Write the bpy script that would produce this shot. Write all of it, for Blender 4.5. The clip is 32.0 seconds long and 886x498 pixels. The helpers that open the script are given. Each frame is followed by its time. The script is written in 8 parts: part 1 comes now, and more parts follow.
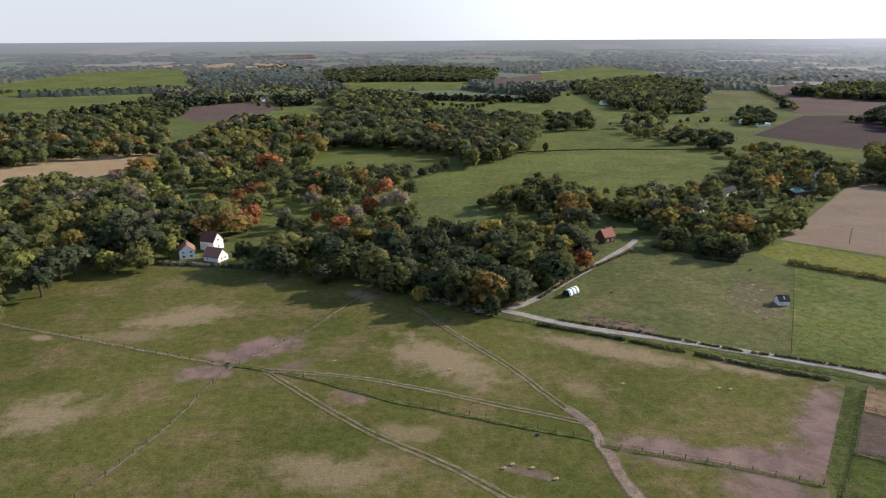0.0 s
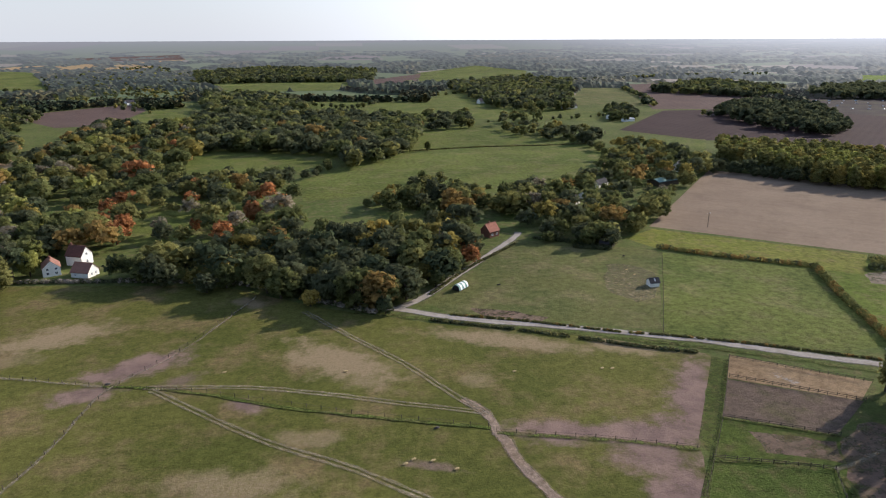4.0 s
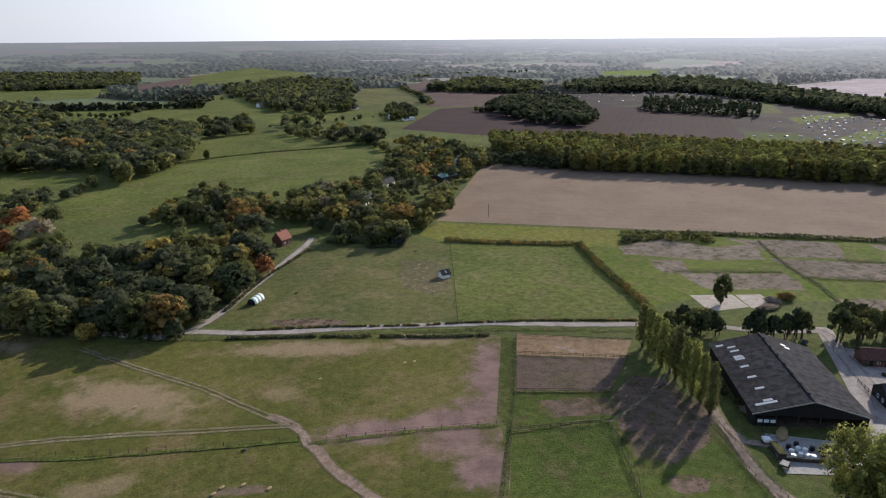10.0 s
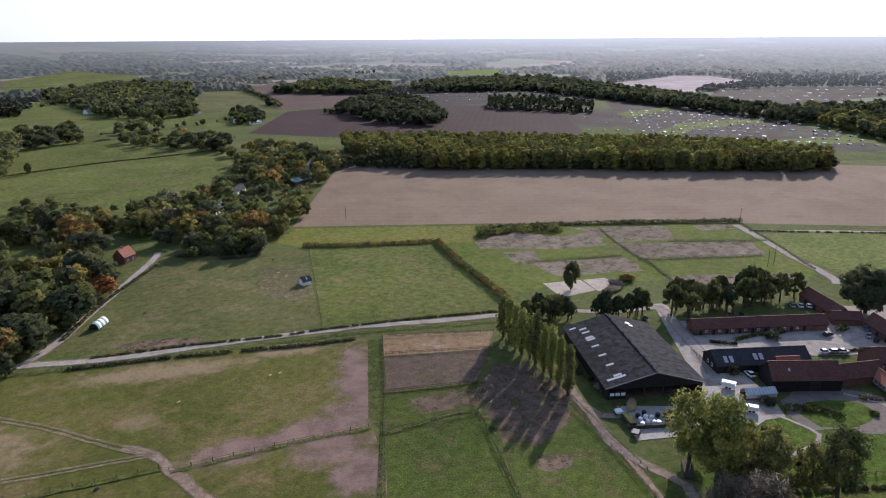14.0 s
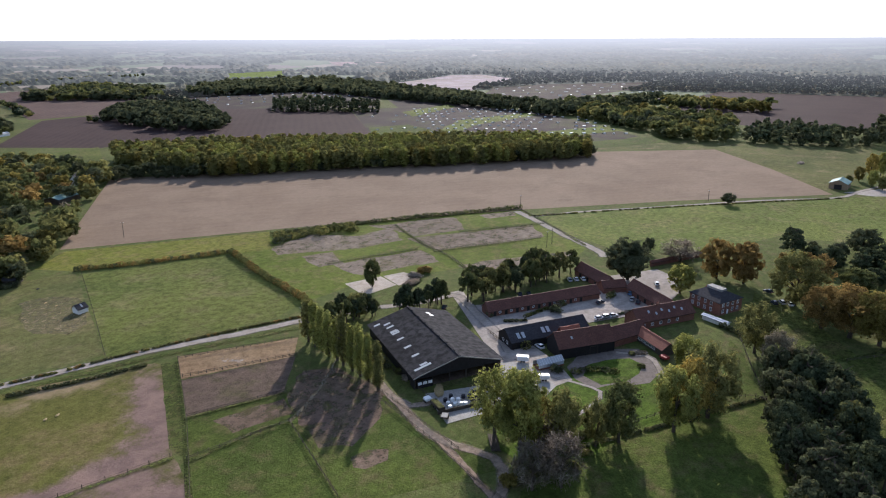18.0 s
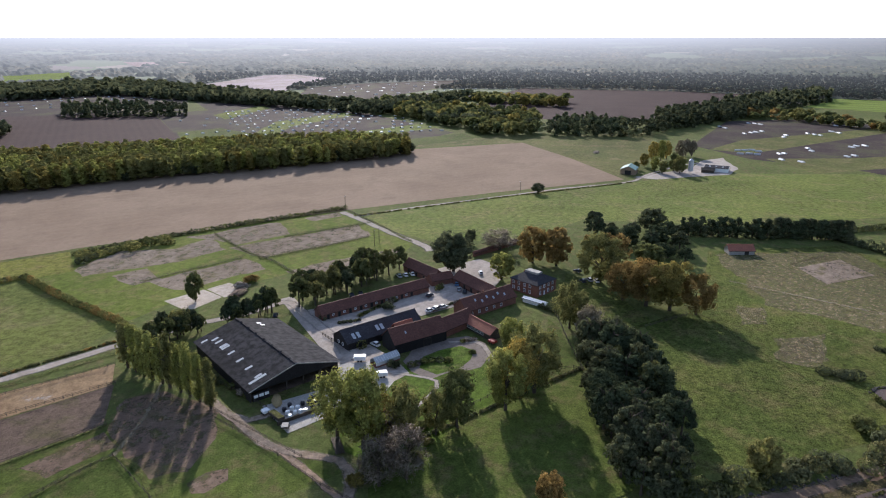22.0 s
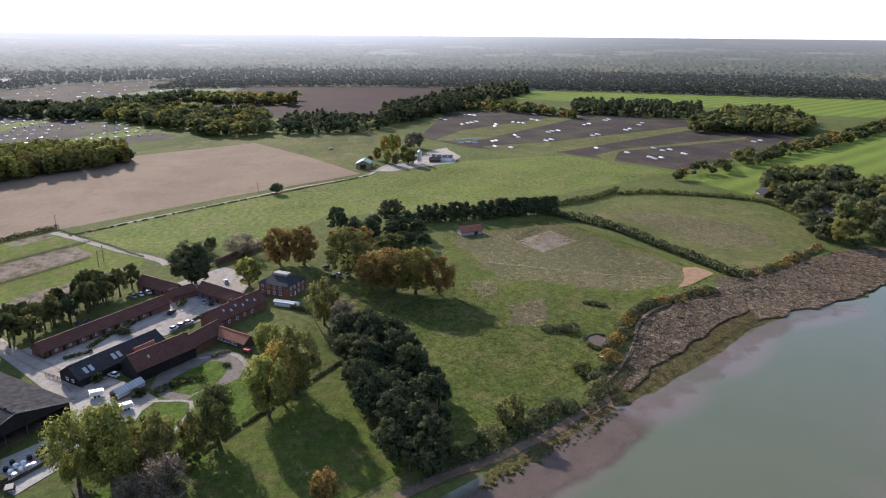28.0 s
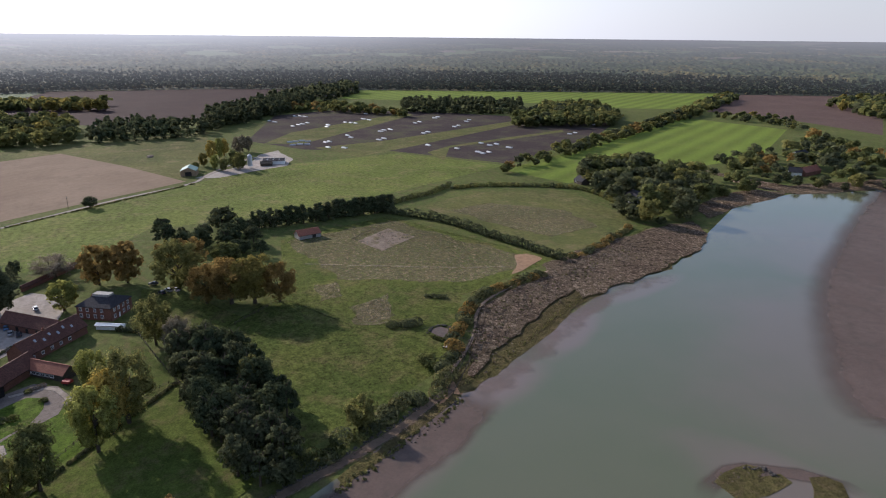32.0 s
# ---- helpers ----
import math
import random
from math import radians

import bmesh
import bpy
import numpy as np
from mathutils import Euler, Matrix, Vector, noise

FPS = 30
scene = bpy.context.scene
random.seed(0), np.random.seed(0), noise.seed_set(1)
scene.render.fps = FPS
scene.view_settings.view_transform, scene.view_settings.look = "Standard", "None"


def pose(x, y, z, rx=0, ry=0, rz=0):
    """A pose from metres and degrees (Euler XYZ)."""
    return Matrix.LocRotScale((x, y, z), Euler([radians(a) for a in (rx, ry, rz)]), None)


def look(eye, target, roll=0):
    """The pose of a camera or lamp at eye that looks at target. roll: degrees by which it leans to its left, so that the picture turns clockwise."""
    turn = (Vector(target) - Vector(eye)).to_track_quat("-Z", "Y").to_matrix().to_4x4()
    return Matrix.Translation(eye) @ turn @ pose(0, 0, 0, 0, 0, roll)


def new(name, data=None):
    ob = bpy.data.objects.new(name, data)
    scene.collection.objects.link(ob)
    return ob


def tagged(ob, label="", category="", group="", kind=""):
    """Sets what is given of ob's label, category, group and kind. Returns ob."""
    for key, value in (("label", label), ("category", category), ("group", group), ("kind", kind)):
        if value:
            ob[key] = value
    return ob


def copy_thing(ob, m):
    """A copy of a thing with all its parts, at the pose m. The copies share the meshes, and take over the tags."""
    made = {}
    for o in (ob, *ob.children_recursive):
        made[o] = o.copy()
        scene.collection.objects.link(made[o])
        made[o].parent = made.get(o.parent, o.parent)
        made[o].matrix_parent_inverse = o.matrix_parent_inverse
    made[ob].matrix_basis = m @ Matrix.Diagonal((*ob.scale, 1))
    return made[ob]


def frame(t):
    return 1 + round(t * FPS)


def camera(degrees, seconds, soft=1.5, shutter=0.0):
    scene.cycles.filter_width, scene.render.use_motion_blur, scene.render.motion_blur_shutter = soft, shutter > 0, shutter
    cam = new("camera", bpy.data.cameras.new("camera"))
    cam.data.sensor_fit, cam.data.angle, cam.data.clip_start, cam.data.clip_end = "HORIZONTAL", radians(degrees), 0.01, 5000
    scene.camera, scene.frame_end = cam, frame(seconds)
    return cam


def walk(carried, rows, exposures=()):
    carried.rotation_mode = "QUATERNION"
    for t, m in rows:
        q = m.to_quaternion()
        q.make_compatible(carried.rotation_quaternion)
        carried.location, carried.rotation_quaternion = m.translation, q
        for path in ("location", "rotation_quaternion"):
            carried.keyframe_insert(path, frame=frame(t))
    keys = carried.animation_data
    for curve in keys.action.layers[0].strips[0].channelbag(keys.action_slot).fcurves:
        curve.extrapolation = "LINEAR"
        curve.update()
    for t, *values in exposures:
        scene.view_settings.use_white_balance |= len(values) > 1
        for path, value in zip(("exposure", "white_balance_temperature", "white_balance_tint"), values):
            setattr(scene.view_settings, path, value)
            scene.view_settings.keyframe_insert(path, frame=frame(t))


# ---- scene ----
cam = camera(67.14, 32.0, soft=1.1)
ROWS = [
    (0.0, 0.000, -0.000, 105.000, 0.000, -17.365, 0.320),
    (0.5, -0.071, -0.057, 104.981, -1.303, -17.354, 0.320),
    (1.0, -0.154, -0.198, 104.919, -2.607, -17.364, 0.327),
    (1.5, -0.231, -0.380, 104.868, -3.924, -17.375, 0.329),
    (2.0, -0.243, -0.611, 104.856, -5.284, -17.383, 0.324),
    (2.5, -0.429, -0.779, 104.874, -6.521, -17.387, 0.309),
    (4.5, -1.177, -1.497, 105.111, -11.484, -17.417, 0.234),
    (5.0, -1.218, -1.763, 105.174, -12.993, -17.424, 0.231),
    (5.5, -1.235, -1.988, 105.277, -14.640, -17.428, 0.241),
    (6.0, -1.303, -2.213, 105.432, -16.302, -17.422, 0.266),
    (6.5, -1.377, -2.528, 105.608, -17.996, -17.413, 0.311),
    (7.0, -1.245, -2.907, 105.785, -19.639, -17.403, 0.360),
    (7.5, -1.025, -3.022, 105.967, -21.141, -17.396, 0.404),
    (8.0, -0.804, -2.978, 106.149, -22.548, -17.392, 0.432),
    (8.5, -0.651, -3.010, 106.314, -23.993, -17.405, 0.444),
    (9.0, -0.557, -3.010, 106.490, -25.446, -17.421, 0.432),
    (9.5, -0.449, -2.999, 106.655, -26.886, -17.444, 0.415),
    (10.0, -0.286, -2.890, 106.841, -28.303, -17.461, 0.407),
    (10.5, -0.106, -2.803, 107.022, -29.720, -17.470, 0.406),
    (11.0, 0.014, -2.778, 107.190, -31.155, -17.479, 0.413),
    (11.5, 0.085, -2.784, 107.355, -32.674, -17.478, 0.415),
    (12.0, 0.100, -2.799, 107.473, -34.287, -17.485, 0.407),
    (12.5, -0.025, -2.721, 107.536, -35.893, -17.488, 0.400),
    (13.0, -0.284, -2.650, 107.544, -37.501, -17.492, 0.393),
    (13.5, -0.647, -2.779, 107.561, -39.182, -17.497, 0.383),
    (15.5, -1.108, -3.264, 107.598, -46.765, -17.549, 0.359),
    (16.0, -0.761, -3.403, 107.470, -49.043, -17.556, 0.351),
    (16.5, -0.401, -3.513, 107.318, -51.483, -17.557, 0.334),
    (17.0, -0.203, -3.514, 107.232, -53.940, -17.541, 0.304),
    (17.5, -0.201, -3.595, 107.241, -56.411, -17.525, 0.265),
    (18.0, -0.391, -3.752, 107.334, -58.687, -17.520, 0.232),
    (18.5, -0.699, -3.814, 107.489, -60.532, -17.515, 0.202),
    (19.0, -1.031, -3.747, 107.653, -62.065, -17.517, 0.172),
    (19.5, -1.386, -3.622, 107.806, -63.621, -17.521, 0.156),
    (20.0, -1.548, -3.701, 107.951, -65.540, -17.539, 0.137),
    (20.5, -1.647, -3.768, 108.057, -67.699, -17.568, 0.101),
    (21.0, -1.801, -3.738, 108.165, -69.854, -17.591, 0.051),
    (21.5, -1.901, -3.923, 108.280, -71.980, -17.607, 0.013),
    (22.0, -2.050, -4.313, 108.356, -74.012, -17.631, 0.000),
    (22.5, -2.214, -4.758, 108.401, -75.954, -17.660, 0.009),
    (23.0, -2.267, -5.077, 108.441, -77.755, -17.678, 0.015),
    (23.5, -2.228, -5.291, 108.459, -79.533, -17.693, 0.015),
    (24.0, -2.285, -5.373, 108.457, -81.390, -17.711, -0.012),
    (24.5, -2.345, -5.260, 108.452, -83.327, -17.741, -0.071),
    (25.0, -2.433, -5.015, 108.441, -85.313, -17.777, -0.159),
    (25.5, -2.631, -4.702, 108.463, -87.285, -17.792, -0.234),
    (27.5, -3.268, -3.906, 108.752, -94.732, -17.776, -0.469),
    (28.0, -3.189, -3.993, 108.781, -96.502, -17.761, -0.494),
    (28.5, -3.166, -4.269, 108.729, -98.226, -17.742, -0.496),
    (29.0, -3.219, -4.587, 108.653, -99.979, -17.726, -0.485),
    (29.5, -3.351, -4.812, 108.606, -101.744, -17.707, -0.472),
    (30.0, -3.478, -4.975, 108.592, -103.510, -17.687, -0.471),
    (30.5, -3.638, -4.964, 108.618, -105.314, -17.673, -0.481),
    (31.0, -3.834, -4.969, 108.698, -107.108, -17.661, -0.507),
    (31.5, -4.045, -4.946, 108.836, -108.897, -17.643, -0.530),
    (32.0, -4.289, -4.893, 108.942, -110.648, -17.650, -0.555),
]

walk(cam, [(t, pose(x, y, z, 90 + pitch, roll, yaw)) for t, x, y, z, yaw, pitch, roll in ROWS],
     exposures=[(0.0, 0.46, 6290, 15), (5.0, 0.37, 6270, 15), (9.0, 0.24, 6220, 16), (13.5, 0.31, 6070, 17), (15.5, 0.38, 5920, 35), (16.0, 0.38, 5970, 32), (17.0, 0.4, 6070, 17), (19.0, 0.5, 6050, 17), (23.0, 0.54, 6050, 17), (24.0, 0.59, 6020, 23), (25.0, 0.66, 5920, 45), (25.5, 0.66, 5920, 47), (27.0, 0.72, 6090, 19), (28.0, 0.7, 6170, 17), (29.0, 0.52, 6170, 18), (32.0, 0.23, 6220, 19)])

# ---- light: low autumn sun through thin cloud, bright hazy sky ----
SUN_AZ, SUN_EL = radians(25.0), radians(23.0)      # counted from +x towards +y
world = bpy.data.worlds.new("sky")
scene.world = world
world.use_nodes = True
wn = world.node_tree
sky = wn.nodes.new("ShaderNodeTexSky")
sky.sky_type, sky.sun_disc = "NISHITA", False
sky.sun_elevation, sky.sun_rotation = SUN_EL, math.pi / 2 - SUN_AZ
sky.air_density, sky.dust_density, sky.ozone_density = 1.0, 0.6, 2.0
bg = wn.nodes["Background"]
bg.inputs["Strength"].default_value = 0.14
wn.links.new(sky.outputs[0], bg.inputs["Color"])
# thin bright cloud that thickens to white towards the skyline all round
tc = wn.nodes.new("ShaderNodeTexCoord")
sep = wn.nodes.new("ShaderNodeSeparateXYZ")
wn.links.new(tc.outputs["Generated"], sep.inputs[0])
veil = wn.nodes.new("ShaderNodeMapRange")
veil.interpolation_type = "SMOOTHERSTEP"
for socket, value in (("From Min", -0.05), ("From Max", 0.32), ("To Min", 0.93), ("To Max", 0.12)):
    veil.inputs[socket].default_value = value
wn.links.new(sep.outputs["Z"], veil.inputs["Value"])
cloud = wn.nodes.new("ShaderNodeBackground")
cloud.inputs["Color"].default_value = (0.88, 0.94, 1.0, 1.0)
toward = wn.nodes.new("ShaderNodeVectorMath")       # brighter cloud towards the sun
toward.operation = "DOT_PRODUCT"
toward.inputs[1].default_value = (math.cos(SUN_AZ) * math.cos(SUN_EL), math.sin(SUN_AZ) * math.cos(SUN_EL), math.sin(SUN_EL))
wn.links.new(tc.outputs["Generated"], toward.inputs[0])
shine = wn.nodes.new("ShaderNodeMapRange")
shine.interpolation_type = "SMOOTHSTEP"
for socket, value in (("From Min", 0.2), ("From Max", 0.98), ("To Min", 0.60), ("To Max", 1.25)):
    shine.inputs[socket].default_value = value
wn.links.new(toward.outputs["Value"], shine.inputs["Value"])
wn.links.new(shine.outputs[0], cloud.inputs["Strength"])
blend = wn.nodes.new("ShaderNodeMixShader")
wn.links.new(veil.outputs[0], blend.inputs[0])
wn.links.new(bg.outputs[0], blend.inputs[1])
wn.links.new(cloud.outputs[0], blend.inputs[2])
wn.links.new(blend.outputs[0], wn.nodes["World Output"].inputs["Surface"])
sun = new("sun", bpy.data.lights.new("sun", "SUN"))
sun.data.energy, sun.data.angle, sun.data.color = 4.6, radians(0.8), (1.0, 0.93, 0.80)
sun.matrix_world = look(Vector((math.cos(SUN_AZ) * math.cos(SUN_EL), math.sin(SUN_AZ) * math.cos(SUN_EL), math.sin(SUN_EL))) * 400, (0, 0, 0))


# ---- materials ----
class Nodes:
    """A small helper that adds nodes to a material."""

    def __init__(self, name, rough=0.9, made=None):
        self.m = made or bpy.data.materials.new(name)
        if made:
            self.t = made.node_tree
            self.bsdf = self.t.nodes["Principled BSDF"]
            return
        self.m.use_nodes = True
        self.t = self.m.node_tree
        self.bsdf = self.t.nodes["Principled BSDF"]
        self.bsdf.inputs["Roughness"].default_value = rough
        self.bsdf.inputs["Specular IOR Level"].default_value = 0.2

    def add(self, kind, **values):
        n = self.t.nodes.new(kind)
        for k, v in values.items():
            if k in n.inputs:
                n.inputs[k].default_value = v
        return n

    def join(self, a, b):
        self.t.links.new(a, b)

    def coord(self):
        return self.add("ShaderNodeTexCoord").outputs["Object"]

    def noise(self, scale, detail=4.0, rough=0.55, vec=None, distort=0.0):
        n = self.add("ShaderNodeTexNoise", Scale=scale, Detail=detail, Roughness=rough, Distortion=distort)
        self.join(vec if vec is not None else self.coord(), n.inputs["Vector"])
        return n.outputs["Fac"]

    def ramp(self, fac, lo, hi):
        n = self.add("ShaderNodeMapRange")
        n.interpolation_type = "SMOOTHSTEP"
        n.inputs["From Min"].default_value, n.inputs["From Max"].default_value = lo, hi
        self.join(fac, n.inputs["Value"])
        return n.outputs["Result"]

    def math(self, op, a, b):
        n = self.t.nodes.new("ShaderNodeMath")
        n.operation = op
        for i, v in enumerate((a, b)):
            if isinstance(v, (int, float)):
                n.inputs[i].default_value = v
            else:
                self.join(v, n.inputs[i])
        return n.outputs[0]

    def mix(self, fac, a, b):
        n = self.t.nodes.new("ShaderNodeMix")
        n.data_type = "RGBA"
        for i, v in ((0, fac), (6, a), (7, b)):
            if isinstance(v, (int, float)):
                n.inputs[i].default_value = v
            elif isinstance(v, tuple):
                n.inputs[i].default_value = (*v, 1.0)
            else:
                self.join(v, n.inputs[i])
        return n.outputs[2]

    def bump(self, height, strength, distance):
        n = self.add("ShaderNodeBump", Strength=strength, Distance=distance)
        self.join(height, n.inputs["Height"])
        self.join(n.outputs["Normal"], self.bsdf.inputs["Normal"])

    def colour(self, c):
        if isinstance(c, tuple):
            self.bsdf.inputs["Base Color"].default_value = (*c, 1.0)
        else:
            self.join(c, self.bsdf.inputs["Base Color"])
        return self


def calm(c, k=0.03):
    """A colour taken a little towards its own grey."""
    g = 0.3 * c[0] + 0.55 * c[1] + 0.15 * c[2]
    c = (c[0] * 1.09, c[1] * 0.97, c[2] * 1.10) if c[1] > c[0] * 0.9 else (c[0] * 1.01, c[1], c[2] * 1.02)
    return tuple(x + (g - x) * k for x in c)


def ground_mat(name, a, b, c, big=0.02, mid=0.15, fine=1.6, stripes=None, bump=0.25, contrast=1.0, sharp=(0.46, 0.70), relief=1.6):
    """Ground cover: two colours in large drifts, a third in small patches, fine grain."""
    n = Nodes(name, 0.95)
    n.bsdf.inputs["Specular IOR Level"].default_value = 0.04
    a, b, c = calm(a), calm(b), calm(c)
    v = n.coord()
    col = n.mix(n.ramp(n.noise(big, 5, 0.6, v), 0.38, 0.62), a, b)
    col = n.mix(n.ramp(n.noise(mid, 7, 0.7, v), *sharp), col, c)
    if stripes:
        angle, gap, amount, tone = stripes
        rot = n.add("ShaderNodeMapping")
        rot.inputs["Rotation"].default_value = (0, 0, radians(angle))
        n.join(v, rot.inputs["Vector"])
        w = n.add("ShaderNodeTexWave", Scale=0.314 / gap, Distortion=0.6, Detail=2.0)
        w.inputs["Detail Scale"].default_value = 0.4
        n.join(rot.outputs[0], w.inputs["Vector"])
        col = n.mix(n.math("MULTIPLY", w.outputs["Fac"], amount), col, tone)
    g = n.noise(fine, 5, 0.8, v)
    tuft = n.noise(0.33, 6, 0.75, v)
    broad = n.noise(big * 0.45, 3, 0.55, v)
    hsv = n.add("ShaderNodeHueSaturation", Saturation=1.05)
    n.join(col, hsv.inputs["Color"])
    value = n.math("ADD", n.math("MULTIPLY", n.ramp(g, 0.3, 0.7), 0.62), n.math("MULTIPLY", n.ramp(tuft, 0.32, 0.68), 0.62))
    value = n.math("MULTIPLY", n.math("ADD", value, n.math("MULTIPLY", n.ramp(broad, 0.3, 0.7), 0.24)), 0.77)
    n.join(n.math("ADD", n.math("MULTIPLY", n.math("SUBTRACT", value, 0.57), contrast), 1.0), hsv.inputs["Value"])
    n.colour(hsv.outputs[0])
    if bump:                                          # tussocks and blades, lit from the side by the low sun
        n.bump(n.math("ADD", n.math("MULTIPLY", g, 0.4), n.math("ADD", n.math("MULTIPLY", tuft, 0.8), n.noise(1.3, 4, 0.65, v))), min(1.0, bump * relief), 0.9)
    return n


def plain_mat(name, c, rough=0.7, metal=0.0, vary=0.25, scale=1.5, bump=0.0):
    n = Nodes(name, rough)
    n.bsdf.inputs["Metallic"].default_value = metal
    g = n.noise(scale, 5, 0.6)
    big = n.noise(scale * 0.13, 3, 0.5)
    lo = tuple(x * (1 - vary) for x in c)
    hi = tuple(min(1.0, x * (1 + vary)) for x in c)
    col = n.mix(n.ramp(g, 0.3, 0.7), lo, hi)
    col = n.mix(n.math("MULTIPLY", n.ramp(big, 0.45, 0.7), 0.5), col, lo)
    n.colour(col)
    if bump:
        n.bump(g, bump, 0.05)
    return n.m


LEAF = 2.0


def leaf_mat(name, a, b, trans=0.48):
    """Foliage: each clump of leaves takes its own tone."""
    n = Nodes(name, 0.75)
    n.bsdf.inputs["Specular IOR Level"].default_value = 0.0
    a, b = (tuple(x * LEAF for x in calm(c, 0.08)) for c in (a, b))
    geo = n.add("ShaderNodeNewGeometry")
    info = n.add("ShaderNodeObjectInfo")
    own = n.t.nodes.new("ShaderNodeAttribute")
    own.attribute_name = "tone"
    r = n.math("ADD", n.math("MULTIPLY", geo.outputs["Random Per Island"], 0.2), n.math("ADD", n.math("MULTIPLY", info.outputs["Random"], 0.28), n.math("MULTIPLY", own.outputs["Fac"], 0.52)))
    col = n.mix(r, a, b)
    sprays = n.noise(1.5, 3, 0.7, geo.outputs["Position"])      # sprays of leaves, lighter and darker
    boughs = n.noise(0.32, 2, 0.5, geo.outputs["Position"])
    hsv = n.add("ShaderNodeHueSaturation")
    n.join(col, hsv.inputs["Color"])
    n.join(n.math("ADD", 0.42, n.math("ADD", n.math("MULTIPLY", n.ramp(sprays, 0.33, 0.67), 0.75), n.math("MULTIPLY", n.ramp(boughs, 0.3, 0.7), 0.45))), hsv.inputs["Value"])
    col = hsv.outputs[0]
    n.colour(col)
    tr = n.t.nodes.new("ShaderNodeBsdfTranslucent")
    n.join(col, tr.inputs["Color"])
    ms = n.t.nodes.new("ShaderNodeMixShader")
    ms.inputs[0].default_value = trans
    n.join(n.bsdf.outputs[0], ms.inputs[1])
    n.join(tr.outputs[0], ms.inputs[2])
    gap = n.t.nodes.new("ShaderNodeBsdfTransparent")      # ragged sprays with gaps between them
    leafy = n.t.nodes.new("ShaderNodeMixShader")
    whole = n.t.nodes.new("ShaderNodeAttribute")         # crowns in the distance show no gaps
    whole.attribute_name = "whole"
    n.join(n.math("MAXIMUM", n.ramp(n.noise(2.1, 2, 0.6, geo.outputs["Position"]), 0.40, 0.45), whole.outputs["Fac"]), leafy.inputs[0])
    n.join(gap.outputs[0], leafy.inputs[1])
    n.join(ms.outputs[0], leafy.inputs[2])
    n.join(leafy.outputs[0], n.t.nodes["Material Output"].inputs["Surface"])
    return n.m


M = {}
M["farmland"] = ground_mat("farmland", (0.075, 0.105, 0.028), (0.095, 0.122, 0.034), (0.125, 0.12, 0.05)).m
M["meadow"] = ground_mat("meadow", (0.082, 0.112, 0.026), (0.108, 0.135, 0.032), (0.138, 0.14, 0.052), mid=0.05, contrast=1.4).m
M["lush"] = ground_mat("lush", (0.10, 0.15, 0.028), (0.12, 0.17, 0.032), (0.13, 0.16, 0.045), stripes=(-35, 24, 0.8, (0.17, 0.225, 0.05)), contrast=0.5).m
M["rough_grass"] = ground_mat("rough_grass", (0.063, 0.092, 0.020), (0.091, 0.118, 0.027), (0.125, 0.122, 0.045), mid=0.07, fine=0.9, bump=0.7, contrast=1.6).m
M["dry_grass"] = ground_mat("dry_grass", (0.082, 0.102, 0.031), (0.108, 0.12, 0.038), (0.165, 0.138, 0.068), mid=0.05, contrast=1.1).m
M["verge"] = ground_mat("verge", (0.053, 0.082, 0.017), (0.076, 0.108, 0.022), (0.098, 0.096, 0.036), mid=0.12, contrast=1.2).m
M["stubble"] = ground_mat("stubble", (0.212, 0.154, 0.106), (0.24, 0.178, 0.125), (0.19, 0.138, 0.095), mid=0.03, stripes=(-48, 9.0, 0.12, (0.27, 0.215, 0.16)), bump=0.1, contrast=0.35).m
M["lane_meadow"] = ground_mat("lane_meadow", (0.098, 0.136, 0.03), (0.125, 0.16, 0.037), (0.15, 0.155, 0.055), mid=0.05, contrast=1.5).m
M["bright_rough"] = ground_mat("bright_rough", (0.085, 0.125, 0.02), (0.112, 0.148, 0.028), (0.135, 0.135, 0.045), mid=0.1, contrast=1.2).m
M["garden_grass"] = ground_mat("garden_grass", (0.056, 0.102, 0.015), (0.078, 0.128, 0.02), (0.08, 0.095, 0.03), mid=0.12, contrast=1.3).m
M["rank_grass"] = ground_mat("rank_grass", (0.115, 0.14, 0.024), (0.15, 0.168, 0.034), (0.16, 0.15, 0.05), mid=0.1, contrast=1.3).m
M["pale_straw"] = ground_mat("pale_straw", (0.33, 0.30, 0.26), (0.38, 0.35, 0.31), (0.24, 0.24, 0.17), mid=0.012, bump=0.0, contrast=0.6).m
M["tan_field"] = ground_mat("tan_field", (0.33, 0.23, 0.13), (0.36, 0.26, 0.15), (0.28, 0.2, 0.11), stripes=(10, 5, 0.3, (0.26, 0.2, 0.1)), contrast=0.5).m
M["plough"] = ground_mat("plough", (0.105, 0.07, 0.06), (0.125, 0.085, 0.07), (0.085, 0.06, 0.05), stripes=(47, 9.0, 0.4, (0.15, 0.105, 0.085)), contrast=0.5).m
M["plough_dark"] = ground_mat("plough_dark", (0.05, 0.032, 0.03), (0.062, 0.04, 0.036), (0.045, 0.03, 0.028), stripes=(47, 9.0, 0.45, (0.07, 0.047, 0.042)), contrast=0.5, bump=0.1).m
M["pig_soil"] = ground_mat("pig_soil", (0.05, 0.038, 0.035), (0.066, 0.05, 0.045), (0.07, 0.078, 0.036), mid=0.02, contrast=0.7, bump=0.1).m
M["earth"] = ground_mat("earth", (0.12, 0.088, 0.066), (0.155, 0.115, 0.085), (0.09, 0.088, 0.04), mid=0.09).m
M["worn_pen"] = ground_mat("worn_pen", (0.24, 0.165, 0.095), (0.28, 0.20, 0.12), (0.33, 0.29, 0.25), mid=0.08, sharp=(0.6, 0.66)).m
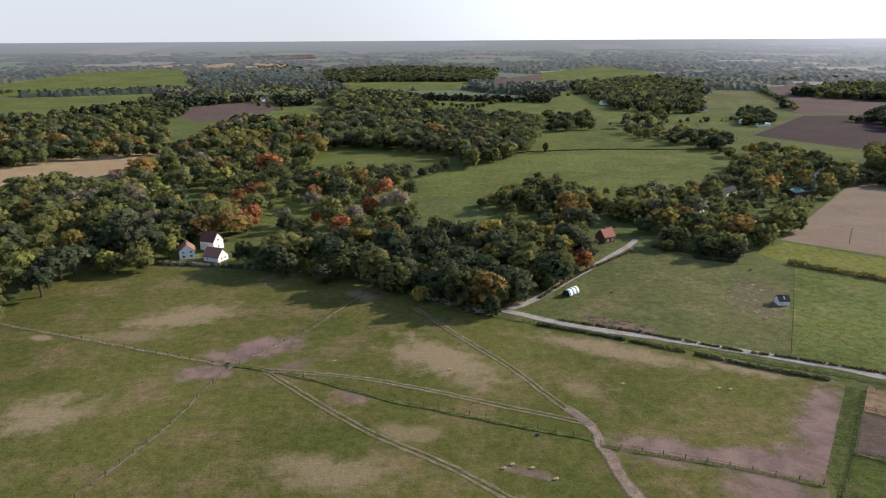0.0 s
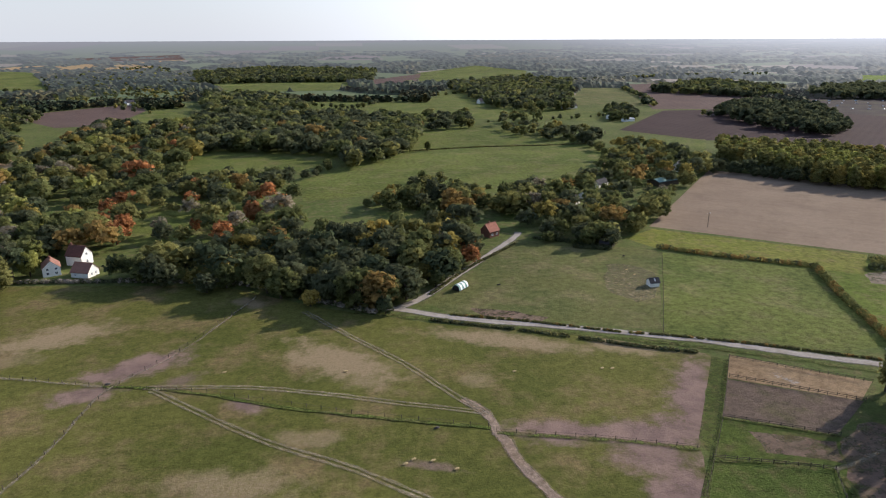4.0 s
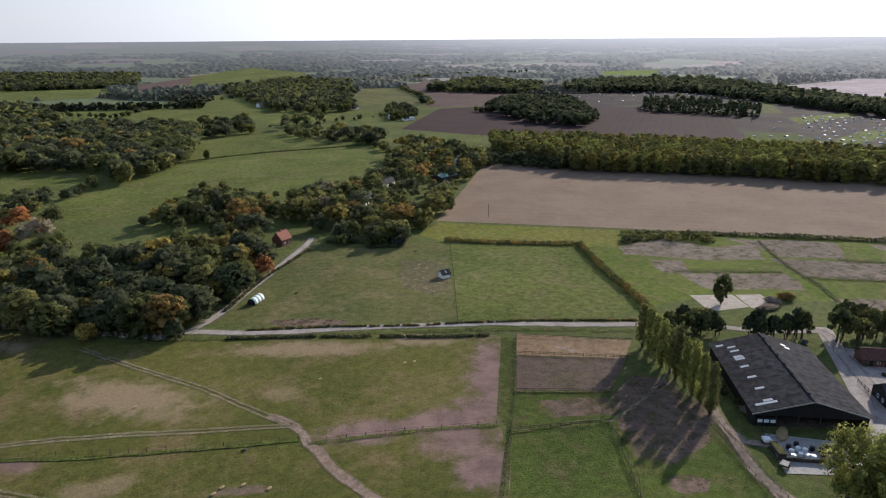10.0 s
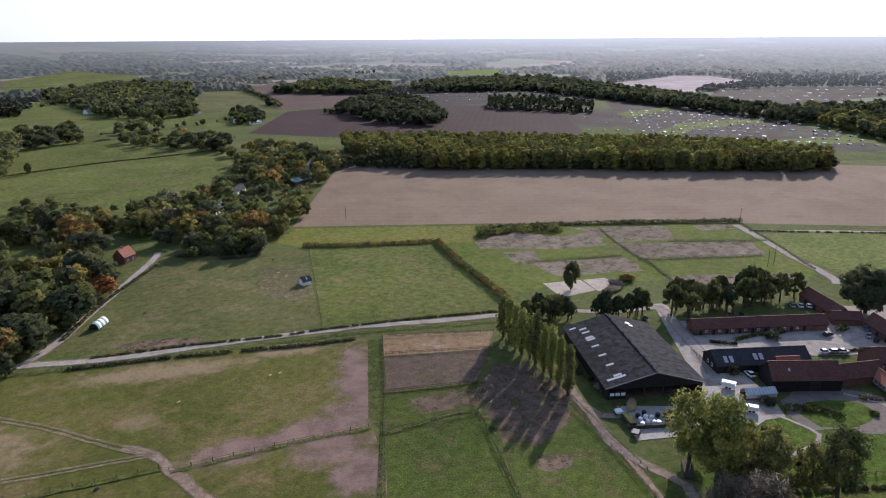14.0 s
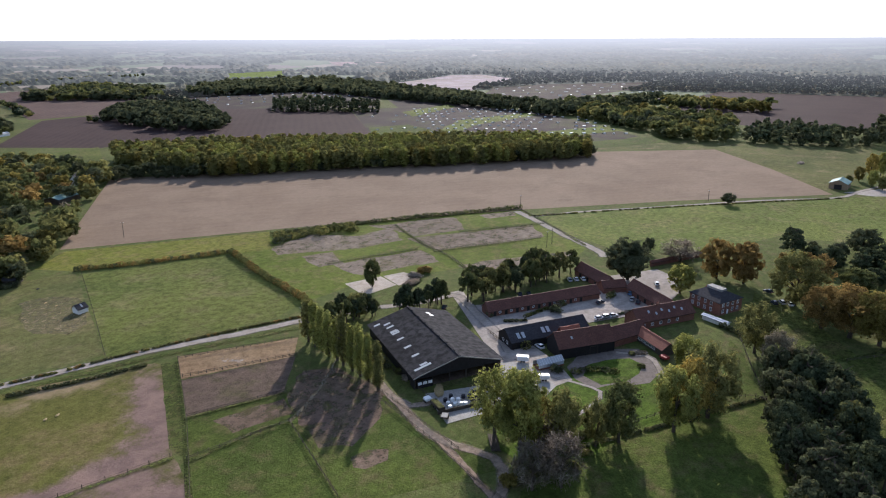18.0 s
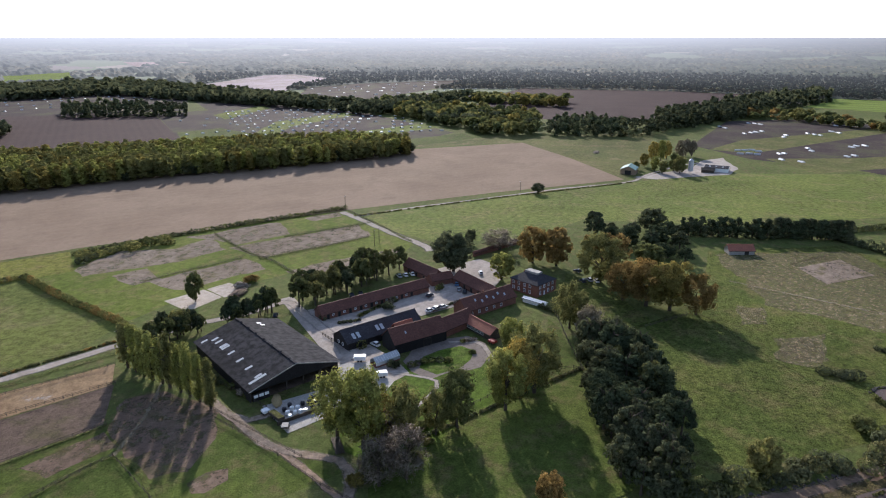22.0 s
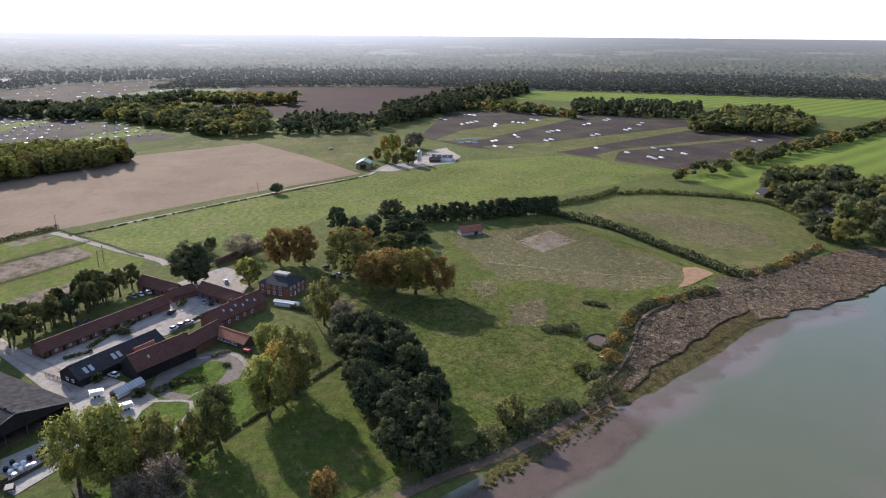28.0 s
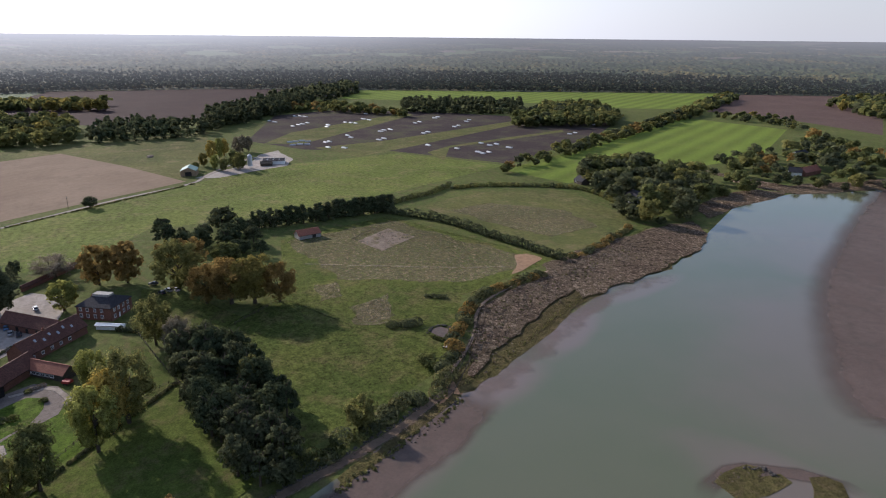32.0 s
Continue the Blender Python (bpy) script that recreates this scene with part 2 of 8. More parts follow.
M["paving"] = ground_mat("paving", (0.17, 0.145, 0.125), (0.20, 0.17, 0.145), (0.14, 0.12, 0.10), mid=0.3, bump=0.1, contrast=0.6).m
M["sand"] = ground_mat("sand", (0.42, 0.36, 0.29), (0.46, 0.40, 0.33), (0.34, 0.29, 0.22), mid=0.3, contrast=0.6).m
M["yard"] = ground_mat("yard", (0.33, 0.29, 0.25), (0.38, 0.34, 0.29), (0.24, 0.21, 0.18), mid=0.2, bump=0.1, contrast=0.6).m
M["track"] = ground_mat("track", (0.345, 0.302, 0.255), (0.39, 0.345, 0.295), (0.29, 0.25, 0.20), big=0.08, mid=0.12, bump=0.1, contrast=0.35).m
M["dirt_path"] = ground_mat("dirt_path", (0.28, 0.205, 0.15), (0.32, 0.24, 0.18), (0.22, 0.165, 0.11), big=0.08, mid=0.35).m
M["marsh"] = ground_mat("marsh", (0.088, 0.062, 0.04), (0.115, 0.088, 0.055), (0.27, 0.205, 0.15), big=0.03, mid=0.42, fine=1.8, bump=0.9, sharp=(0.53, 0.60), contrast=1.4).m
M["saltmarsh_edge"] = ground_mat("saltmarsh_edge", (0.07, 0.065, 0.026), (0.09, 0.08, 0.032), (0.12, 0.092, 0.05), mid=0.3, bump=0.6, contrast=1.3).m
M["mud"] = ground_mat("mud", (0.125, 0.094, 0.08), (0.15, 0.115, 0.097), (0.10, 0.082, 0.068), big=0.03, mid=0.1, bump=0.1, contrast=0.4).m
M["mud"].node_tree.nodes["Principled BSDF"].inputs["Roughness"].default_value = 0.45
M["oak_green"] = leaf_mat("oak_green", (0.036, 0.047, 0.015), (0.08, 0.095, 0.027))
M["dark_green"] = leaf_mat("dark_green", (0.029, 0.038, 0.018), (0.060, 0.072, 0.030), 0.42)
M["pine_green"] = leaf_mat("pine_green", (0.021, 0.032, 0.014), (0.044, 0.058, 0.024), 0.3)
M["olive"] = leaf_mat("olive", (0.062, 0.07, 0.02), (0.11, 0.115, 0.03))
M["yellow_green"] = leaf_mat("yellow_green", (0.10, 0.118, 0.022), (0.15, 0.165, 0.036), 0.5)
M["yellow"] = leaf_mat("yellow", (0.15, 0.115, 0.022), (0.24, 0.175, 0.035), 0.35)
M["rust"] = leaf_mat("rust", (0.10, 0.066, 0.02), (0.16, 0.105, 0.03))
M["orange"] = leaf_mat("orange", (0.13, 0.055, 0.02), (0.21, 0.085, 0.028), 0.3)
M["red"] = leaf_mat("red", (0.10, 0.03, 0.02), (0.16, 0.05, 0.025), 0.3)
M["silver"] = leaf_mat("silver", (0.085, 0.082, 0.045), (0.14, 0.132, 0.08))
M["brown_twig"] = leaf_mat("brown_twig", (0.095, 0.078, 0.06), (0.16, 0.135, 0.105), 0.1)
M["weed"] = leaf_mat("weed", (0.055, 0.062, 0.02), (0.085, 0.085, 0.03), 0.2)
M["reed"] = leaf_mat("reed", (0.075, 0.06, 0.042), (0.13, 0.10, 0.075), 0.1)
M["gold_olive"] = leaf_mat("gold_olive", (0.085, 0.073, 0.017), (0.14, 0.112, 0.026))
M["stone"] = plain_mat("stone", (0.075, 0.066, 0.058), 0.9, vary=0.4, scale=2, bump=0.4)
M["bark"] = plain_mat("bark", (0.085, 0.065, 0.048), 0.9, vary=0.4, scale=4, bump=0.6)
M["timber"] = plain_mat("timber", (0.075, 0.06, 0.046), 0.85, vary=0.35, scale=5)
M["black_board"] = plain_mat("black_board", (0.022, 0.02, 0.02), 0.7, vary=0.4, scale=3)
M["larch"] = plain_mat("larch", (0.27, 0.19, 0.12), 0.8, vary=0.2, scale=3)
M["brick"] = plain_mat("brick", (0.20, 0.092, 0.064), 0.85, vary=0.3, scale=3, bump=0.3)
M["tile_red"] = plain_mat("tile_red", (0.13, 0.058, 0.043), 0.8, vary=0.35, scale=2.2, bump=0.4)
M["tile_brown"] = plain_mat("tile_brown", (0.26, 0.13, 0.095), 0.8, vary=0.3, scale=2.5, bump=0.4)
M["tile_bright"] = plain_mat("tile_bright", (0.30, 0.115, 0.075), 0.8, vary=0.25, scale=2.5, bump=0.4)
M["slate"] = plain_mat("slate", (0.055, 0.052, 0.056), 0.75, vary=0.3, scale=2, bump=0.3)
M["sheet_roof"] = plain_mat("sheet_roof", (0.036, 0.035, 0.038), 0.85, vary=0.5, scale=0.5, bump=0.2)
for roof in ("slate", "sheet_roof"):
    M[roof].node_tree.nodes["Principled BSDF"].inputs["Specular IOR Level"].default_value = 0.03
M["green_roof"] = plain_mat("green_roof", (0.16, 0.27, 0.24), 0.6, vary=0.15, scale=1)
M["render_white"] = plain_mat("render_white", (0.78, 0.75, 0.69), 0.8, vary=0.06)
M["white_paint"] = plain_mat("white_paint", (0.78, 0.78, 0.77), 0.5, vary=0.05)
M["rooflight"] = plain_mat("rooflight", (0.42, 0.44, 0.46), 0.35, vary=0.15)
M["hut_metal"] = plain_mat("hut_metal", (0.48, 0.49, 0.50), 0.5, 0.2, vary=0.12)
M["concrete"] = plain_mat("concrete", (0.33, 0.31, 0.28), 0.85, vary=0.2, scale=2)
M["dark_inside"] = plain_mat("dark_inside", (0.03, 0.027, 0.025), 0.9)
M["glass"] = plain_mat("glass", (0.03, 0.035, 0.04), 0.12, vary=0.1)
M["car_white"] = plain_mat("car_white", (0.75, 0.75, 0.75), 0.25, vary=0.02)
M["car_silver"] = plain_mat("car_silver", (0.42, 0.44, 0.46), 0.28, 0.6, vary=0.04)
M["car_dark"] = plain_mat("car_dark", (0.03, 0.035, 0.045), 0.22, vary=0.1)
M["car_blue"] = plain_mat("car_blue", (0.10, 0.20, 0.34), 0.25, vary=0.05)
M["rubber"] = plain_mat("rubber", (0.02, 0.02, 0.02), 0.85)
M["wrap_white"] = plain_mat("wrap_white", (0.78, 0.78, 0.76), 0.35, vary=0.06)
M["wrap_black"] = plain_mat("wrap_black", (0.025, 0.025, 0.03), 0.35, vary=0.2)
M["straw"] = plain_mat("straw", (0.32, 0.24, 0.12), 0.95, vary=0.3, scale=5, bump=0.6)
M["red_paint"] = plain_mat("red_paint", (0.30, 0.04, 0.035), 0.5, vary=0.2)


def masks(n, v, wob, spots, reach=2.4):
    """The strongest of several soft, ragged ellipses on the ground: (x, y, rx, ry, turn, power)."""
    total = None
    for x, y, rx, ry, turn, power in spots:
        mp = n.add("ShaderNodeMapping")
        mp.vector_type = "TEXTURE"
        mp.inputs["Location"].default_value = (x, y, 0)
        mp.inputs["Rotation"].default_value = (0, 0, radians(turn))
        mp.inputs["Scale"].default_value = (rx, ry, 1000)
        n.join(v, mp.inputs["Vector"])
        ln = n.t.nodes.new("ShaderNodeVectorMath")
        ln.operation = "LENGTH"
        n.join(mp.outputs[0], ln.inputs[0])
        d = n.math("ADD", ln.outputs["Value"], n.math("MULTIPLY", n.math("SUBTRACT", wob, 0.5), reach))
        k = n.math("MULTIPLY", n.math("SUBTRACT", 1.0, n.ramp(d, 0.35, 1.15)), power)
        total = k if total is None else n.math("MAXIMUM", total, k)
    return total


def streak(x, y, half, turn, ry, power):
    """A long ragged patch, as masks() takes it."""
    return (x, y, half * 1.15, ry, turn, power)


def water_mat():
    """Turbid tidal water with mud showing through where it is shallow."""
    n = Nodes("water", 0.08)
    v = n.coord()
    wob = n.noise(0.02, 4, 0.55, v)
    col = n.mix(n.ramp(n.noise(0.012, 3, 0.5, v), 0.35, 0.65), (0.096, 0.110, 0.058), (0.112, 0.117, 0.068))
    shallow = masks(n, v, wob, [(154.6, -247.2, 70, 130, 20, 0.55), (204.6, -340.9, 120, 90, 0, 0.55), streak(145.3, -49.9, 25.3, -54, 17, 0.95), streak(171.2, -91.7, 24.0, -63, 12, 0.9),
                                streak(200.0, -136.3, 29.3, -52, 9, 0.8), streak(228.2, -188.4, 30.7, -70, 7, 0.6), (98.0, -138.3, 40, 18, 20, 0.75)], 1.0)
    col = n.mix(shallow, col, (0.17, 0.125, 0.105))
    n.colour(col)
    n.bsdf.inputs["Specular IOR Level"].default_value = 0.4
    n.bump(n.noise(0.8, 5, 0.6, v), 0.05, 0.3)
    return n.m


M["water"] = water_mat()


def pasture_mat():
    """Grazed turf with dry drifts and bare, trodden patches at known spots."""
    n = ground_mat("pasture", (0.074, 0.088, 0.020), (0.101, 0.109, 0.027), (0.175, 0.128, 0.064), big=0.014, mid=0.045, fine=1.1, bump=0.4, relief=0.6, contrast=0.95)
    base = n.bsdf.inputs["Base Color"].links[0].from_socket
    v = n.coord()
    wob = n.noise(0.11, 6, 0.7, v)
    grain = n.noise(0.9, 5, 0.75, v)
    worn = n.math("ADD", n.math("MULTIPLY", grain, 2.0), 0.2)
    drift = n.math("MINIMUM", n.math("MULTIPLY", masks(n, v, wob, DRY), worn), 1.0)
    bare = n.math("MINIMUM", n.math("MULTIPLY", masks(n, v, wob, BARE), worn), 1.0)
    col = n.mix(drift, base, n.mix(grain, (0.20, 0.15, 0.08), (0.31, 0.225, 0.14)))
    col = n.mix(bare, col, n.mix(n.ramp(wob, 0.35, 0.65), (0.24, 0.16, 0.128), (0.155, 0.104, 0.088)))
    n.colour(col)
    return n.m


BARE = [
    streak(105.3, 162.5, 26.9, -119, 9, 1.0), streak(61.3, 153.6, 15.0, -15, 7, 0.9), streak(84.5, 147.3, 11.9, -31, 9, 1.0), streak(76.8, 122.5, 6.8, -7, 9, 0.9),
    streak(-67.4, 216.6, 18.5, 29, 9, 0.95), streak(-79.2, 200.5, 10.1, 5, 7, 0.85), streak(70.1, 151.2, 24.3, -18, 6, 0.85), streak(108.5, 165.4, 28.2, -121, 6, 0.95),
    streak(92.9, 149.0, 8.7, 29, 11, 0.85), streak(80.4, 138.0, 12.3, -22, 10, 0.8), streak(81.8, 124.0, 12.6, -112, 8, 0.85), streak(-29.1, 184.2, 6.7, -32, 4, 0.8),
    streak(-50.7, 204.2, 7.6, 23, 5, 0.6), streak(80.5, 138.1, 7.8, -8, 5, 0.7), streak(22.0, 144.8, 7.4, -24, 2.5, 0.6),
]
DRY = [
    streak(-103.5, 247.7, 20.3, 24, 12, 0.8), streak(-0.3, 207.9, 24.4, -45, 13, 0.8), streak(60.3, 214.2, 30.5, -25, 7, 0.75), streak(103.3, 200.5, 14.7, -21, 7, 0.75), streak(-28.4, 144.7, 16.3, -9, 9, 0.6),
    streak(-118.7, 173.7, 13.6, -7, 13, 0.75), streak(-35.4, 269.8, 7.5, -43, 5, 0.8), streak(-150.4, 227.6, 4.7, -10, 3, 0.8), streak(43.4, 186.9, 5.3, -1, 6, 0.5), streak(7.2, 196.4, 10.5, -46, 8, 0.6),
    streak(-10.5, 163.7, 9.7, -9, 5, 0.5), streak(-118.2, 228.9, 21.3, 6, 6, 0.4), streak(72.0, 234.1, 12.7, -25, 3, 0.7),
]
M["pasture"] = pasture_mat()


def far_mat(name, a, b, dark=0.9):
    """Distant cover with pale haze painted in as emission, stronger with distance."""
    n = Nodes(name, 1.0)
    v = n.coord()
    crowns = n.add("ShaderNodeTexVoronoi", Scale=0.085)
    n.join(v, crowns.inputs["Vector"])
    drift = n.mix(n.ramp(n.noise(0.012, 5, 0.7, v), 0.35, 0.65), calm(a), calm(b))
    # colour darkens towards cell edges: shade between crowns, painted on the sheet
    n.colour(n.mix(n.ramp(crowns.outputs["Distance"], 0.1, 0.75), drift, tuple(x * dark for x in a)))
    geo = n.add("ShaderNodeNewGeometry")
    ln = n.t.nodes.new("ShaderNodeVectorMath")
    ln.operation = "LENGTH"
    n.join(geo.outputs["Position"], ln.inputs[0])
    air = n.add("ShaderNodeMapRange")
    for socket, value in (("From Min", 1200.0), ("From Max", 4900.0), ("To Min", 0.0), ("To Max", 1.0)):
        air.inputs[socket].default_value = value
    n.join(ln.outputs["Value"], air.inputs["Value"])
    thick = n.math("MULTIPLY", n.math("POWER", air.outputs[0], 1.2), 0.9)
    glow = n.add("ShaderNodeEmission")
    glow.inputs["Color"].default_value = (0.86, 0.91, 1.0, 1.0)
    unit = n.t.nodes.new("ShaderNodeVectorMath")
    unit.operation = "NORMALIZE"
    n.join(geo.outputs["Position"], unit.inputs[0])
    dot = n.t.nodes.new("ShaderNodeVectorMath")      # the painted haze is brighter towards the sun
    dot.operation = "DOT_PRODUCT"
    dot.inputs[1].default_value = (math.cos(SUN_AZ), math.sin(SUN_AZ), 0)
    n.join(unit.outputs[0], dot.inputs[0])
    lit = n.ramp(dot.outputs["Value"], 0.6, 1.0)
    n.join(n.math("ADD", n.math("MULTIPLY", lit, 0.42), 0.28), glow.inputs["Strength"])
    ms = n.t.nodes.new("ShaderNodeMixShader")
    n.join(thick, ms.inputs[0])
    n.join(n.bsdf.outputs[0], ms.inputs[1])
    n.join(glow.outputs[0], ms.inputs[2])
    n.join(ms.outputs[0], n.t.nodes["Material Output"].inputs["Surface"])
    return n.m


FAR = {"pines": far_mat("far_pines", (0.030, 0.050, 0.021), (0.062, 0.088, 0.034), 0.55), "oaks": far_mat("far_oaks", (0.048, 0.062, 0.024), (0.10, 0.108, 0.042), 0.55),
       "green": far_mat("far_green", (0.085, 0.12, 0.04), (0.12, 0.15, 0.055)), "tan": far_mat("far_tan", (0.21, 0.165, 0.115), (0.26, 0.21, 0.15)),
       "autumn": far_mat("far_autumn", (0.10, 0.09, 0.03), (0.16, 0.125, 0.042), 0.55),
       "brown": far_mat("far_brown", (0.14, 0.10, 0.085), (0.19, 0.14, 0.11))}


# ---- geometry helpers ----
def shape(bm, name, material):
    """A mesh from a bmesh, with one material or several."""
    me = bpy.data.meshes.new(name)
    bm.to_mesh(me)
    bm.free()
    for m in material if isinstance(material, (list, tuple)) else [material]:
        me.materials.append(m)
    return me


def part(name, bm, material, parent, label=""):
    ob = new(name, shape(bm, name, material))
    ob.parent = parent
    if label:
        tagged(ob, label)
    return ob


def box(bm, x0, y0, z0, x1, y1, z1):
    vs = [bm.verts.new(p) for p in ((x0, y0, z0), (x1, y0, z0), (x1, y1, z0), (x0, y1, z0), (x0, y0, z1), (x1, y0, z1), (x1, y1, z1), (x0, y1, z1))]
    for f in ((3, 2, 1, 0), (4, 5, 6, 7), (0, 1, 5, 4), (1, 2, 6, 5), (2, 3, 7, 6), (3, 0, 4, 7)):
        bm.faces.new([vs[i] for i in f])
    return bm


def prism(bm, outline, axis_from, axis_to, put):
    """A solid between two copies of an outline; put(u, v, w) gives the place."""
    a = [bm.verts.new(put(u, v, axis_from)) for u, v in outline]
    b = [bm.verts.new(put(u, v, axis_to)) for u, v in outline]
    n = len(outline)
    bm.faces.new(a[::-1])
    bm.faces.new(b)
    for i in range(n):
        bm.faces.new((a[i], a[(i + 1) % n], b[(i + 1) % n], b[i]))
    bmesh.ops.recalc_face_normals(bm, faces=bm.faces)
    return bm


def height_at(x, y):
    """The land is level near by and rises to low hills at the skyline."""
    r = math.hypot(x, y)
    return 102.0 * min(max((r - 1500) / 3400, 0), 1) ** 1.6


def soften(material, scale=0.5, share=0.9, fray=3.0, gain=0.75, base=0.0):
    """Let a ground cover fray out towards its rim, where the sheet's own 'edge' value falls to nought."""
    n = Nodes("", made=material)
    at = n.t.nodes.new("ShaderNodeAttribute")
    at.attribute_name = "edge"
    g = n.noise(scale, 8, 0.78)
    k = n.math("ADD", n.math("ADD", n.math("MULTIPLY", at.outputs["Fac"], gain), base), n.math("MULTIPLY", n.math("SUBTRACT", g, 0.5), fray))
    k = n.math("MULTIPLY", n.ramp(k, 0.1, 0.95), share)
    n.join(k, n.bsdf.inputs["Alpha"])
    return material


for name in ("dirt_path", "track", "worn_earth", "worn_dry", "worn_track", "shallows", "worn_green"):
    if name not in M:
        M[name] = {"worn_earth": lambda: ground_mat("worn_earth", (0.155, 0.108, 0.08), (0.20, 0.145, 0.105), (0.105, 0.09, 0.05), mid=0.12).m,
                   "worn_dry": lambda: ground_mat("worn_dry", (0.17, 0.145, 0.085), (0.21, 0.175, 0.105), (0.12, 0.12, 0.05), mid=0.35, contrast=1.6).m,
                   "worn_track": lambda: ground_mat("worn_track", (0.29, 0.235, 0.16), (0.33, 0.27, 0.19), (0.17, 0.15, 0.08), mid=0.3).m,
                   "worn_green": lambda: ground_mat("worn_green", (0.070, 0.098, 0.024), (0.095, 0.12, 0.032), (0.12, 0.11, 0.045), mid=0.3).m,
                   "shallows": lambda: ground_mat("shallows", (0.19, 0.135, 0.12), (0.21, 0.155, 0.135), (0.15, 0.13, 0.10), big=0.015, mid=0.03).m}[name]()
M["mud_flat"] = ground_mat("mud_flat", (0.125, 0.092, 0.076), (0.145, 0.108, 0.09), (0.105, 0.083, 0.068), big=0.03, mid=0.1, bump=0.1, contrast=0.4).m
M["mud_flat"].node_tree.nodes["Principled BSDF"].inputs["Roughness"].default_value = 0.5
M["shore_earth"] = ground_mat("shore_earth", (0.165, 0.118, 0.085), (0.19, 0.138, 0.098), (0.14, 0.105, 0.075), big=0.05, mid=0.2, contrast=0.5).m
M["orange_earth"] = ground_mat("orange_earth", (0.28, 0.175, 0.105), (0.33, 0.215, 0.135), (0.22, 0.145, 0.09), mid=0.2, contrast=0.6).m
M["reed_flat"] = ground_mat("reed_flat", (0.075, 0.054, 0.037), (0.10, 0.076, 0.05), (0.23, 0.18, 0.135), big=0.05, mid=0.8, fine=2.2, bump=1.0, sharp=(0.5, 0.62), contrast=1.5).m
soften(M["reed_flat"], 0.3, 1.0, 2.4, 0.9)
soften(M["mud_flat"], 0.03, 0.85, 0.6, 1.15, -0.12)
soften(M["shore_earth"], 0.3, 1.0, 1.2)
soften(M["dirt_path"], 0.6, 1.0, 0.9)
M["worn_pale"] = ground_mat("worn_pale", (0.215, 0.17, 0.13), (0.255, 0.205, 0.16), (0.13, 0.125, 0.06), mid=0.10, sharp=(0.52, 0.64)).m
soften(M["worn_pale"], 0.14, 0.92, 1.8)
soften(M["track"], 0.9, 1.0, 0.8)
soften(M["worn_earth"], 0.16, 0.92)
soften(M["worn_dry"], 0.45, 0.8, 2.6, 0.6)
soften(M["worn_track"], 0.7, 0.55, 1.8)
soften(M["worn_green"], 0.25, 0.9)
soften(M["shallows"], 0.04, 0.42)
M["farm_dirt"] = soften(ground_mat("farm_dirt", (0.29, 0.228, 0.175), (0.33, 0.265, 0.205), (0.21, 0.165, 0.115), big=0.08, mid=0.3, bump=0.2, contrast=0.7).m, 0.7, 1.0, 1.0)
soften(M["saltmarsh_edge"], 0.25, 1.0, 1.8, 1.3)
soften(M["orange_earth"], 0.3, 1.0, 1.4, 1.1)

LAYER = [0]
FAR_FIELDS = []


def field(name, outline, material, lift=0.05, label="", wiggle=0.0, soft=0.0, bank=0.0):
    """One sheet of ground cover, with slightly uneven edges."""
    LAYER[0] += 1
    if max(math.hypot(*p) for p in outline) > 1200 and name != "river":
        FAR_FIELDS.append(outline)
    lift = lift * 0.4 + 0.0015 * LAYER[0]
    bm = bmesh.new()
    rnd = random.Random(len(name) + int(abs(outline[0][0])))
    pts = []
    n = len(outline)
    for i in range(n):
        a, b = Vector(outline[i]), Vector(outline[(i + 1) % n])
        steps = max(1, min(30, int((b - a).length / 4))) if wiggle else 1
        for k in range(steps):
            p = a.lerp(b, k / steps)
            if wiggle and k:
                p += Vector([wiggle * (1.7 * noise.noise(Vector((p.x / 14, p.y / 14, z))) + 0.9 * noise.noise(Vector((p.x / 4, p.y / 4, z)))) for z in (0.5, 9.5)])
            pts.append(p)
    face = bm.faces.new([bm.verts.new((p.x, p.y, 0)) for p in pts])
    if soft:
        edge = bm.verts.layers.float.new("edge")
        bmesh.ops.inset_region(bm, faces=[face], thickness=soft, use_boundary=True, use_even_offset=False)
        for v in bm.verts:
            v[edge] = 0.0 if v.is_boundary else 1.0
    elif face.calc_center_median().length > 1300 or max(p.length for p in pts) > 1500:
        bmesh.ops.triangulate(bm, faces=bm.faces)
        for _ in range(3):
            bmesh.ops.subdivide_edges(bm, edges=[e for e in bm.edges if e.calc_length() > 90], cuts=1)
            bmesh.ops.triangulate(bm, faces=bm.faces)
    for v in bm.verts:
        far = max(0.0, math.hypot(v.co.x, v.co.y) - 1450)
        v.co.z = height_at(v.co.x, v.co.y) + lift + far * 0.002
    bmesh.ops.recalc_face_normals(bm, faces=bm.faces)
    if sum(f.normal.z for f in bm.faces) < 0:
        bmesh.ops.reverse_faces(bm, faces=bm.faces)
    if bank:                                          # a raised sheet with an earth edge down to the mud
        rim = bmesh.ops.extrude_edge_only(bm, edges=[e for e in bm.edges if e.is_boundary])
        low = {v for v in rim["geom"] if isinstance(v, bmesh.types.BMVert)}
        for v in bm.verts:
            if v not in low:
                v.co.z += bank
        for v in low:
            v.co.z = -0.05
    ob = new(name, shape(bm, name, material))
    return tagged(ob, label or name.replace("_", " "), "ground", kind="structure")


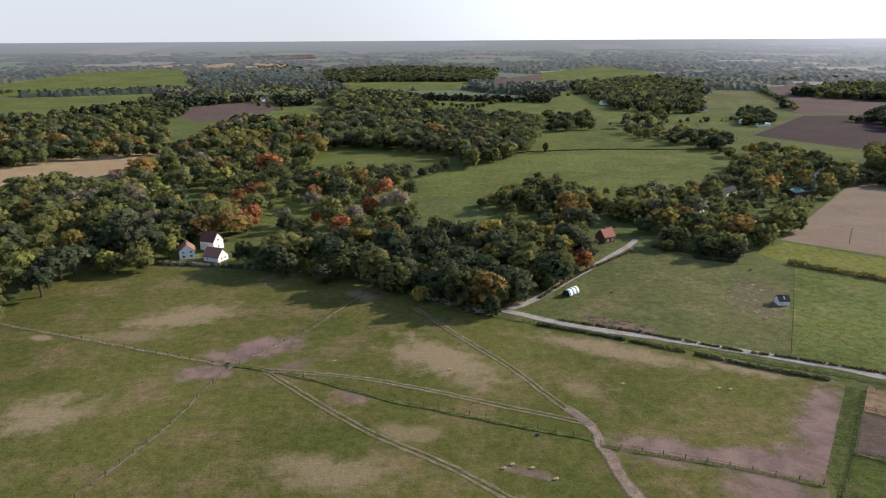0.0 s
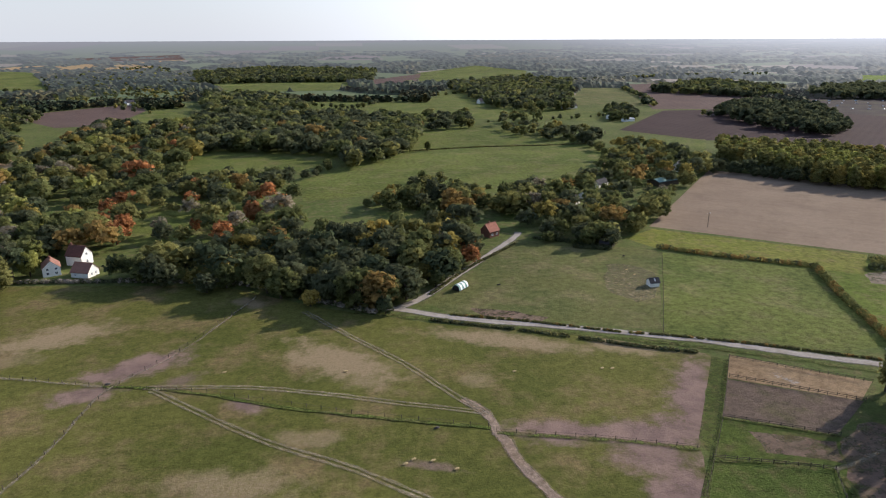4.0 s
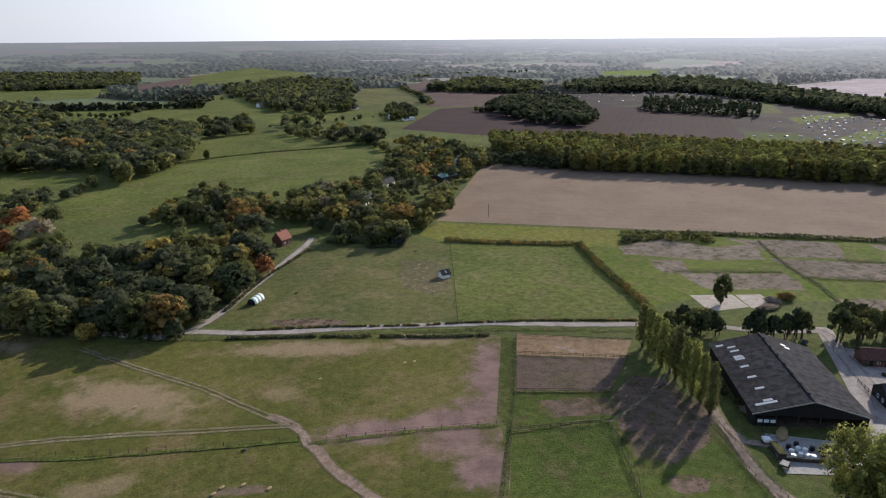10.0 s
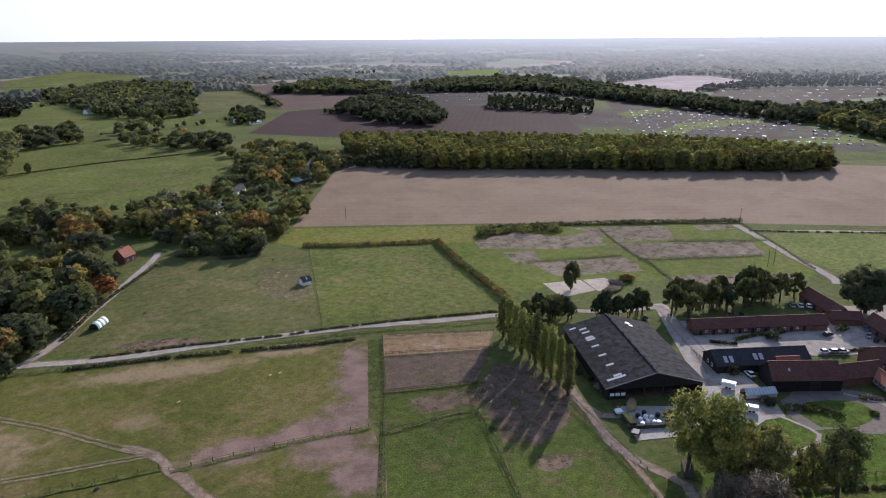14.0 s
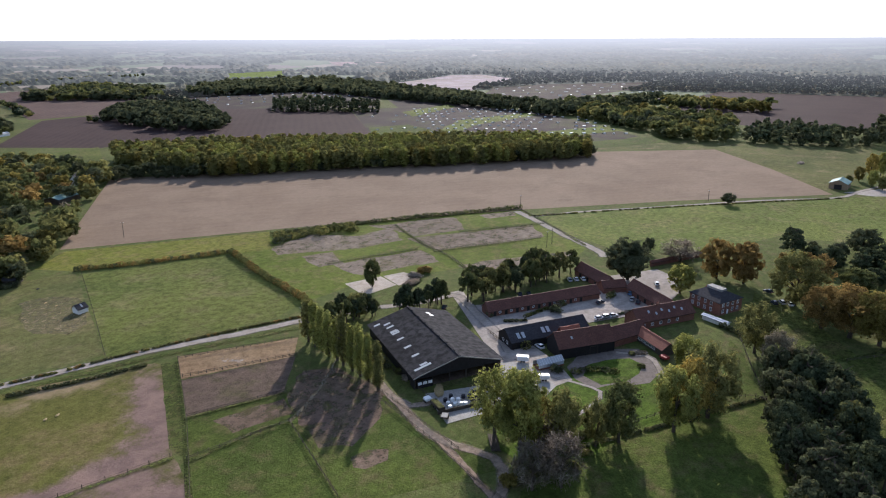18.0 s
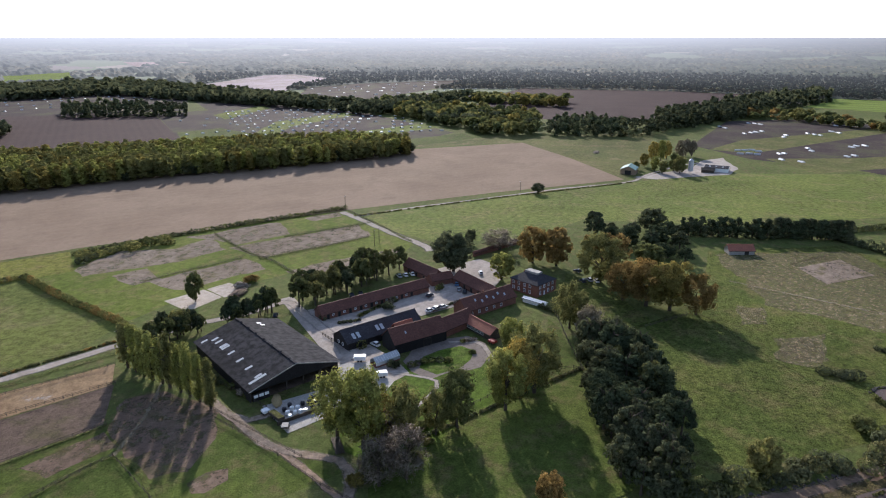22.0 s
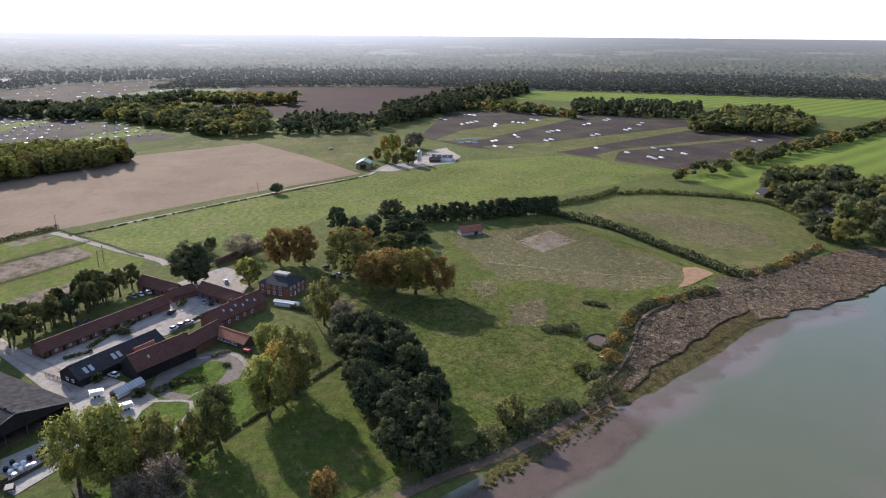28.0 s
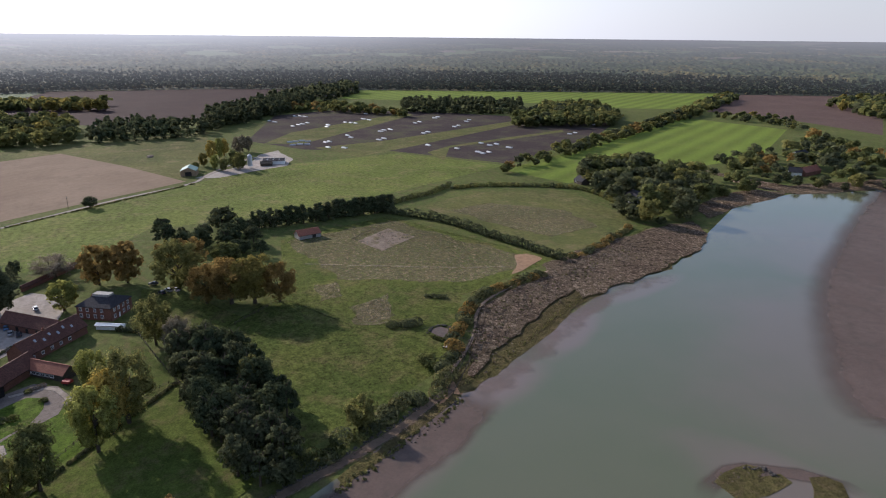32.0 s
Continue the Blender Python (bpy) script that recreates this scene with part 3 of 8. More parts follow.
def smooth_line(points, step=6.0):
    """A Catmull-Rom line through the points."""
    p = [Vector((*q, 0)) for q in points]
    p = [2 * p[0] - p[1], *p, 2 * p[-1] - p[-2]]
    out = []
    for i in range(1, len(p) - 2):
        n = max(1, int((p[i + 1] - p[i]).length / step))
        for k in range(n):
            t = k / n
            out.append(0.5 * (2 * p[i] + (p[i + 1] - p[i - 1]) * t + (2 * p[i - 1] - 5 * p[i] + 4 * p[i + 1] - p[i + 2]) * t * t
                              + (3 * p[i] - p[i - 1] - 3 * p[i + 1] + p[i + 2]) * t ** 3))
    out.append(p[-2])
    return out


def ribbon(name, points, width, material, lift=0.12, label="", kind="structure", category="road", jitter=0.12, crown=1.0):
    LAYER[0] += 1
    rnd = random.Random(int(abs(points[0][0] * 7)))
    line = smooth_line(points, 4.0)
    bm = bmesh.new()
    edge = bm.verts.layers.float.new("edge")
    prev = None
    for i, p in enumerate(line):
        d = (line[min(i + 1, len(line) - 1)] - line[max(i - 1, 0)]).normalized()
        side = Vector((-d.y, d.x, 0)) * width / 2
        a = p + side * (1 + rnd.uniform(-jitter, jitter))
        b = p - side * (1 + rnd.uniform(-jitter, jitter))
        a.z = b.z = lift * 0.4 + 0.0015 * LAYER[0] + height_at(p.x, p.y)
        row = [bm.verts.new(q) for q in (a, a.lerp(b, 0.28), a.lerp(b, 0.5), a.lerp(b, 0.72), b)]
        end = min(1.0, min(i, len(line) - 1 - i) / 4) if category == "mud" else 1.0
        for v, e in zip(row, (0.0, 1.0, crown, 1.0, 0.0)):
            v[edge] = e * end
        if prev:
            for u in range(4):
                bm.faces.new((prev[u], prev[u + 1], row[u + 1], row[u]))
        prev = row
    bmesh.ops.recalc_face_normals(bm, faces=bm.faces)
    if sum(f.normal.z for f in bm.faces) < 0:
        bmesh.ops.reverse_faces(bm, faces=bm.faces)
    return tagged(new(name, shape(bm, name, material)), label or name.replace("_", " "), category, kind=kind)


# ---- the ground sheet, out to the skyline ----
def ground_sheet():
    rings = [0, 120, 300, 600, 1000, 1400] + [1500 + 48 * i for i in range(72)]
    seg = 240
    vs, fs = [(0, 0, 0)], []
    for r in rings[1:]:
        for k in range(seg):
            a = 2 * math.pi * k / seg
            x, y = r * math.cos(a), r * math.sin(a)
            vs.append((x, y, height_at(x, y)))
    for k in range(seg):
        fs.append((0, 1 + k, 1 + (k + 1) % seg))
    for j in range(len(rings) - 2):
        o = 1 + j * seg
        for k in range(seg):
            q = (k + 1) % seg
            fs.append((o + k, o + seg + k, o + seg + q, o + q))
    me = bpy.data.meshes.new("ground")
    me.from_pydata(vs, [], fs)
    me.materials.append(M["farmland"])
    return tagged(new("ground", me), "wide farmland running out to low hills at the skyline", "ground", kind="structure")


ground_sheet()

# near pasture and paddocks
field("pasture", (*((-183.2, 217.8), (-181.3, 253.2), (-183.9, 288.0), (-176.7, 312.0), (-125.0, 307.7), (-48.3, 291.9), (-15.6, 265.7), (14.7, 245.8), (45.7, 230.2), (83.8, 217.1), (127.0, 190.5), (126.2, 186.5), (94.0, 140.0)), (75, 95), (60, 60), (10, 20), (-110, 30)), M["pasture"], 0.05, "grazed pasture with dry drifts and bare trodden patches", wiggle=0.6)
field("verge", ((126.9, 188.7), (131.6, 185.0), (78.3, 110.9), (76.5, 112.3), (94.9, 136.4), (95.7, 143.4)), M["worn_green"], 0.06, "strip of long bright grass between paddock fences", soft=1.0)
field("paddock", ((133.6, 188.5), (167.5, 162.9), (155.0, 153.1), (123.4, 173.5)), M["worn_pen"], 0.07, "muddy fenced pen with puddles")
field("paddock", ((122.9, 172.8), (155.5, 152.7), (134.2, 138.1), (108.4, 152.5)), M["earth"], 0.065, "bare trodden horse paddock")
field("paddock", (*((108.0, 151.9), (134.7, 137.3), (153.4, 133.7), (149.5, 109.2), (142.5, 91.7), (134.9, 60.5), (75.7, 106.9)),), M["verge"], 0.06, "rough green paddock in the shade of poplars")
for spot in (((111.3, 144.4), (131.7, 135.4), (126.7, 126.3), (109.9, 134.2)), ((132.9, 135.4), (148.8, 142.5), (156.4, 133.9), (150.8, 110.2), (137.7, 102.7), (122.4, 100.7), (117.0, 108.3), (123.0, 121.2)), ((118.3, 98.1), (123.6, 95.8), (126.7, 91.5), (122.4, 88.7), (116.2, 91.3), (115.1, 94.5))):
    field("bare_patch", spot, M["worn_earth"], 0.08, "trodden earth in the horse paddock", wiggle=1.5, soft=3.0)
field("paddock", ((36.1, 256.3), (53.5, 274.4), (99.6, 337.3), (131.3, 324.2), (166.1, 305.3), (145.4, 261.9), (120.8, 212.3), (75.3, 231.5), (44.0, 244.0)), M["dry_grass"], 0.06, "level grazed paddock with a dry sward", wiggle=0.4)
field("paddock", ((167.2, 301.7), (226.7, 264.6), (195.9, 184.8), (176.0, 183.0), (120.1, 209.3)), M["meadow"], 0.06, "even green hay paddock", wiggle=0.4)
field("bare_patch", ((130.4, 288.7), (142.4, 285.3), (148.2, 272.8), (141.7, 256.9), (134.1, 244.0), (124.0, 239.9), (117.8, 252.3), (122.1, 271.5)), M["worn_dry"], 0.08, "trodden earth round the horse shelter", wiggle=2.0, soft=5.0)
field("bare_patch", ((54.1, 246.7), (71.8, 239.9), (82.7, 231.7), (76.9, 227.0), (59.3, 234.5)), M["worn_earth"], 0.08, "worn strip beside the lane", wiggle=1.0, soft=2.0)
field("rough_strip", ((159.3, 328.5), (183.5, 343.9), (266.9, 278.1), (242.3, 251.9), (167.4, 309.5)), M["rank_grass"], 0.055, "strip of bright rough grass beside the bare field")
field("paddock", ((227.0, 260.2), (266.1, 272.3), (328.8, 224.8), (391.8, 175.5), (335.3, 108.0), (309.4, 107.2), (267.3, 149.9), (224.6, 179.4), (198.7, 184.2)), M["bright_rough"], 0.05, "fenced horse paddocks with worn grass")
for spot in (((242.3, 251.9), (260.0, 254.5), (273.3, 254.1), (286.3, 227.6), (311.5, 221.8), (293.0, 200.6), (267.7, 212.1), (236.9, 241.8)), ((306.8, 236.3), (348.9, 202.2), (329.1, 182.1), (302.0, 199.9), (307.0, 216.6)), ((362.9, 190.9), (381.8, 177.2), (374.0, 169.9), (358.0, 181.3)),
             ((295.8, 200.9), (358.1, 152.1), (338.5, 136.1), (285.9, 173.8)), ((239.8, 207.4), (282.1, 182.5), (270.6, 163.7), (235.2, 185.0), (235.9, 197.7)), ((241.4, 229.5), (255.4, 220.7), (244.6, 203.5), (233.6, 210.2)), ((269.6, 152.7), (280.8, 146.7), (320.5, 113.0), (307.7, 107.6), (264.2, 137.1))):
    field("bare_patch", spot, M["worn_pale"], 0.09, "bare trodden earth worn into the horse paddocks", wiggle=1.5, soft=3.5)
field("riding_arena", ((221.5, 184.6), (238.0, 176.1), (232.5, 163.2), (214.3, 167.6)), M["sand"], 0.09, "pale sand riding arena")
field("riding_arena", ((238.8, 175.5), (248.7, 170.4), (244.7, 157.9), (232.2, 161.8)), M["sand"], 0.09, "pale sand riding arena")
field("stubble_field", ((315, 504), (183.9, 349.2), (272.5, 278.8), (384.8, 178.0), (465, 93), (541, 1), (625, 50), (711, 111), (636, 212), (507, 314), (402, 415)), M["stubble"], 0.05, "broad harrowed tan field with faint drill lines")
field("meadow", ((377.2, 164.0), (443, 96), (531, -5), (586, -64), (618, -194), (528, -266), (477, -178), (447, -127), (416.1, -49.0), (406.6, 22.8), (354.0, 51.0), (336.9, 98.1), (352.2, 132.0)), M["lane_meadow"], 0.05, "long green meadow beside the farm lane")
field("meadow", ((650, 217), (752, 182), (773, 113), (833, -25), (646, -19), (561, -4), (541, 1), (625, 50), (711, 111)), M["dry_grass"], 0.05, "rough meadow beside the far wood")
field("paddock", ((360.6, -46.7), (391.3, -117.7), (280.2, -174.6), (265.3, -144.6), (250.4, -111.2), (210.0, -89.6), (189.5, -79.6), (172.7, -54.4), (157.9, -28.9), (153.3, -11.7), (174.0, -8.9), (213.9, -23.2), (250.1, -14.4), (292.0, -38.8)), M["rough_grass"], 0.05, "sloping rough pasture with faint tracks")
field("dry_pasture", ((354.2, -48.9), (382.0, -115.0), (280.9, -166.8), (272.5, -143.6), (266.0, -114.2), (287.6, -63.0)), M["worn_dry"], 0.07, "dry worn part of the pasture", wiggle=3, soft=9.0)
field("paddock", ((410.3, -145.0), (437, -200), (423, -263), (335.9, -265.6), (315.0, -242.3), (284.3, -185.5)), M["dry_grass"], 0.05, "dry hedged paddock above the river")
field("lush_field", ((507, -254), (613, -416), (797, -675), (643, -719), (493, -525), (458, -383), (443, -280)), M["lush"], 0.05, "bright striped green crop field")
field("lush_field", ((1217, -266), (1402, -349), (1275, -681), (1134, -1067), (882, -784), (932, -667), (1062, -558), (1155, -370)), M["lush"], 0.05, "bright green crop field before the forest")
field("pig_field", ((742, -62), (976, -121), (1028, -221), (968, -347), (878, -441), (793, -408), (776, -554), (669, -453), (535, -273), (631, -193), (668, -110)), M["pig_soil"], 0.05, "dark trodden soil of an outdoor pig unit")
for strip in (((675, -122), (700, -201), (822, -418), (801, -424), (648, -210), (610, -153)), ((717, -77), (795, -117), (962, -309), (930, -312), (705, -116)), ((615, -223), (648, -260), (725, -440), (707, -430), (635, -254), (566, -222))):
    field("grass_strip", strip, M["dry_grass"], 0.08, "grass strip between the pig pens")
field("plough_field", ((850, -773), (1103, -1076), (976, -1330), (568, -792), (729, -813)), M["plough"], 0.05, "brown ploughed field")
field("plough_field", ((1079, 256), (941, 131), (901, 71), (990, -48), (1114, -138), (1286, -224), (1424, -314), (1503, -72), (1501, 242), (1341, 259)), M["plough_dark"], 0.05, "brown ploughed field at the forest edge")
field("plough_field", ((382, 762), (453, 828), (653, 1026), (756, 856), (849, 688), (629, 478), (540, 555), (430, 667)), M["plough_dark"], 0.05, "dark purple-brown ploughed field")
field("pig_field", ((843, 680), (909, 627), (661, 364), (608, 459)), M["pig_soil"], 0.05, "dark trodden pig pens")
field("verge", ((677, 519), (728, 494), (657, 362), (608, 459)), M["verge"], 0.09, "bright grass between pig pens")
field("pig_field", ((1035, 752), (1037, 642), (936, 382), (768, 203), (678, 227), (663, 411), (785, 523)), M["pig_soil"], 0.06, "pig field with rows of small huts")
for strip in (((851, 588), (991, 591), (963, 558), (808, 538)), ((680, 421), (801, 460), (935, 418), (914, 391), (768, 415), (672, 393)), ((702, 334), (843, 265), (809, 232), (691, 294))):
    field("grass_strip", strip, M["bright_rough"], 0.09, "grass strip between pig pens", wiggle=1.0)
field("pig_field", ((838, 1101), (1164, 1077), (1093, 807), (892, 660), (792, 783), (744, 880)), M["pig_soil"], 0.05, "pig field with scattered huts")
field("pale_field", ((1330, 977), (1714, 1009), (1773, 945), (1660, 772), (1427, 759), (1209, 681), (1220, 823)), M["pale_straw"], 0.05, "pale bare pig field in the distance")
field("pale_field", ((2059, 1771), (2253, 1429), (2250, 1205), (2082, 1181), (1874, 1562)), M["pale_straw"], 0.05, "pale field strip among far woods")
field("lush_field", ((1436, 1626), (1613, 1580), (1392, 1348), (1261, 1428)), M["lush"], 0.05, "bright green field among dark woods")
field("pig_field", ((1140, 608), (1377, 703), (1525, 646), (1717, 429), (1512, 413), (1324, 438), (1140, 459), (1118, 549)), M["pig_soil"], 0.05, "far pig field with white huts")
field("grass_strip", ((1224, 653), (1176, 566), (1154, 459), (1098, 447), (1072, 537), (1116, 601)), M["bright_rough"], 0.06, "grass strip beside a far pig field")
field("meadow", ((700, 237), (778, 183), (739, 161), (658, 216)), M["verge"], 0.06, "bright grass corner")
field("meadow", ((-17, 453), (-22, 520), (8, 574), (78, 644), (113, 833), (196, 840), (247, 700), (291, 672), (256, 569), (205, 489), (128, 453), (69, 482), (35, 464)), M["meadow"], 0.05, "wide green grazing meadow")
field("meadow", ((-147, 590), (-128, 676), (-86, 709), (15, 646), (-21, 564), (-86, 551)), M["meadow"], 0.05, "green meadow between woods")
field("meadow", ((-65, 1251), (220, 1165), (432, 944), (357, 856), (39, 978)), M["meadow"], 0.05, "green meadow")
field("meadow", ((-315, 1851), (60, 1938), (73, 1536), (-175, 1487)), M["meadow"], 0.05, "green meadow")
field("stubble_field", ((-445, 577), (-406, 609), (-293, 685), (-272, 649), (-280, 542), (-331, 491), (-364, 465)), M["tan_field"], 0.05, "tan stubble field")
field("meadow", ((-1049, 1473), (-1103, 1714), (-1140, 2439), (-861, 2276), (-562, 1575), (-891, 1377), (-931, 1303)), M["meadow"], 0.05, "green hill meadow")
field("meadow", ((-874, 1221), (-867, 1338), (-602, 1466), (-517, 1147), (-609, 981), (-685, 950)), M["meadow"], 0.05, "green meadow with hedgerow")
field("plough_field", ((-459, 1087), (-318, 1268), (-274, 1133), (-272, 950), (-335, 926)), M["plough"], 0.05, "brown ploughed field")
field("meadow", ((-267, 930), (-266, 1133), (-201, 1082), (-182, 893)), M["meadow"], 0.05, "small green meadow")
field("stubble_field", ((-1080, 2508), (-539, 2977), (-578, 2340), (-843, 2277)), M["tan_field"], 0.05, "pale stubble field")
field("stubble_field", ((-1020, 3042), (-629, 3336), (-539, 2977), (-921, 2883)), M["plough"], 0.05, "brown field")
field("meadow", ((118, 1640), (308, 2111), (551, 2428), (646, 2114), (542, 1794)), M["meadow"], 0.05, "green meadow")
field("plough_field", ((116, 1821), (300, 2060), (230, 1668), (132, 1639)), M["plough"], 0.06, "brown field")
field("meadow", ((171, 1158), (267, 1487), (367, 1445), (273, 1101)), M["meadow"], 0.05, "green meadow")
field("stubble_field", ((403, 1094), (578, 1459), (672, 1419), (511, 1017)), M["dry_grass"], 0.05, "pale dry field")
field("plough_field", ((715, 1526), (1035, 1599), (833, 1170), (683, 953), (507, 985)), M["plough"], 0.05, "brown ploughed field")
field("plough_field", ((351, 761), (512, 961), (683, 953), (483, 665), (407, 660)), M["plough_dark"], 0.05, "dark purple-brown ploughed field")
field("meadow", ((350, 670), (409, 668), (365, 593), (339, 625)), M["meadow"], 0.07, "small green meadow")
field("garden_lawn", ((-115.8, 384.2), (-115, 468), (-26, 466), (-15.1, 395.1), (-27.3, 370.1), (-68.6, 346.3), (-99.6, 360.0)), M["meadow"], 0.055, "parkland grass under autumn trees")
field("garden_lawn", ((-74.1, 377.1), (-49.5, 393.2), (-21.7, 388.7), (-27.3, 370.1), (-60.5, 353.6)), M["meadow"], 0.06, "lawn in a wooded garden")
field("garden_lawn", ((27.4, 411.0), (59.1, 434.6), (60.7, 419.0), (39.8, 391.3)), M["meadow"], 0.06, "lawn in a wooded garden")
field("garden_lawn", ((105.3, 392.5), (124.3, 398.9), (122.7, 381.7), (104.7, 377.1)), M["verge"], 0.06, "small green lawn")
field("garden_lawn", ((214, 460), (257, 504), (251, 483), (216, 447)), M["verge"], 0.06, "small green lawn")

# farm yard, gardens, lanes
field("farm_yard", ((237.0, 137.5), (241.6, 133.9), (228.6, 121.1), (251.5, 99.6), (280.0, 85.7), (289.9, 86.4), (314.5, 66.9), (302.5, 49.4), (263.0, 52.2), (236.2, 73.4), (241.2, 79.1), (214.0, 96.3), (198.0, 71.0), (189.1, 62.2), (177.4, 67.8), (186.9, 88.3)), M["yard"], 0.06, "pale gravel stable yard")
field("farm_yard", ((156.6, 99.0), (172.2, 84.9), (188.2, 88.7), (193.7, 78.2), (182.4, 65.3), (166.1, 66.2), (156.8, 77.0), (145.4, 84.2)), M["concrete"], 0.07, "concrete apron of the barn")
field("garden_lawn", ((193.6, 66.1), (213.0, 55.3), (217.5, 43.5), (204.2, 36.5), (200.2, 25.9), (187.0, 23.7), (172.6, 33.6), (151.2, 41.7), (140.5, 60.7), (143.7, 70.3), (174.0, 66.9)), M["garden_grass"], 0.05, "bright garden grass beside the barns")
field("garden_lawn", ((247.7, 23.1), (240.3, 17.7), (206.3, 7.2), (189.1, 22.2), (200.2, 25.9), (207.8, 20.1)), M["verge"], 0.05, "sunlit grass strip under trees")
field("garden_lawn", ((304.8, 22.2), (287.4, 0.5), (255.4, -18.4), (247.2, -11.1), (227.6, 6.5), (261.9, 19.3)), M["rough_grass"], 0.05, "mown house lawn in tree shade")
field("paddock", ((129.1, 52.9), (167.2, 35.9), (204.3, 16.7), (206.7, 5.3), (152.8, -13.4), (145.1, -10.6), (131.4, 7.9), (117.6, 48.4)), M["verge"], 0.055, "sunlit paddock striped by tree shadows")
ribbon("lane", ((8.3, 259.0), (23.1, 251.8), (36.3, 243.6), (55.0, 233.5), (77.2, 225.0), (103.9, 213.4), (131.6, 200.2), (156.6, 185.2), (180.9, 171.6), (202.3, 157.6)), 6.4, M["track"], 0.14, "pale gravel lane")
ribbon("lane", ((23.0, 250.8), (36.0, 260.8), (53.2, 282.3), (74.4, 308.7), (99.4, 341.1), (105.0, 351.8)), 6.0, M["track"], 0.15, "pale gravel lane beside the wood")
ribbon("lane", ((203.2, 158.3), (217.4, 144.1), (234.2, 134.4), (234.3, 130.7), (223.8, 118.2), (206.2, 97.1), (197.2, 89.3)), 6.4, M["track"], 0.15, "pale gravel lane into the stable yard")
ribbon("lane", ((383.4, 174.1), (377.4, 166.6), (368.3, 153.9), (346.9, 127.0), (329.2, 102.4), (320.0, 94.7)), 7.5, M["track"], 0.14, "pale lane past the stables")
ribbon("lane", ((374.9, 161.9), (407.8, 133.2), (443, 96), (492, 46), (530, -1), (566, -17), (618, -46), (646, -75)), 5.0, M["track"], 0.14, "pale farm lane along the big field")
ribbon("farm_track", ((157.5, 119.0), (152.4, 111.7), (147.6, 102.2), (142.3, 93.5), (138.6, 86.2), (137.4, 78.8), (137.8, 70.8), (137.9, 64.7), (134.4, 60.3), (128.2, 57.1), (121.0, 55.5)), 5.0, M["farm_dirt"], 0.13, "sandy farm track past the barn")
ribbon("farm_track", ((149.2, 104.9), (148.3, 98.9), (151.1, 96.0), (153.9, 94.5)), 4.5, M["farm_dirt"], 0.13, "sandy turning into the yard")
ribbon("dirt_path", ((139.0, 85.6), (133.6, 75.2), (128.4, 66.3), (122.0, 55.9)), 3.4, M["dirt_path"], 0.12, "rutted earth track beside the fence", jitter=0.2)
field("farm_yard", ((552.2, -5.4), (547.8, -23.2), (566.6, -50.7), (581.9, -79.7), (615.2, -92.0), (669.2, -85.0), (648.9, -65.8), (601.2, -52.0), (580.2, -29.4)), M["yard"], 0.07, "pale gravel yard of the pig farm", wiggle=1.0)
field("patio", ((196.7, 67.2), (205.7, 67.0), (218.4, 57.6), (223.1, 50.2), (218.7, 42.7), (211.8, 39.1), (200.0, 40.0), (196.3, 43.7), (195.5, 47.5), (187.2, 54.1), (190.3, 62.0)), M["paving"], 0.1, "worn brick paving behind the black barn", wiggle=0.4)
field("garden_lawn", ((193.6, 60.2), (201.8, 61.6), (208.4, 57.4), (214.0, 50.6), (211.7, 45.3), (204.6, 44.7), (196.6, 47.0), (190.6, 53.0)), M["garden_grass"], 0.12, "bright green garden bed", wiggle=0.5, soft=0.6)
ribbon("garden_path", ((186.5, 79.7), (187.8, 64.1), (186.5, 51.9), (177.4, 51.2), (168.2, 53.8)), 2.2, M["track"], 0.12, "pale garden path")
ribbon("garden_path", ((200.1, 35.7), (212.5, 40.3), (218.5, 45.9), (216.2, 56.1)), 3.0, M["track"], 0.12, "pale garden path")
ribbon("dirt_path", ((58.0, 104.0), (52.5, 117.0), (47.9, 130.2), (44.9, 141.7), (42.6, 156.3), (41.1, 167.5), (36.2, 176.1)), 4.6, M["dirt_path"], 0.11, "worn earth path over the pasture", jitter=0.3)
for wheel in (-0.8, 0.8):
    for line in (((41.6, 166.0), (33.5, 180.1), (21.8, 202.3), (5.3, 227.2), (-12.7, 255.0)), ((41.1, 167.5), (19.3, 176.3), (-6.3, 187.4), (-30.5, 195.8), (-61.5, 201.3)), ((-59.1, 199.3), (-23.3, 165.2), (-0.9, 149.1), (20.2, 130.4))):
        a, b = Vector(line[0]), Vector(line[-1])
        n = Vector((-(b - a).y, (b - a).x)).normalized() * wheel
        ribbon("wheel_track", [(x + n.x, y + n.y) for x, y in line], 1.5, M["worn_track"], 0.11, "pale wheel rut over the pasture", jitter=0.3)
ribbon("ditch", ((40.9, 159.0), (18.5, 167.1), (-14.7, 179.9), (-41.2, 193.3), (-61.5, 201.3), (-74.7, 204.3)), 1.6, M["rough_grass"], 0.10, "dark grassy ditch line over the pasture", jitter=0.4)
ribbon("ditch", ((41.9, 156.3), (68.0, 148.5), (93.6, 139.1)), 2.6, M["worn_green"], 0.10, "grassy ditch line over the pasture", jitter=0.3)
ribbon("dirt_path", ((-74.7, 204.3), (-119.8, 220.7), (-173.0, 240.0), (-201.3, 248.8)), 2.0, M["worn_track"], 0.11, "trodden path over the pasture", jitter=0.4)
ribbon("dirt_path", ((-89.5, 135.9), (-78.9, 168.1), (-72.9, 201.4), (-55.3, 225.6), (-33.4, 274.8)), 1.4, M["worn_track"], 0.105, "thin trodden path along a fence line", jitter=0.4)
ribbon("dirt_path", ((122.5, 124.3), (140.7, 129.2), (161.0, 138.2), (176.0, 143.6)), 1.8, M["worn_track"], 0.105, "thin trodden path under the poplars", jitter=0.4)
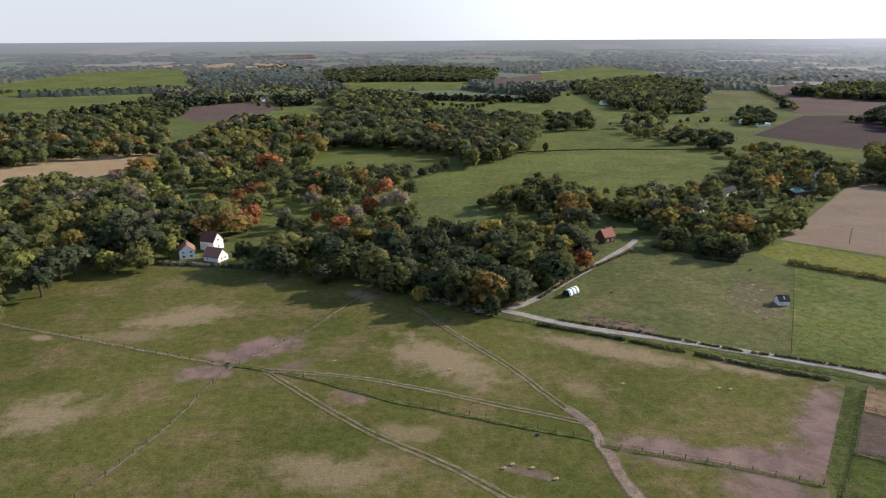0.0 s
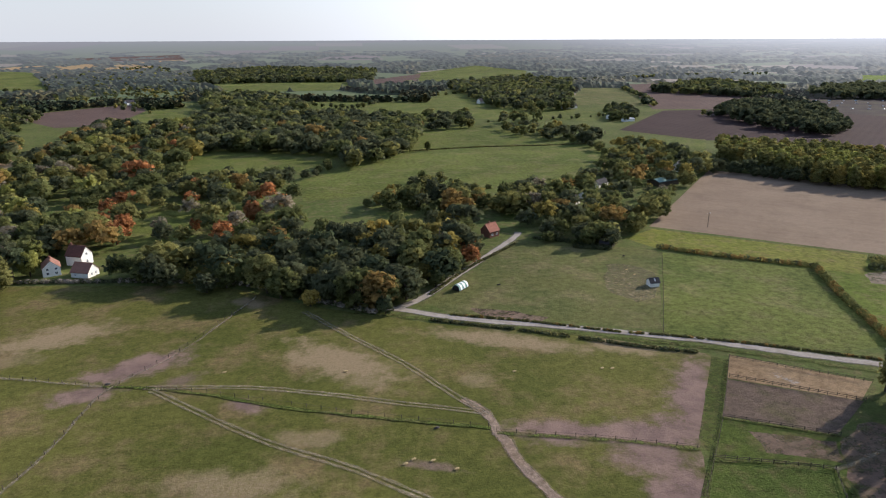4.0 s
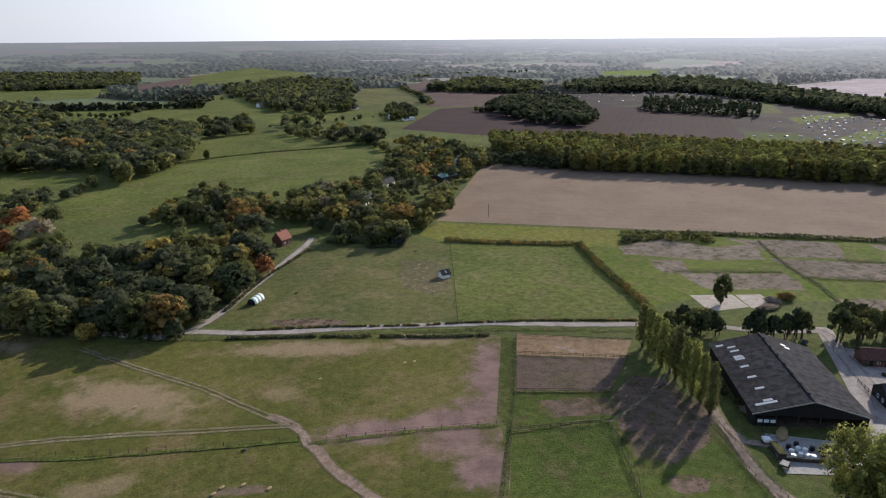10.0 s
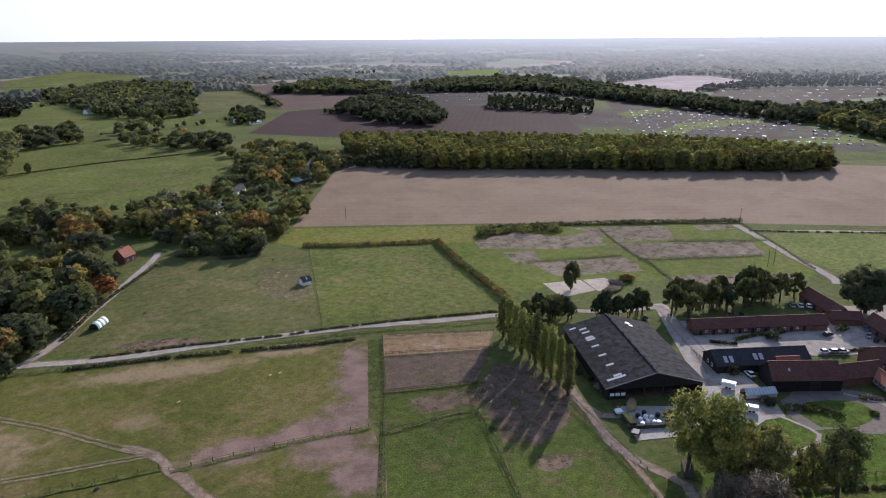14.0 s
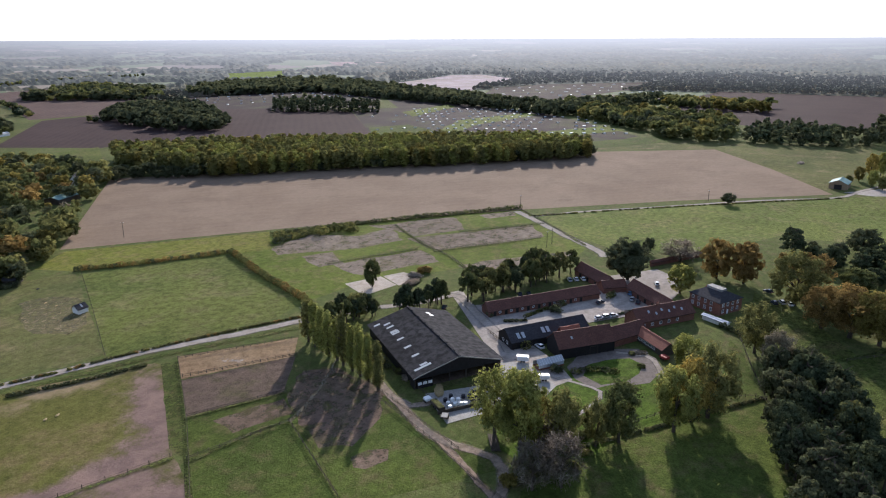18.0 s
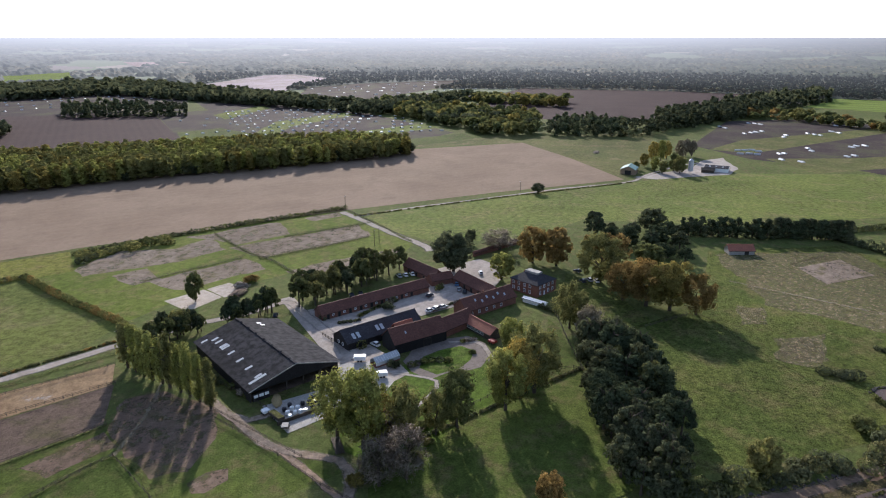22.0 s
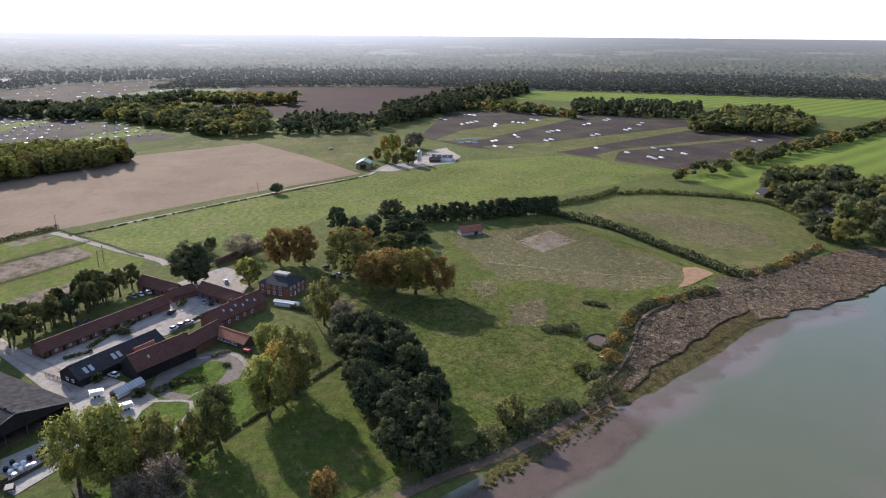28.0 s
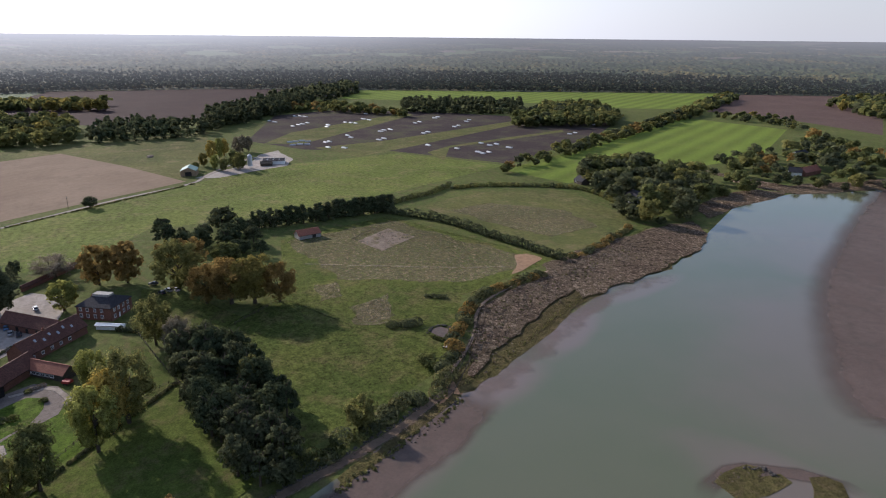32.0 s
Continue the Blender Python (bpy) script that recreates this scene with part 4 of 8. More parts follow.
ribbon("grass_line", ((108.4, 152.5), (134.7, 137.3)), 2.0, M["worn_green"], 0.10, "line of long grass under a fence", jitter=0.4)
ribbon("grass_line", ((94.2, 134.0), (121.8, 123.6), (102.9, 89.5)), 2.2, M["worn_green"], 0.10, "line of long grass under a fence", jitter=0.4)
for line in (((239.4, 210.0), (282.5, 184.5)), ((316.6, 223.7), (292.7, 188.2), (280.5, 164.0), (269.3, 148.3)), ((283.0, 175.0), (335.4, 136.3)), ((322.3, 182.2), (364.6, 146.9)), ((388.6, 173.3), (363.8, 143.6), (333.2, 109.6))):
    ribbon("grass_line", line, 2.6, M["worn_green"], 0.10, "line of long grass under a fence", jitter=0.4)
ribbon("road_verge", ((7.6, 251.6), (35.1, 237.9), (75.2, 219.9), (128.3, 195.3), (176.5, 167.3)), 4.0, M["worn_green"], 0.06, "grass verge beside the lane", jitter=0.3)
ribbon("shore_path", ((179.4, -75.0), (197.3, -90.6), (212.4, -100.9), (228.0, -108.5), (240.3, -118.5), (248.5, -131.2), (257.4, -146.2), (266.3, -164.8), (277.9, -182.2)), 2.4, M["dirt_path"], 0.9, "earth path along the river bank")
ribbon("shore_path", ((277.9, -182.2), (277.4, -187.2), (283.2, -204.6), (293.4, -219.2), (307.6, -245.6), (314.9, -259.6)), 2.0, M["worn_green"], 0.9, "grassy path along the river bank")
ribbon("shore_path", ((134.8, -8.7), (140.3, -18.7), (147.8, -34.8), (157.0, -52.1), (167.5, -66.2), (174.4, -75.8)), 5.6, M["shore_earth"], 0.5, "smooth brown earth path at the foot of the bank", jitter=0.06)
ribbon("field_track", ((314.8, -51.7), (302.2, -80.3), (286.1, -119.2), (277.8, -146.1)), 2.0, M["worn_track"], 0.10, "faint track over the dry pasture", jitter=0.3)
field("bare_patch", ((266.6, -143.1), (278.5, -152.1), (293.6, -158.4), (293.3, -165.2), (283.8, -169.7), (276.1, -159.1), (269.4, -150.0)), M["orange_earth"], 0.1, "bare orange earth at the field gate", wiggle=0.8, soft=3.0)
field("bare_patch", ((343.7, -86.4), (363.6, -109.7), (341.8, -119.4), (322.5, -94.7)), M["worn_pale"], 0.1, "trampled pale rectangle in the pasture", soft=0.8)
field("bare_patch", ((283.7, -51.7), (283.9, -62.2), (265.7, -60.8), (262.5, -50.3)), M["worn_dry"], 0.1, "dry patch in the pasture", wiggle=1.5, soft=3.0)
field("bare_patch", ((252.4, -60.3), (256.9, -76.3), (237.2, -76.7), (234.8, -63.1)), M["worn_dry"], 0.1, "dry patch in the pasture", wiggle=1.5, soft=3.0)
field("bare_patch", ((393.6, -161.0), (402.6, -193.6), (369.9, -232.2), (329.1, -231.9), (316.6, -193.6), (360.6, -170.7)), M["worn_dry"], 0.1, "dry sward in the hedged paddock", wiggle=2.5, soft=6.0)
field("bare_patch", ((253.8, -65.5), (262.5, -80.4), (232.1, -74.0), (234.7, -58.5)), M["worn_dry"], 0.1, "dry patch in the pasture", wiggle=2, soft=5.0)

# river, mud and salt marsh
field("river", (*((130.0, -13.4), (146.1, -38.9), (157.5, -55.2), (169.4, -73.9), (182.3, -99.9), (213.9, -143.4), (240.8, -186.8), (252.3, -228.4), (288.2, -277.5), (336, -343), (357, -415), (344, -497)), (700, -1100), (300, -1500), (-800, -1500), (-600, -300), (-40, -30)), M["water"], 0.02, "calm grey-green tidal river")
ribbon("mud_flat", ((122.7, -17.5), (132.6, -35.6), (142.5, -50.4), (152.3, -65.5), (163.3, -81.0), (169.5, -89.6)), 22.0, M["mud_flat"], 0.06, "wet brown mud sloping into the water", jitter=0.12, category="mud")
ribbon("mud_flat", ((162.9, -75.1), (177.2, -97.4), (197.7, -127.6), (213.3, -148.5), (232.1, -180.8), (239.8, -218.4)), 14.0, M["shallows"], 0.07, "wet brown mud along the salt marsh", jitter=0.3, category="mud")
ribbon("mud_flat", ((346, -544), (268, -412), (199.5, -306.6), (153.1, -251.4), (119.7, -219.0), (92.2, -204.5)), 75.0, M["mud_flat"], 0.05, "pink mud bank just under the water", jitter=0.01, category="mud")
ribbon("mud_flat", ((100.9, -111.5), (107.9, -123.9), (108.3, -135.5), (101.9, -146.3), (94.4, -153.5), (85.5, -154.0)), 9.0, M["mud_flat"], 0.06, "wet mud round the islet", jitter=0.3, category="mud")
field("sand_shore", ((175.0, -74.1), (178.9, -78.6), (175.3, -79.8), (170.4, -78.5), (167.2, -73.0), (165.4, -68.2)), M["orange_earth"], 0.10, "patch of pale sand beside the gate", wiggle=0.5, soft=0.8)
field("weed_strip", ((141.5, -31.8), (147.3, -39.2), (153.2, -48.6), (160.0, -58.8), (165.8, -66.9), (171.5, -75.5), (170.0, -77.6), (166.2, -73.8), (160.7, -66.0), (155.3, -57.9), (148.4, -47.7), (140.9, -37.6), (137.9, -32.5)), M["saltmarsh_edge"], 0.12, "strip of weed between path and mud", wiggle=0.9, soft=0.8)
field("salt_marsh", ((272.7, -176.9), (303.0, -233.9), (310.7, -255.2), (295.4, -256.3), (285.1, -245.5), (275.2, -248.9), (247.1, -222.5), (240.8, -186.8), (216.3, -145.4), (196.4, -120.8), (181.6, -99.6), (170.6, -77.9), (177.3, -78.6), (202.8, -95.4), (228.8, -109.5), (243.3, -125.3)), M["saltmarsh_edge"], 0.12, "olive rim of the salt marsh", wiggle=1.6, soft=2.2)
field("salt_marsh", ((300.5, -262.8), (297.6, -271.3), (278.2, -266.0), (274.1, -258.3), (285.1, -259.0), (290.8, -255.8)), M["saltmarsh_edge"], 0.12, "low tongue of salt marsh between creeks", wiggle=1.0, soft=1.2)
field("salt_marsh", ((276.2, -252.4), (271.0, -254.9), (260.0, -244.9), (259.8, -239.6)), M["saltmarsh_edge"], 0.12, "low tongue of salt marsh between creeks", wiggle=1.0, soft=1.2)
field("reed_flat", ((270.9, -176.8), (299.2, -231.2), (306.6, -250.2), (286.3, -238.8), (264.0, -220.7), (254.5, -187.2), (228.8, -145.0), (207.0, -118.4), (190.5, -97.2), (178.6, -85.8), (180.1, -84.5), (196.4, -92.7), (215.9, -103.9), (228.2, -111.3), (241.1, -125.6)), M["reed_flat"], 0.6, "tangled brown reed with pale dead stems", wiggle=1.5, soft=8.0).location.z = 0.26
field("reed_flat", ((275.5, -165.9), (289.3, -195.9), (300.8, -226.9), (311.7, -263.7), (315.7, -293.7), (287.2, -279.0), (277.6, -267.9), (264.9, -251.0), (260.3, -237.4), (249.5, -221.0), (238.3, -187.5), (227.5, -158.5)), M["reed_flat"], 0.6, "brown salt marsh between creeks", wiggle=2.5, soft=5.0).location.z = 0.26
field("mud_bank", ((459, -421), (390, -410), (354, -423), (347, -501), (337, -570), (366, -614), (375, -538), (380, -440)), M["marsh"], 0.12, "brown reed bed on the far shore", wiggle=2.0, bank=0.1)
field("mud_bank", ((342, -316), (365, -350), (375, -379), (379, -405), (361, -420), (350, -397), (340, -352), (319.8, -309.5)), M["marsh"], 0.12, "brown reed bed on the far shore", wiggle=2.0)
field("marsh_islet", ((107.2, -122.7), (109.3, -127.8), (110.1, -136.3), (107.2, -139.2), (104.6, -135.5), (103.8, -141.6), (99.8, -141.6), (98.0, -131.6), (100.4, -123.1)), M["saltmarsh_edge"], 0.14, "low olive-brown salt marsh islet", wiggle=0.8, soft=0.8)
field("marsh_islet", ((100.1, -147.4), (98.9, -151.7), (95.3, -153.6), (89.5, -149.4), (93.2, -141.3)), M["saltmarsh_edge"], 0.14, "low olive-brown salt marsh islet", wiggle=0.8, soft=0.8)

# ---- trees ----
RND = np.random.RandomState(7)
QUAD = np.array(((-0.5, -0.5), (0.5, -0.4), (0.45, 0.5), (-0.4, 0.45)))


def crown_cloud(kind, quads, size, rs):
    """Leaf clumps of a crown for a tree one unit high: an array of quads."""
    if kind == "poplar":
        n = 60
        z = rs.uniform(0.12, 0.97, n)
        wide = 0.105 * np.sin(np.clip((z - 0.05) / 0.97, 0, 1) ** 0.7 * np.pi) ** 0.6 + 0.012
        a = rs.uniform(0, 6.283, n)
        k = rs.uniform(0.2, 0.9, n)
        c = np.stack((wide * k * np.cos(a), wide * k * np.sin(a), z), 1)
        rad = np.stack((0.05 + 0.3 * wide, 0.05 + 0.3 * wide, 0.10 + 0 * z), 1)
    elif kind == "conifer":
        n = 26
        z = rs.uniform(0.06, 0.96, n)
        wide = 0.21 * (1.0 - z) ** 0.75 + 0.02
        a = rs.uniform(0, 6.283, n)
        c = np.stack((wide * 0.75 * np.cos(a), wide * 0.75 * np.sin(a), z), 1)
        rad = np.stack((0.04 + 0.35 * wide, 0.04 + 0.35 * wide, 0.07 + 0 * z), 1)
    elif kind == "pine":
        n = 54
        a = rs.uniform(0, 6.283, n)
        k = np.sqrt(rs.uniform(0, 1, n)) * 0.31
        z = 0.86 - 0.9 * k * k / 0.3 - rs.uniform(0, 0.32, n)
        c = np.stack((k * np.cos(a), k * np.sin(a), z), 1)
        rad = np.stack((rs.uniform(0.04, 0.085, n), rs.uniform(0.04, 0.085, n), rs.uniform(0.03, 0.055, n)), 1)
    elif kind == "shrub":
        n = 10
        a = rs.uniform(0, 6.283, n)
        k = np.sqrt(rs.uniform(0, 1, n)) * 0.5
        c = np.stack((k * np.cos(a), k * np.sin(a), 0.62 - 0.6 * k + rs.uniform(-0.12, 0.12, n)), 1)
        rad = np.stack((rs.uniform(0.2, 0.32, n),) * 2 + (rs.uniform(0.2, 0.34, n),), 1)
    else:
        n = 84
        d = rs.normal(size=(n, 3))
        d /= np.linalg.norm(d, axis=1)[:, None]
        k = rs.uniform(0.35, 1.0, n)[:, None] ** 0.6
        lop = np.array((rs.uniform(0.30, 0.38), rs.uniform(0.30, 0.38), 0.36))
        c = d * k * lop * np.array((1, 1, 1.08)) + np.array((0, 0, 0.49))
        s = rs.uniform(0.045, 0.12, n)
        rad = np.stack((s, s, s * 0.85), 1)
    pick = rs.randint(0, n, quads)
    d = rs.normal(size=(quads, 3))
    d[:, 2] += 0.3
    d /= np.linalg.norm(d, axis=1)[:, None]
    mid = c[pick] + d * rad[pick] * rs.uniform(0.55, 1.3, (quads, 1))
    nor = d + rs.normal(size=(quads, 3)) * 0.22
    nor /= np.linalg.norm(nor, axis=1)[:, None]
    up = rs.normal(size=(quads, 3))
    u = np.cross(up, nor)
    u /= np.linalg.norm(u, axis=1)[:, None]
    w = np.cross(nor, u)
    s = size * rs.uniform(0.65, 1.5, (quads, 1))
    if kind == "bare":                                # twigs: long and thin, fanning outwards
        w = d + rs.normal(size=(quads, 3)) * 0.35
        w /= np.linalg.norm(w, axis=1)[:, None]
        u = np.cross(w, rs.normal(size=(quads, 3)))
        u /= np.linalg.norm(u, axis=1)[:, None]
        u, w = u * 0.16, w * 2.6
    heart = np.array((0, 0, 0.42 if kind != "poplar" else 0.45))
    out = (mid - heart) * np.array((1.0, 1.0, 0.8 if kind not in ("poplar", "conifer") else 0.25))
    out /= np.linalg.norm(out, axis=1)[:, None] + 1e-6
    soft = out * 0.85 + d * 0.42 + nor * 0.4
    soft /= np.linalg.norm(soft, axis=1)[:, None]
    return np.stack([mid + (u * q[0] + w * q[1]) * s for q in QUAD], 1), soft      # quads x 4 x 3, and a leaf's lean


KINDS = ("oak", "poplar", "conifer", "pine", "shrub", "bare")
DETAIL = {"fine": (7000, 0.023), "near": (2700, 0.038), "close": (850, 0.073), "mid": (290, 0.104), "far": (92, 0.175), "vfar": (26, 0.33), "speck": (13, 0.42)}
CLOUDS = {(k, d): [crown_cloud(k, int(q * (1.15 if k == "oak" else 1.5 if k == "poplar" and d == "near" else 1.0)), s * {"poplar": 0.62, "conifer": 0.8, "shrub": 1.7}.get(k, 1.0), RND) for _ in range(3)]
          for k in KINDS for d, (q, s) in DETAIL.items()}
TOPS = {k: [(q[keep], e[keep]) for q, e in v for keep in [q.mean(1)[:, 2] > (0.42 if k[0] == "oak" else 0.5)]] for k, v in CLOUDS.items()}      # crowns deep in a wood


def quads_mesh(name, quads, materials, index=None, lean=None, tone=None, whole=None):
    """A mesh of loose quads from an array n x 4 x 3."""
    n = len(quads)
    me = bpy.data.meshes.new(name)
    me.vertices.add(4 * n)
    me.vertices.foreach_set("co", np.asarray(quads, dtype=np.float32).ravel())
    me.loops.add(4 * n)
    me.loops.foreach_set("vertex_index", np.arange(4 * n, dtype=np.int32))
    me.polygons.add(n)
    me.polygons.foreach_set("loop_start", np.arange(0, 4 * n, 4, dtype=np.int32))
    for m in materials:
        me.materials.append(m)
    if index is not None:
        me.polygons.foreach_set("material_index", np.asarray(index, dtype=np.int32))
    me.update(calc_edges=True)
    at = me.attributes.new("tone", "FLOAT", "POINT")
    at.data.foreach_set("value", np.repeat(np.full(n, 0.5) if tone is None else np.asarray(tone), 4).astype(np.float32))
    if whole is not None:
        at = me.attributes.new("whole", "FLOAT", "POINT")
        at.data.foreach_set("value", np.repeat(np.asarray(whole), 4).astype(np.float32))
    if lean is not None:
        at = me.attributes.new("custom_normal", "FLOAT_VECTOR", "POINT")
        at.data.foreach_set("vector", np.repeat(np.asarray(lean, dtype=np.float32), 4, axis=0).ravel())
    return me


def trunk_bm(kind, rs):
    """A tapered trunk with limbs, for a tree one unit high."""
    bm = bmesh.new()

    def limb(a, b, r0, r1, sides=6):
        a, b = Vector(a), Vector(b)
        d = (b - a).normalized()
        u = d.orthogonal().normalized()
        w = d.cross(u)
        rings = [[bm.verts.new(p + (u * math.cos(6.283 * i / sides) + w * math.sin(6.283 * i / sides)) * r) for i in range(sides)] for p, r in ((a, r0), (b, r1))]
        for i in range(sides):
            bm.faces.new((rings[0][i], rings[0][(i + 1) % sides], rings[1][(i + 1) % sides], rings[1][i]))

    tall = {"oak": 0.45, "pine": 0.78, "poplar": 0.85, "conifer": 0.8}.get(kind, 0.5)
    lean = Vector((rs.uniform(-0.03, 0.03), rs.uniform(-0.03, 0.03), 0))
    wide = 0.024 if kind != "shrub" else 0.03
    limb((0, 0, -0.02), lean * 0.5 + Vector((0, 0, tall * 0.45)), wide * 1.35, wide)
    limb(lean * 0.5 + Vector((0, 0, tall * 0.45)), lean + Vector((0, 0, tall)), wide, wide * 0.45)
    for i in range(12 if kind == "bare" else 7 if kind in ("oak", "pine") else 3):
        a = rs.uniform(0, 6.283)
        z0 = tall * rs.uniform(0.5, 0.95)
        reach = rs.uniform(0.12, 0.25)
        limb(lean * (z0 / tall) + Vector((0, 0, z0)), Vector((reach * math.cos(a), reach * math.sin(a), z0 + rs.uniform(0.08, 0.24))), wide * 0.5, wide * 0.15, 5)
    return bm


CROWN = {(k, d): [quads_mesh("crown", q, [M["oak_green"]], None, e) for q, e in CLOUDS[(k, d)]] for k in KINDS for d in ("fine", "near", "close")}
TRUNK = {k: [shape(trunk_bm(k, RND), "trunk", M["bark"]) for _ in range(2)] for k in KINDS}
TONE = {"oak_green": "green", "dark_green": "dark green", "pine_green": "blue-green", "olive": "olive", "yellow_green": "yellow-green", "yellow": "golden yellow",
        "rust": "rust-brown", "orange": "orange", "red": "deep red", "silver": "pale grey-green", "brown_twig": "bare brown", "gold_olive": "golden olive", "weed": "green", "reed": "brown"}
KIND_WORDS = {"oak": "broadleaf tree", "poplar": "columnar poplar", "conifer": "pointed conifer", "pine": "pine with a bare trunk", "shrub": "rounded shrub", "bare": "leafless tree"}
TREES = [0]


def tree(kind, tone, x, y, h, wide=1.0, group="", where="standing in grass"):
    """One tree or shrub: an empty at its foot with trunk and crown."""
    TREES[0] += 1
    rs = random.Random(TREES[0] * 31)
    top = new("shrub" if kind == "shrub" else "pine_tree" if kind in ("pine", "conifer") else "poplar_tree" if kind == "poplar" else "tree")
    top.matrix_world = Matrix.LocRotScale((x, y, height_at(x, y)), Euler((0, 0, rs.uniform(0, 6.283))), (h * wide, h * wide, h))
    tagged(top, f"{TONE[tone]} {KIND_WORDS[kind]} {where}", "shrub" if kind == "shrub" else "tree", group)
    for name, meshes in (("trunk", TRUNK[kind]), ("crown", CROWN[(kind, "fine" if kind == "oak" and h > 16 and math.hypot(x, y) < 300 and "wood" not in where else "near" if math.hypot(x, y) < 205 or kind == "bare" else "close")])):
        ob = new(name, rs.choice(meshes))
        ob.parent = top
        if name == "crown":
            ob.material_slots[0].link = "OBJECT"
            ob.material_slots[0].material = M[tone]
    return top


DISTANT = {"pine_green": "pines", "dark_green": "pines", "olive": "autumn", "rust": "autumn", "gold_olive": "autumn"}


def inside(p, poly):
    hit = False
    j = len(poly) - 1
    for i in range(len(poly)):
        (xi, yi), (xj, yj) = poly[i], poly[j]
        if (yi > p[1]) != (yj > p[1]) and p[0] < (xj - xi) * (p[1] - yi) / (yj - yi) + xi:
            hit = not hit
        j = i
    return hit


def bulk(name, spots, label, category="woodland", distant=False):
    """Many trees in one mesh. spots: (kind, tone, x, y, h, wide). distant: use the far materials, haze painted in."""
    tones = sorted({s[1] for s in spots})
    out, idx, leans, own, whole = [], [], [], [], []
    for kind, tone, x, y, h, wide, *deep in spots:
        r = math.hypot(x, y)
        detail = "close" if r < 300 else "mid" if r < (600 if kind != "poplar" else 900) else "far" if r < 1150 else "vfar" if r < 1420 else "speck"
        q, e = (TOPS if deep and deep[0] else CLOUDS)[(kind, detail)][RND.randint(3)]
        a = RND.uniform(0, 6.283)
        c, s = math.cos(a), math.sin(a)
        turn = np.array(((c, s, 0), (-s, c, 0), (0, 0, 1.0)))
        out.append((q * np.array((h * wide, h * wide, h))) @ turn + np.array((x, y, height_at(x, y))))
        leans.append(e @ turn)
        own.append(np.full(len(q), RND.uniform()))
        whole.append(np.full(len(q), min(max((r - 550) / 450, 0.0), 1.0)))
        idx.append(np.full(len(q), tones.index(tone)))
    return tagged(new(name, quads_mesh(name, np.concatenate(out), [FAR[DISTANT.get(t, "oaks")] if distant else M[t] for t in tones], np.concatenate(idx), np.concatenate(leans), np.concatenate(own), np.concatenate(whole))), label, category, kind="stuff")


def tree_line(label, points, gap, low, high, mix=(("oak_green", 3), ("dark_green", 3), ("olive", 2)), wide=1.15):
    """Trees of all sizes along a field edge, in one mesh."""
    rnd = random.Random(int(abs(points[0][0] * 7 + points[-1][1])))
    spots = []
    for p in smooth_line(points, gap):
        if rnd.random() < 0.82:
            spots.append(("oak", rnd.choices([m for m, _ in mix], [w for _, w in mix])[0], p.x + rnd.uniform(-0.35, 0.35) * gap, p.y + rnd.uniform(-0.35, 0.35) * gap, rnd.uniform(low, high), wide * rnd.uniform(0.85, 1.3)))
    bulk("tree_belt", spots, label)


def kind_tall(shapes):
    return all(k in ("oak", "conifer") for k, _ in shapes)


def wood(label, poly, spacing, low, high, mix, shapes=(("oak", 1.0),), single=300.0, gap=0.0, wide=1.0, where="in a wood", even=False):
    """Trees over an outline; those near by are things, the rest one mesh."""
    rnd = random.Random(int(abs(poly[0][0] * 13 + poly[0][1])))
    spacing, wide = spacing * 1.34, wide * (1.32 if even else 1.08)
    if not even and kind_tall(shapes):
        low, high = low * 1.22, high * 1.22
    tones, weights = [m for m, _ in mix], [w for _, w in mix]
    kinds, kw = [k for k, _ in shapes], [w for _, w in shapes]
    xs, ys = [p[0] for p in poly], [p[1] for p in poly]
    spots = []
    y, row = min(ys), 0
    while y < max(ys):
        x = min(xs) + (row % 2) * spacing / 2
        while x < max(xs):
            px, py = x + rnd.uniform(-0.4, 0.4) * spacing, y + rnd.uniform(-0.4, 0.4) * spacing
            if inside((px, py), poly) and rnd.random() >= gap and all((px - q[0]) ** 2 + (py - q[1]) ** 2 > (q[2] * 1.15) ** 2 for q in CLEAR):
                patch = noise.noise(Vector((px / 60, py / 60, 1.7)))      # like trees stand together
                tone = rnd.choices(tones, [w * (1.0 + 1.6 * math.cos(i * 2.4 + patch * 7.0)) + w * 0.7 for i, w in enumerate(weights)])[0] if len(tones) > 1 else tones[0]
                kind = rnd.choices(kinds, kw)[0]
                h = rnd.uniform(low, high) * (1.0 if even else rnd.choice((0.62, 0.8, 0.95, 1.0, 1.05, 1.15)))
                k = wide * rnd.uniform(0.9, 1.35)
                if math.hypot(px, py) < single:
                    tree(kind, tone, px, py, h, k, where=where)
                else:
                    away = 1.0 - 1.6 * spacing / math.hypot(px, py)
                    spots.append((kind, tone, px, py, h, k, inside((px * away, py * away), poly)))
            x += spacing
        y += spacing * 0.87
        row += 1
    if spots:
        bulk("woodland", spots, label)


def row_of(kind, tones, a, b, count, low, high, wide=1.0, group="", where="in a row", jit=1.0):
    rnd = random.Random(int(abs(a[0] * 3 + b[1])))
    for i in range(count):
        t = (i + 0.5) / count
        x, y = a[0] + (b[0] - a[0]) * t + rnd.uniform(-jit, jit), a[1] + (b[1] - a[1]) * t + rnd.uniform(-jit, jit)
        tree(kind, rnd.choice(tones), x, y, rnd.uniform(low, high), wide * rnd.uniform(0.85, 1.15), group, where)


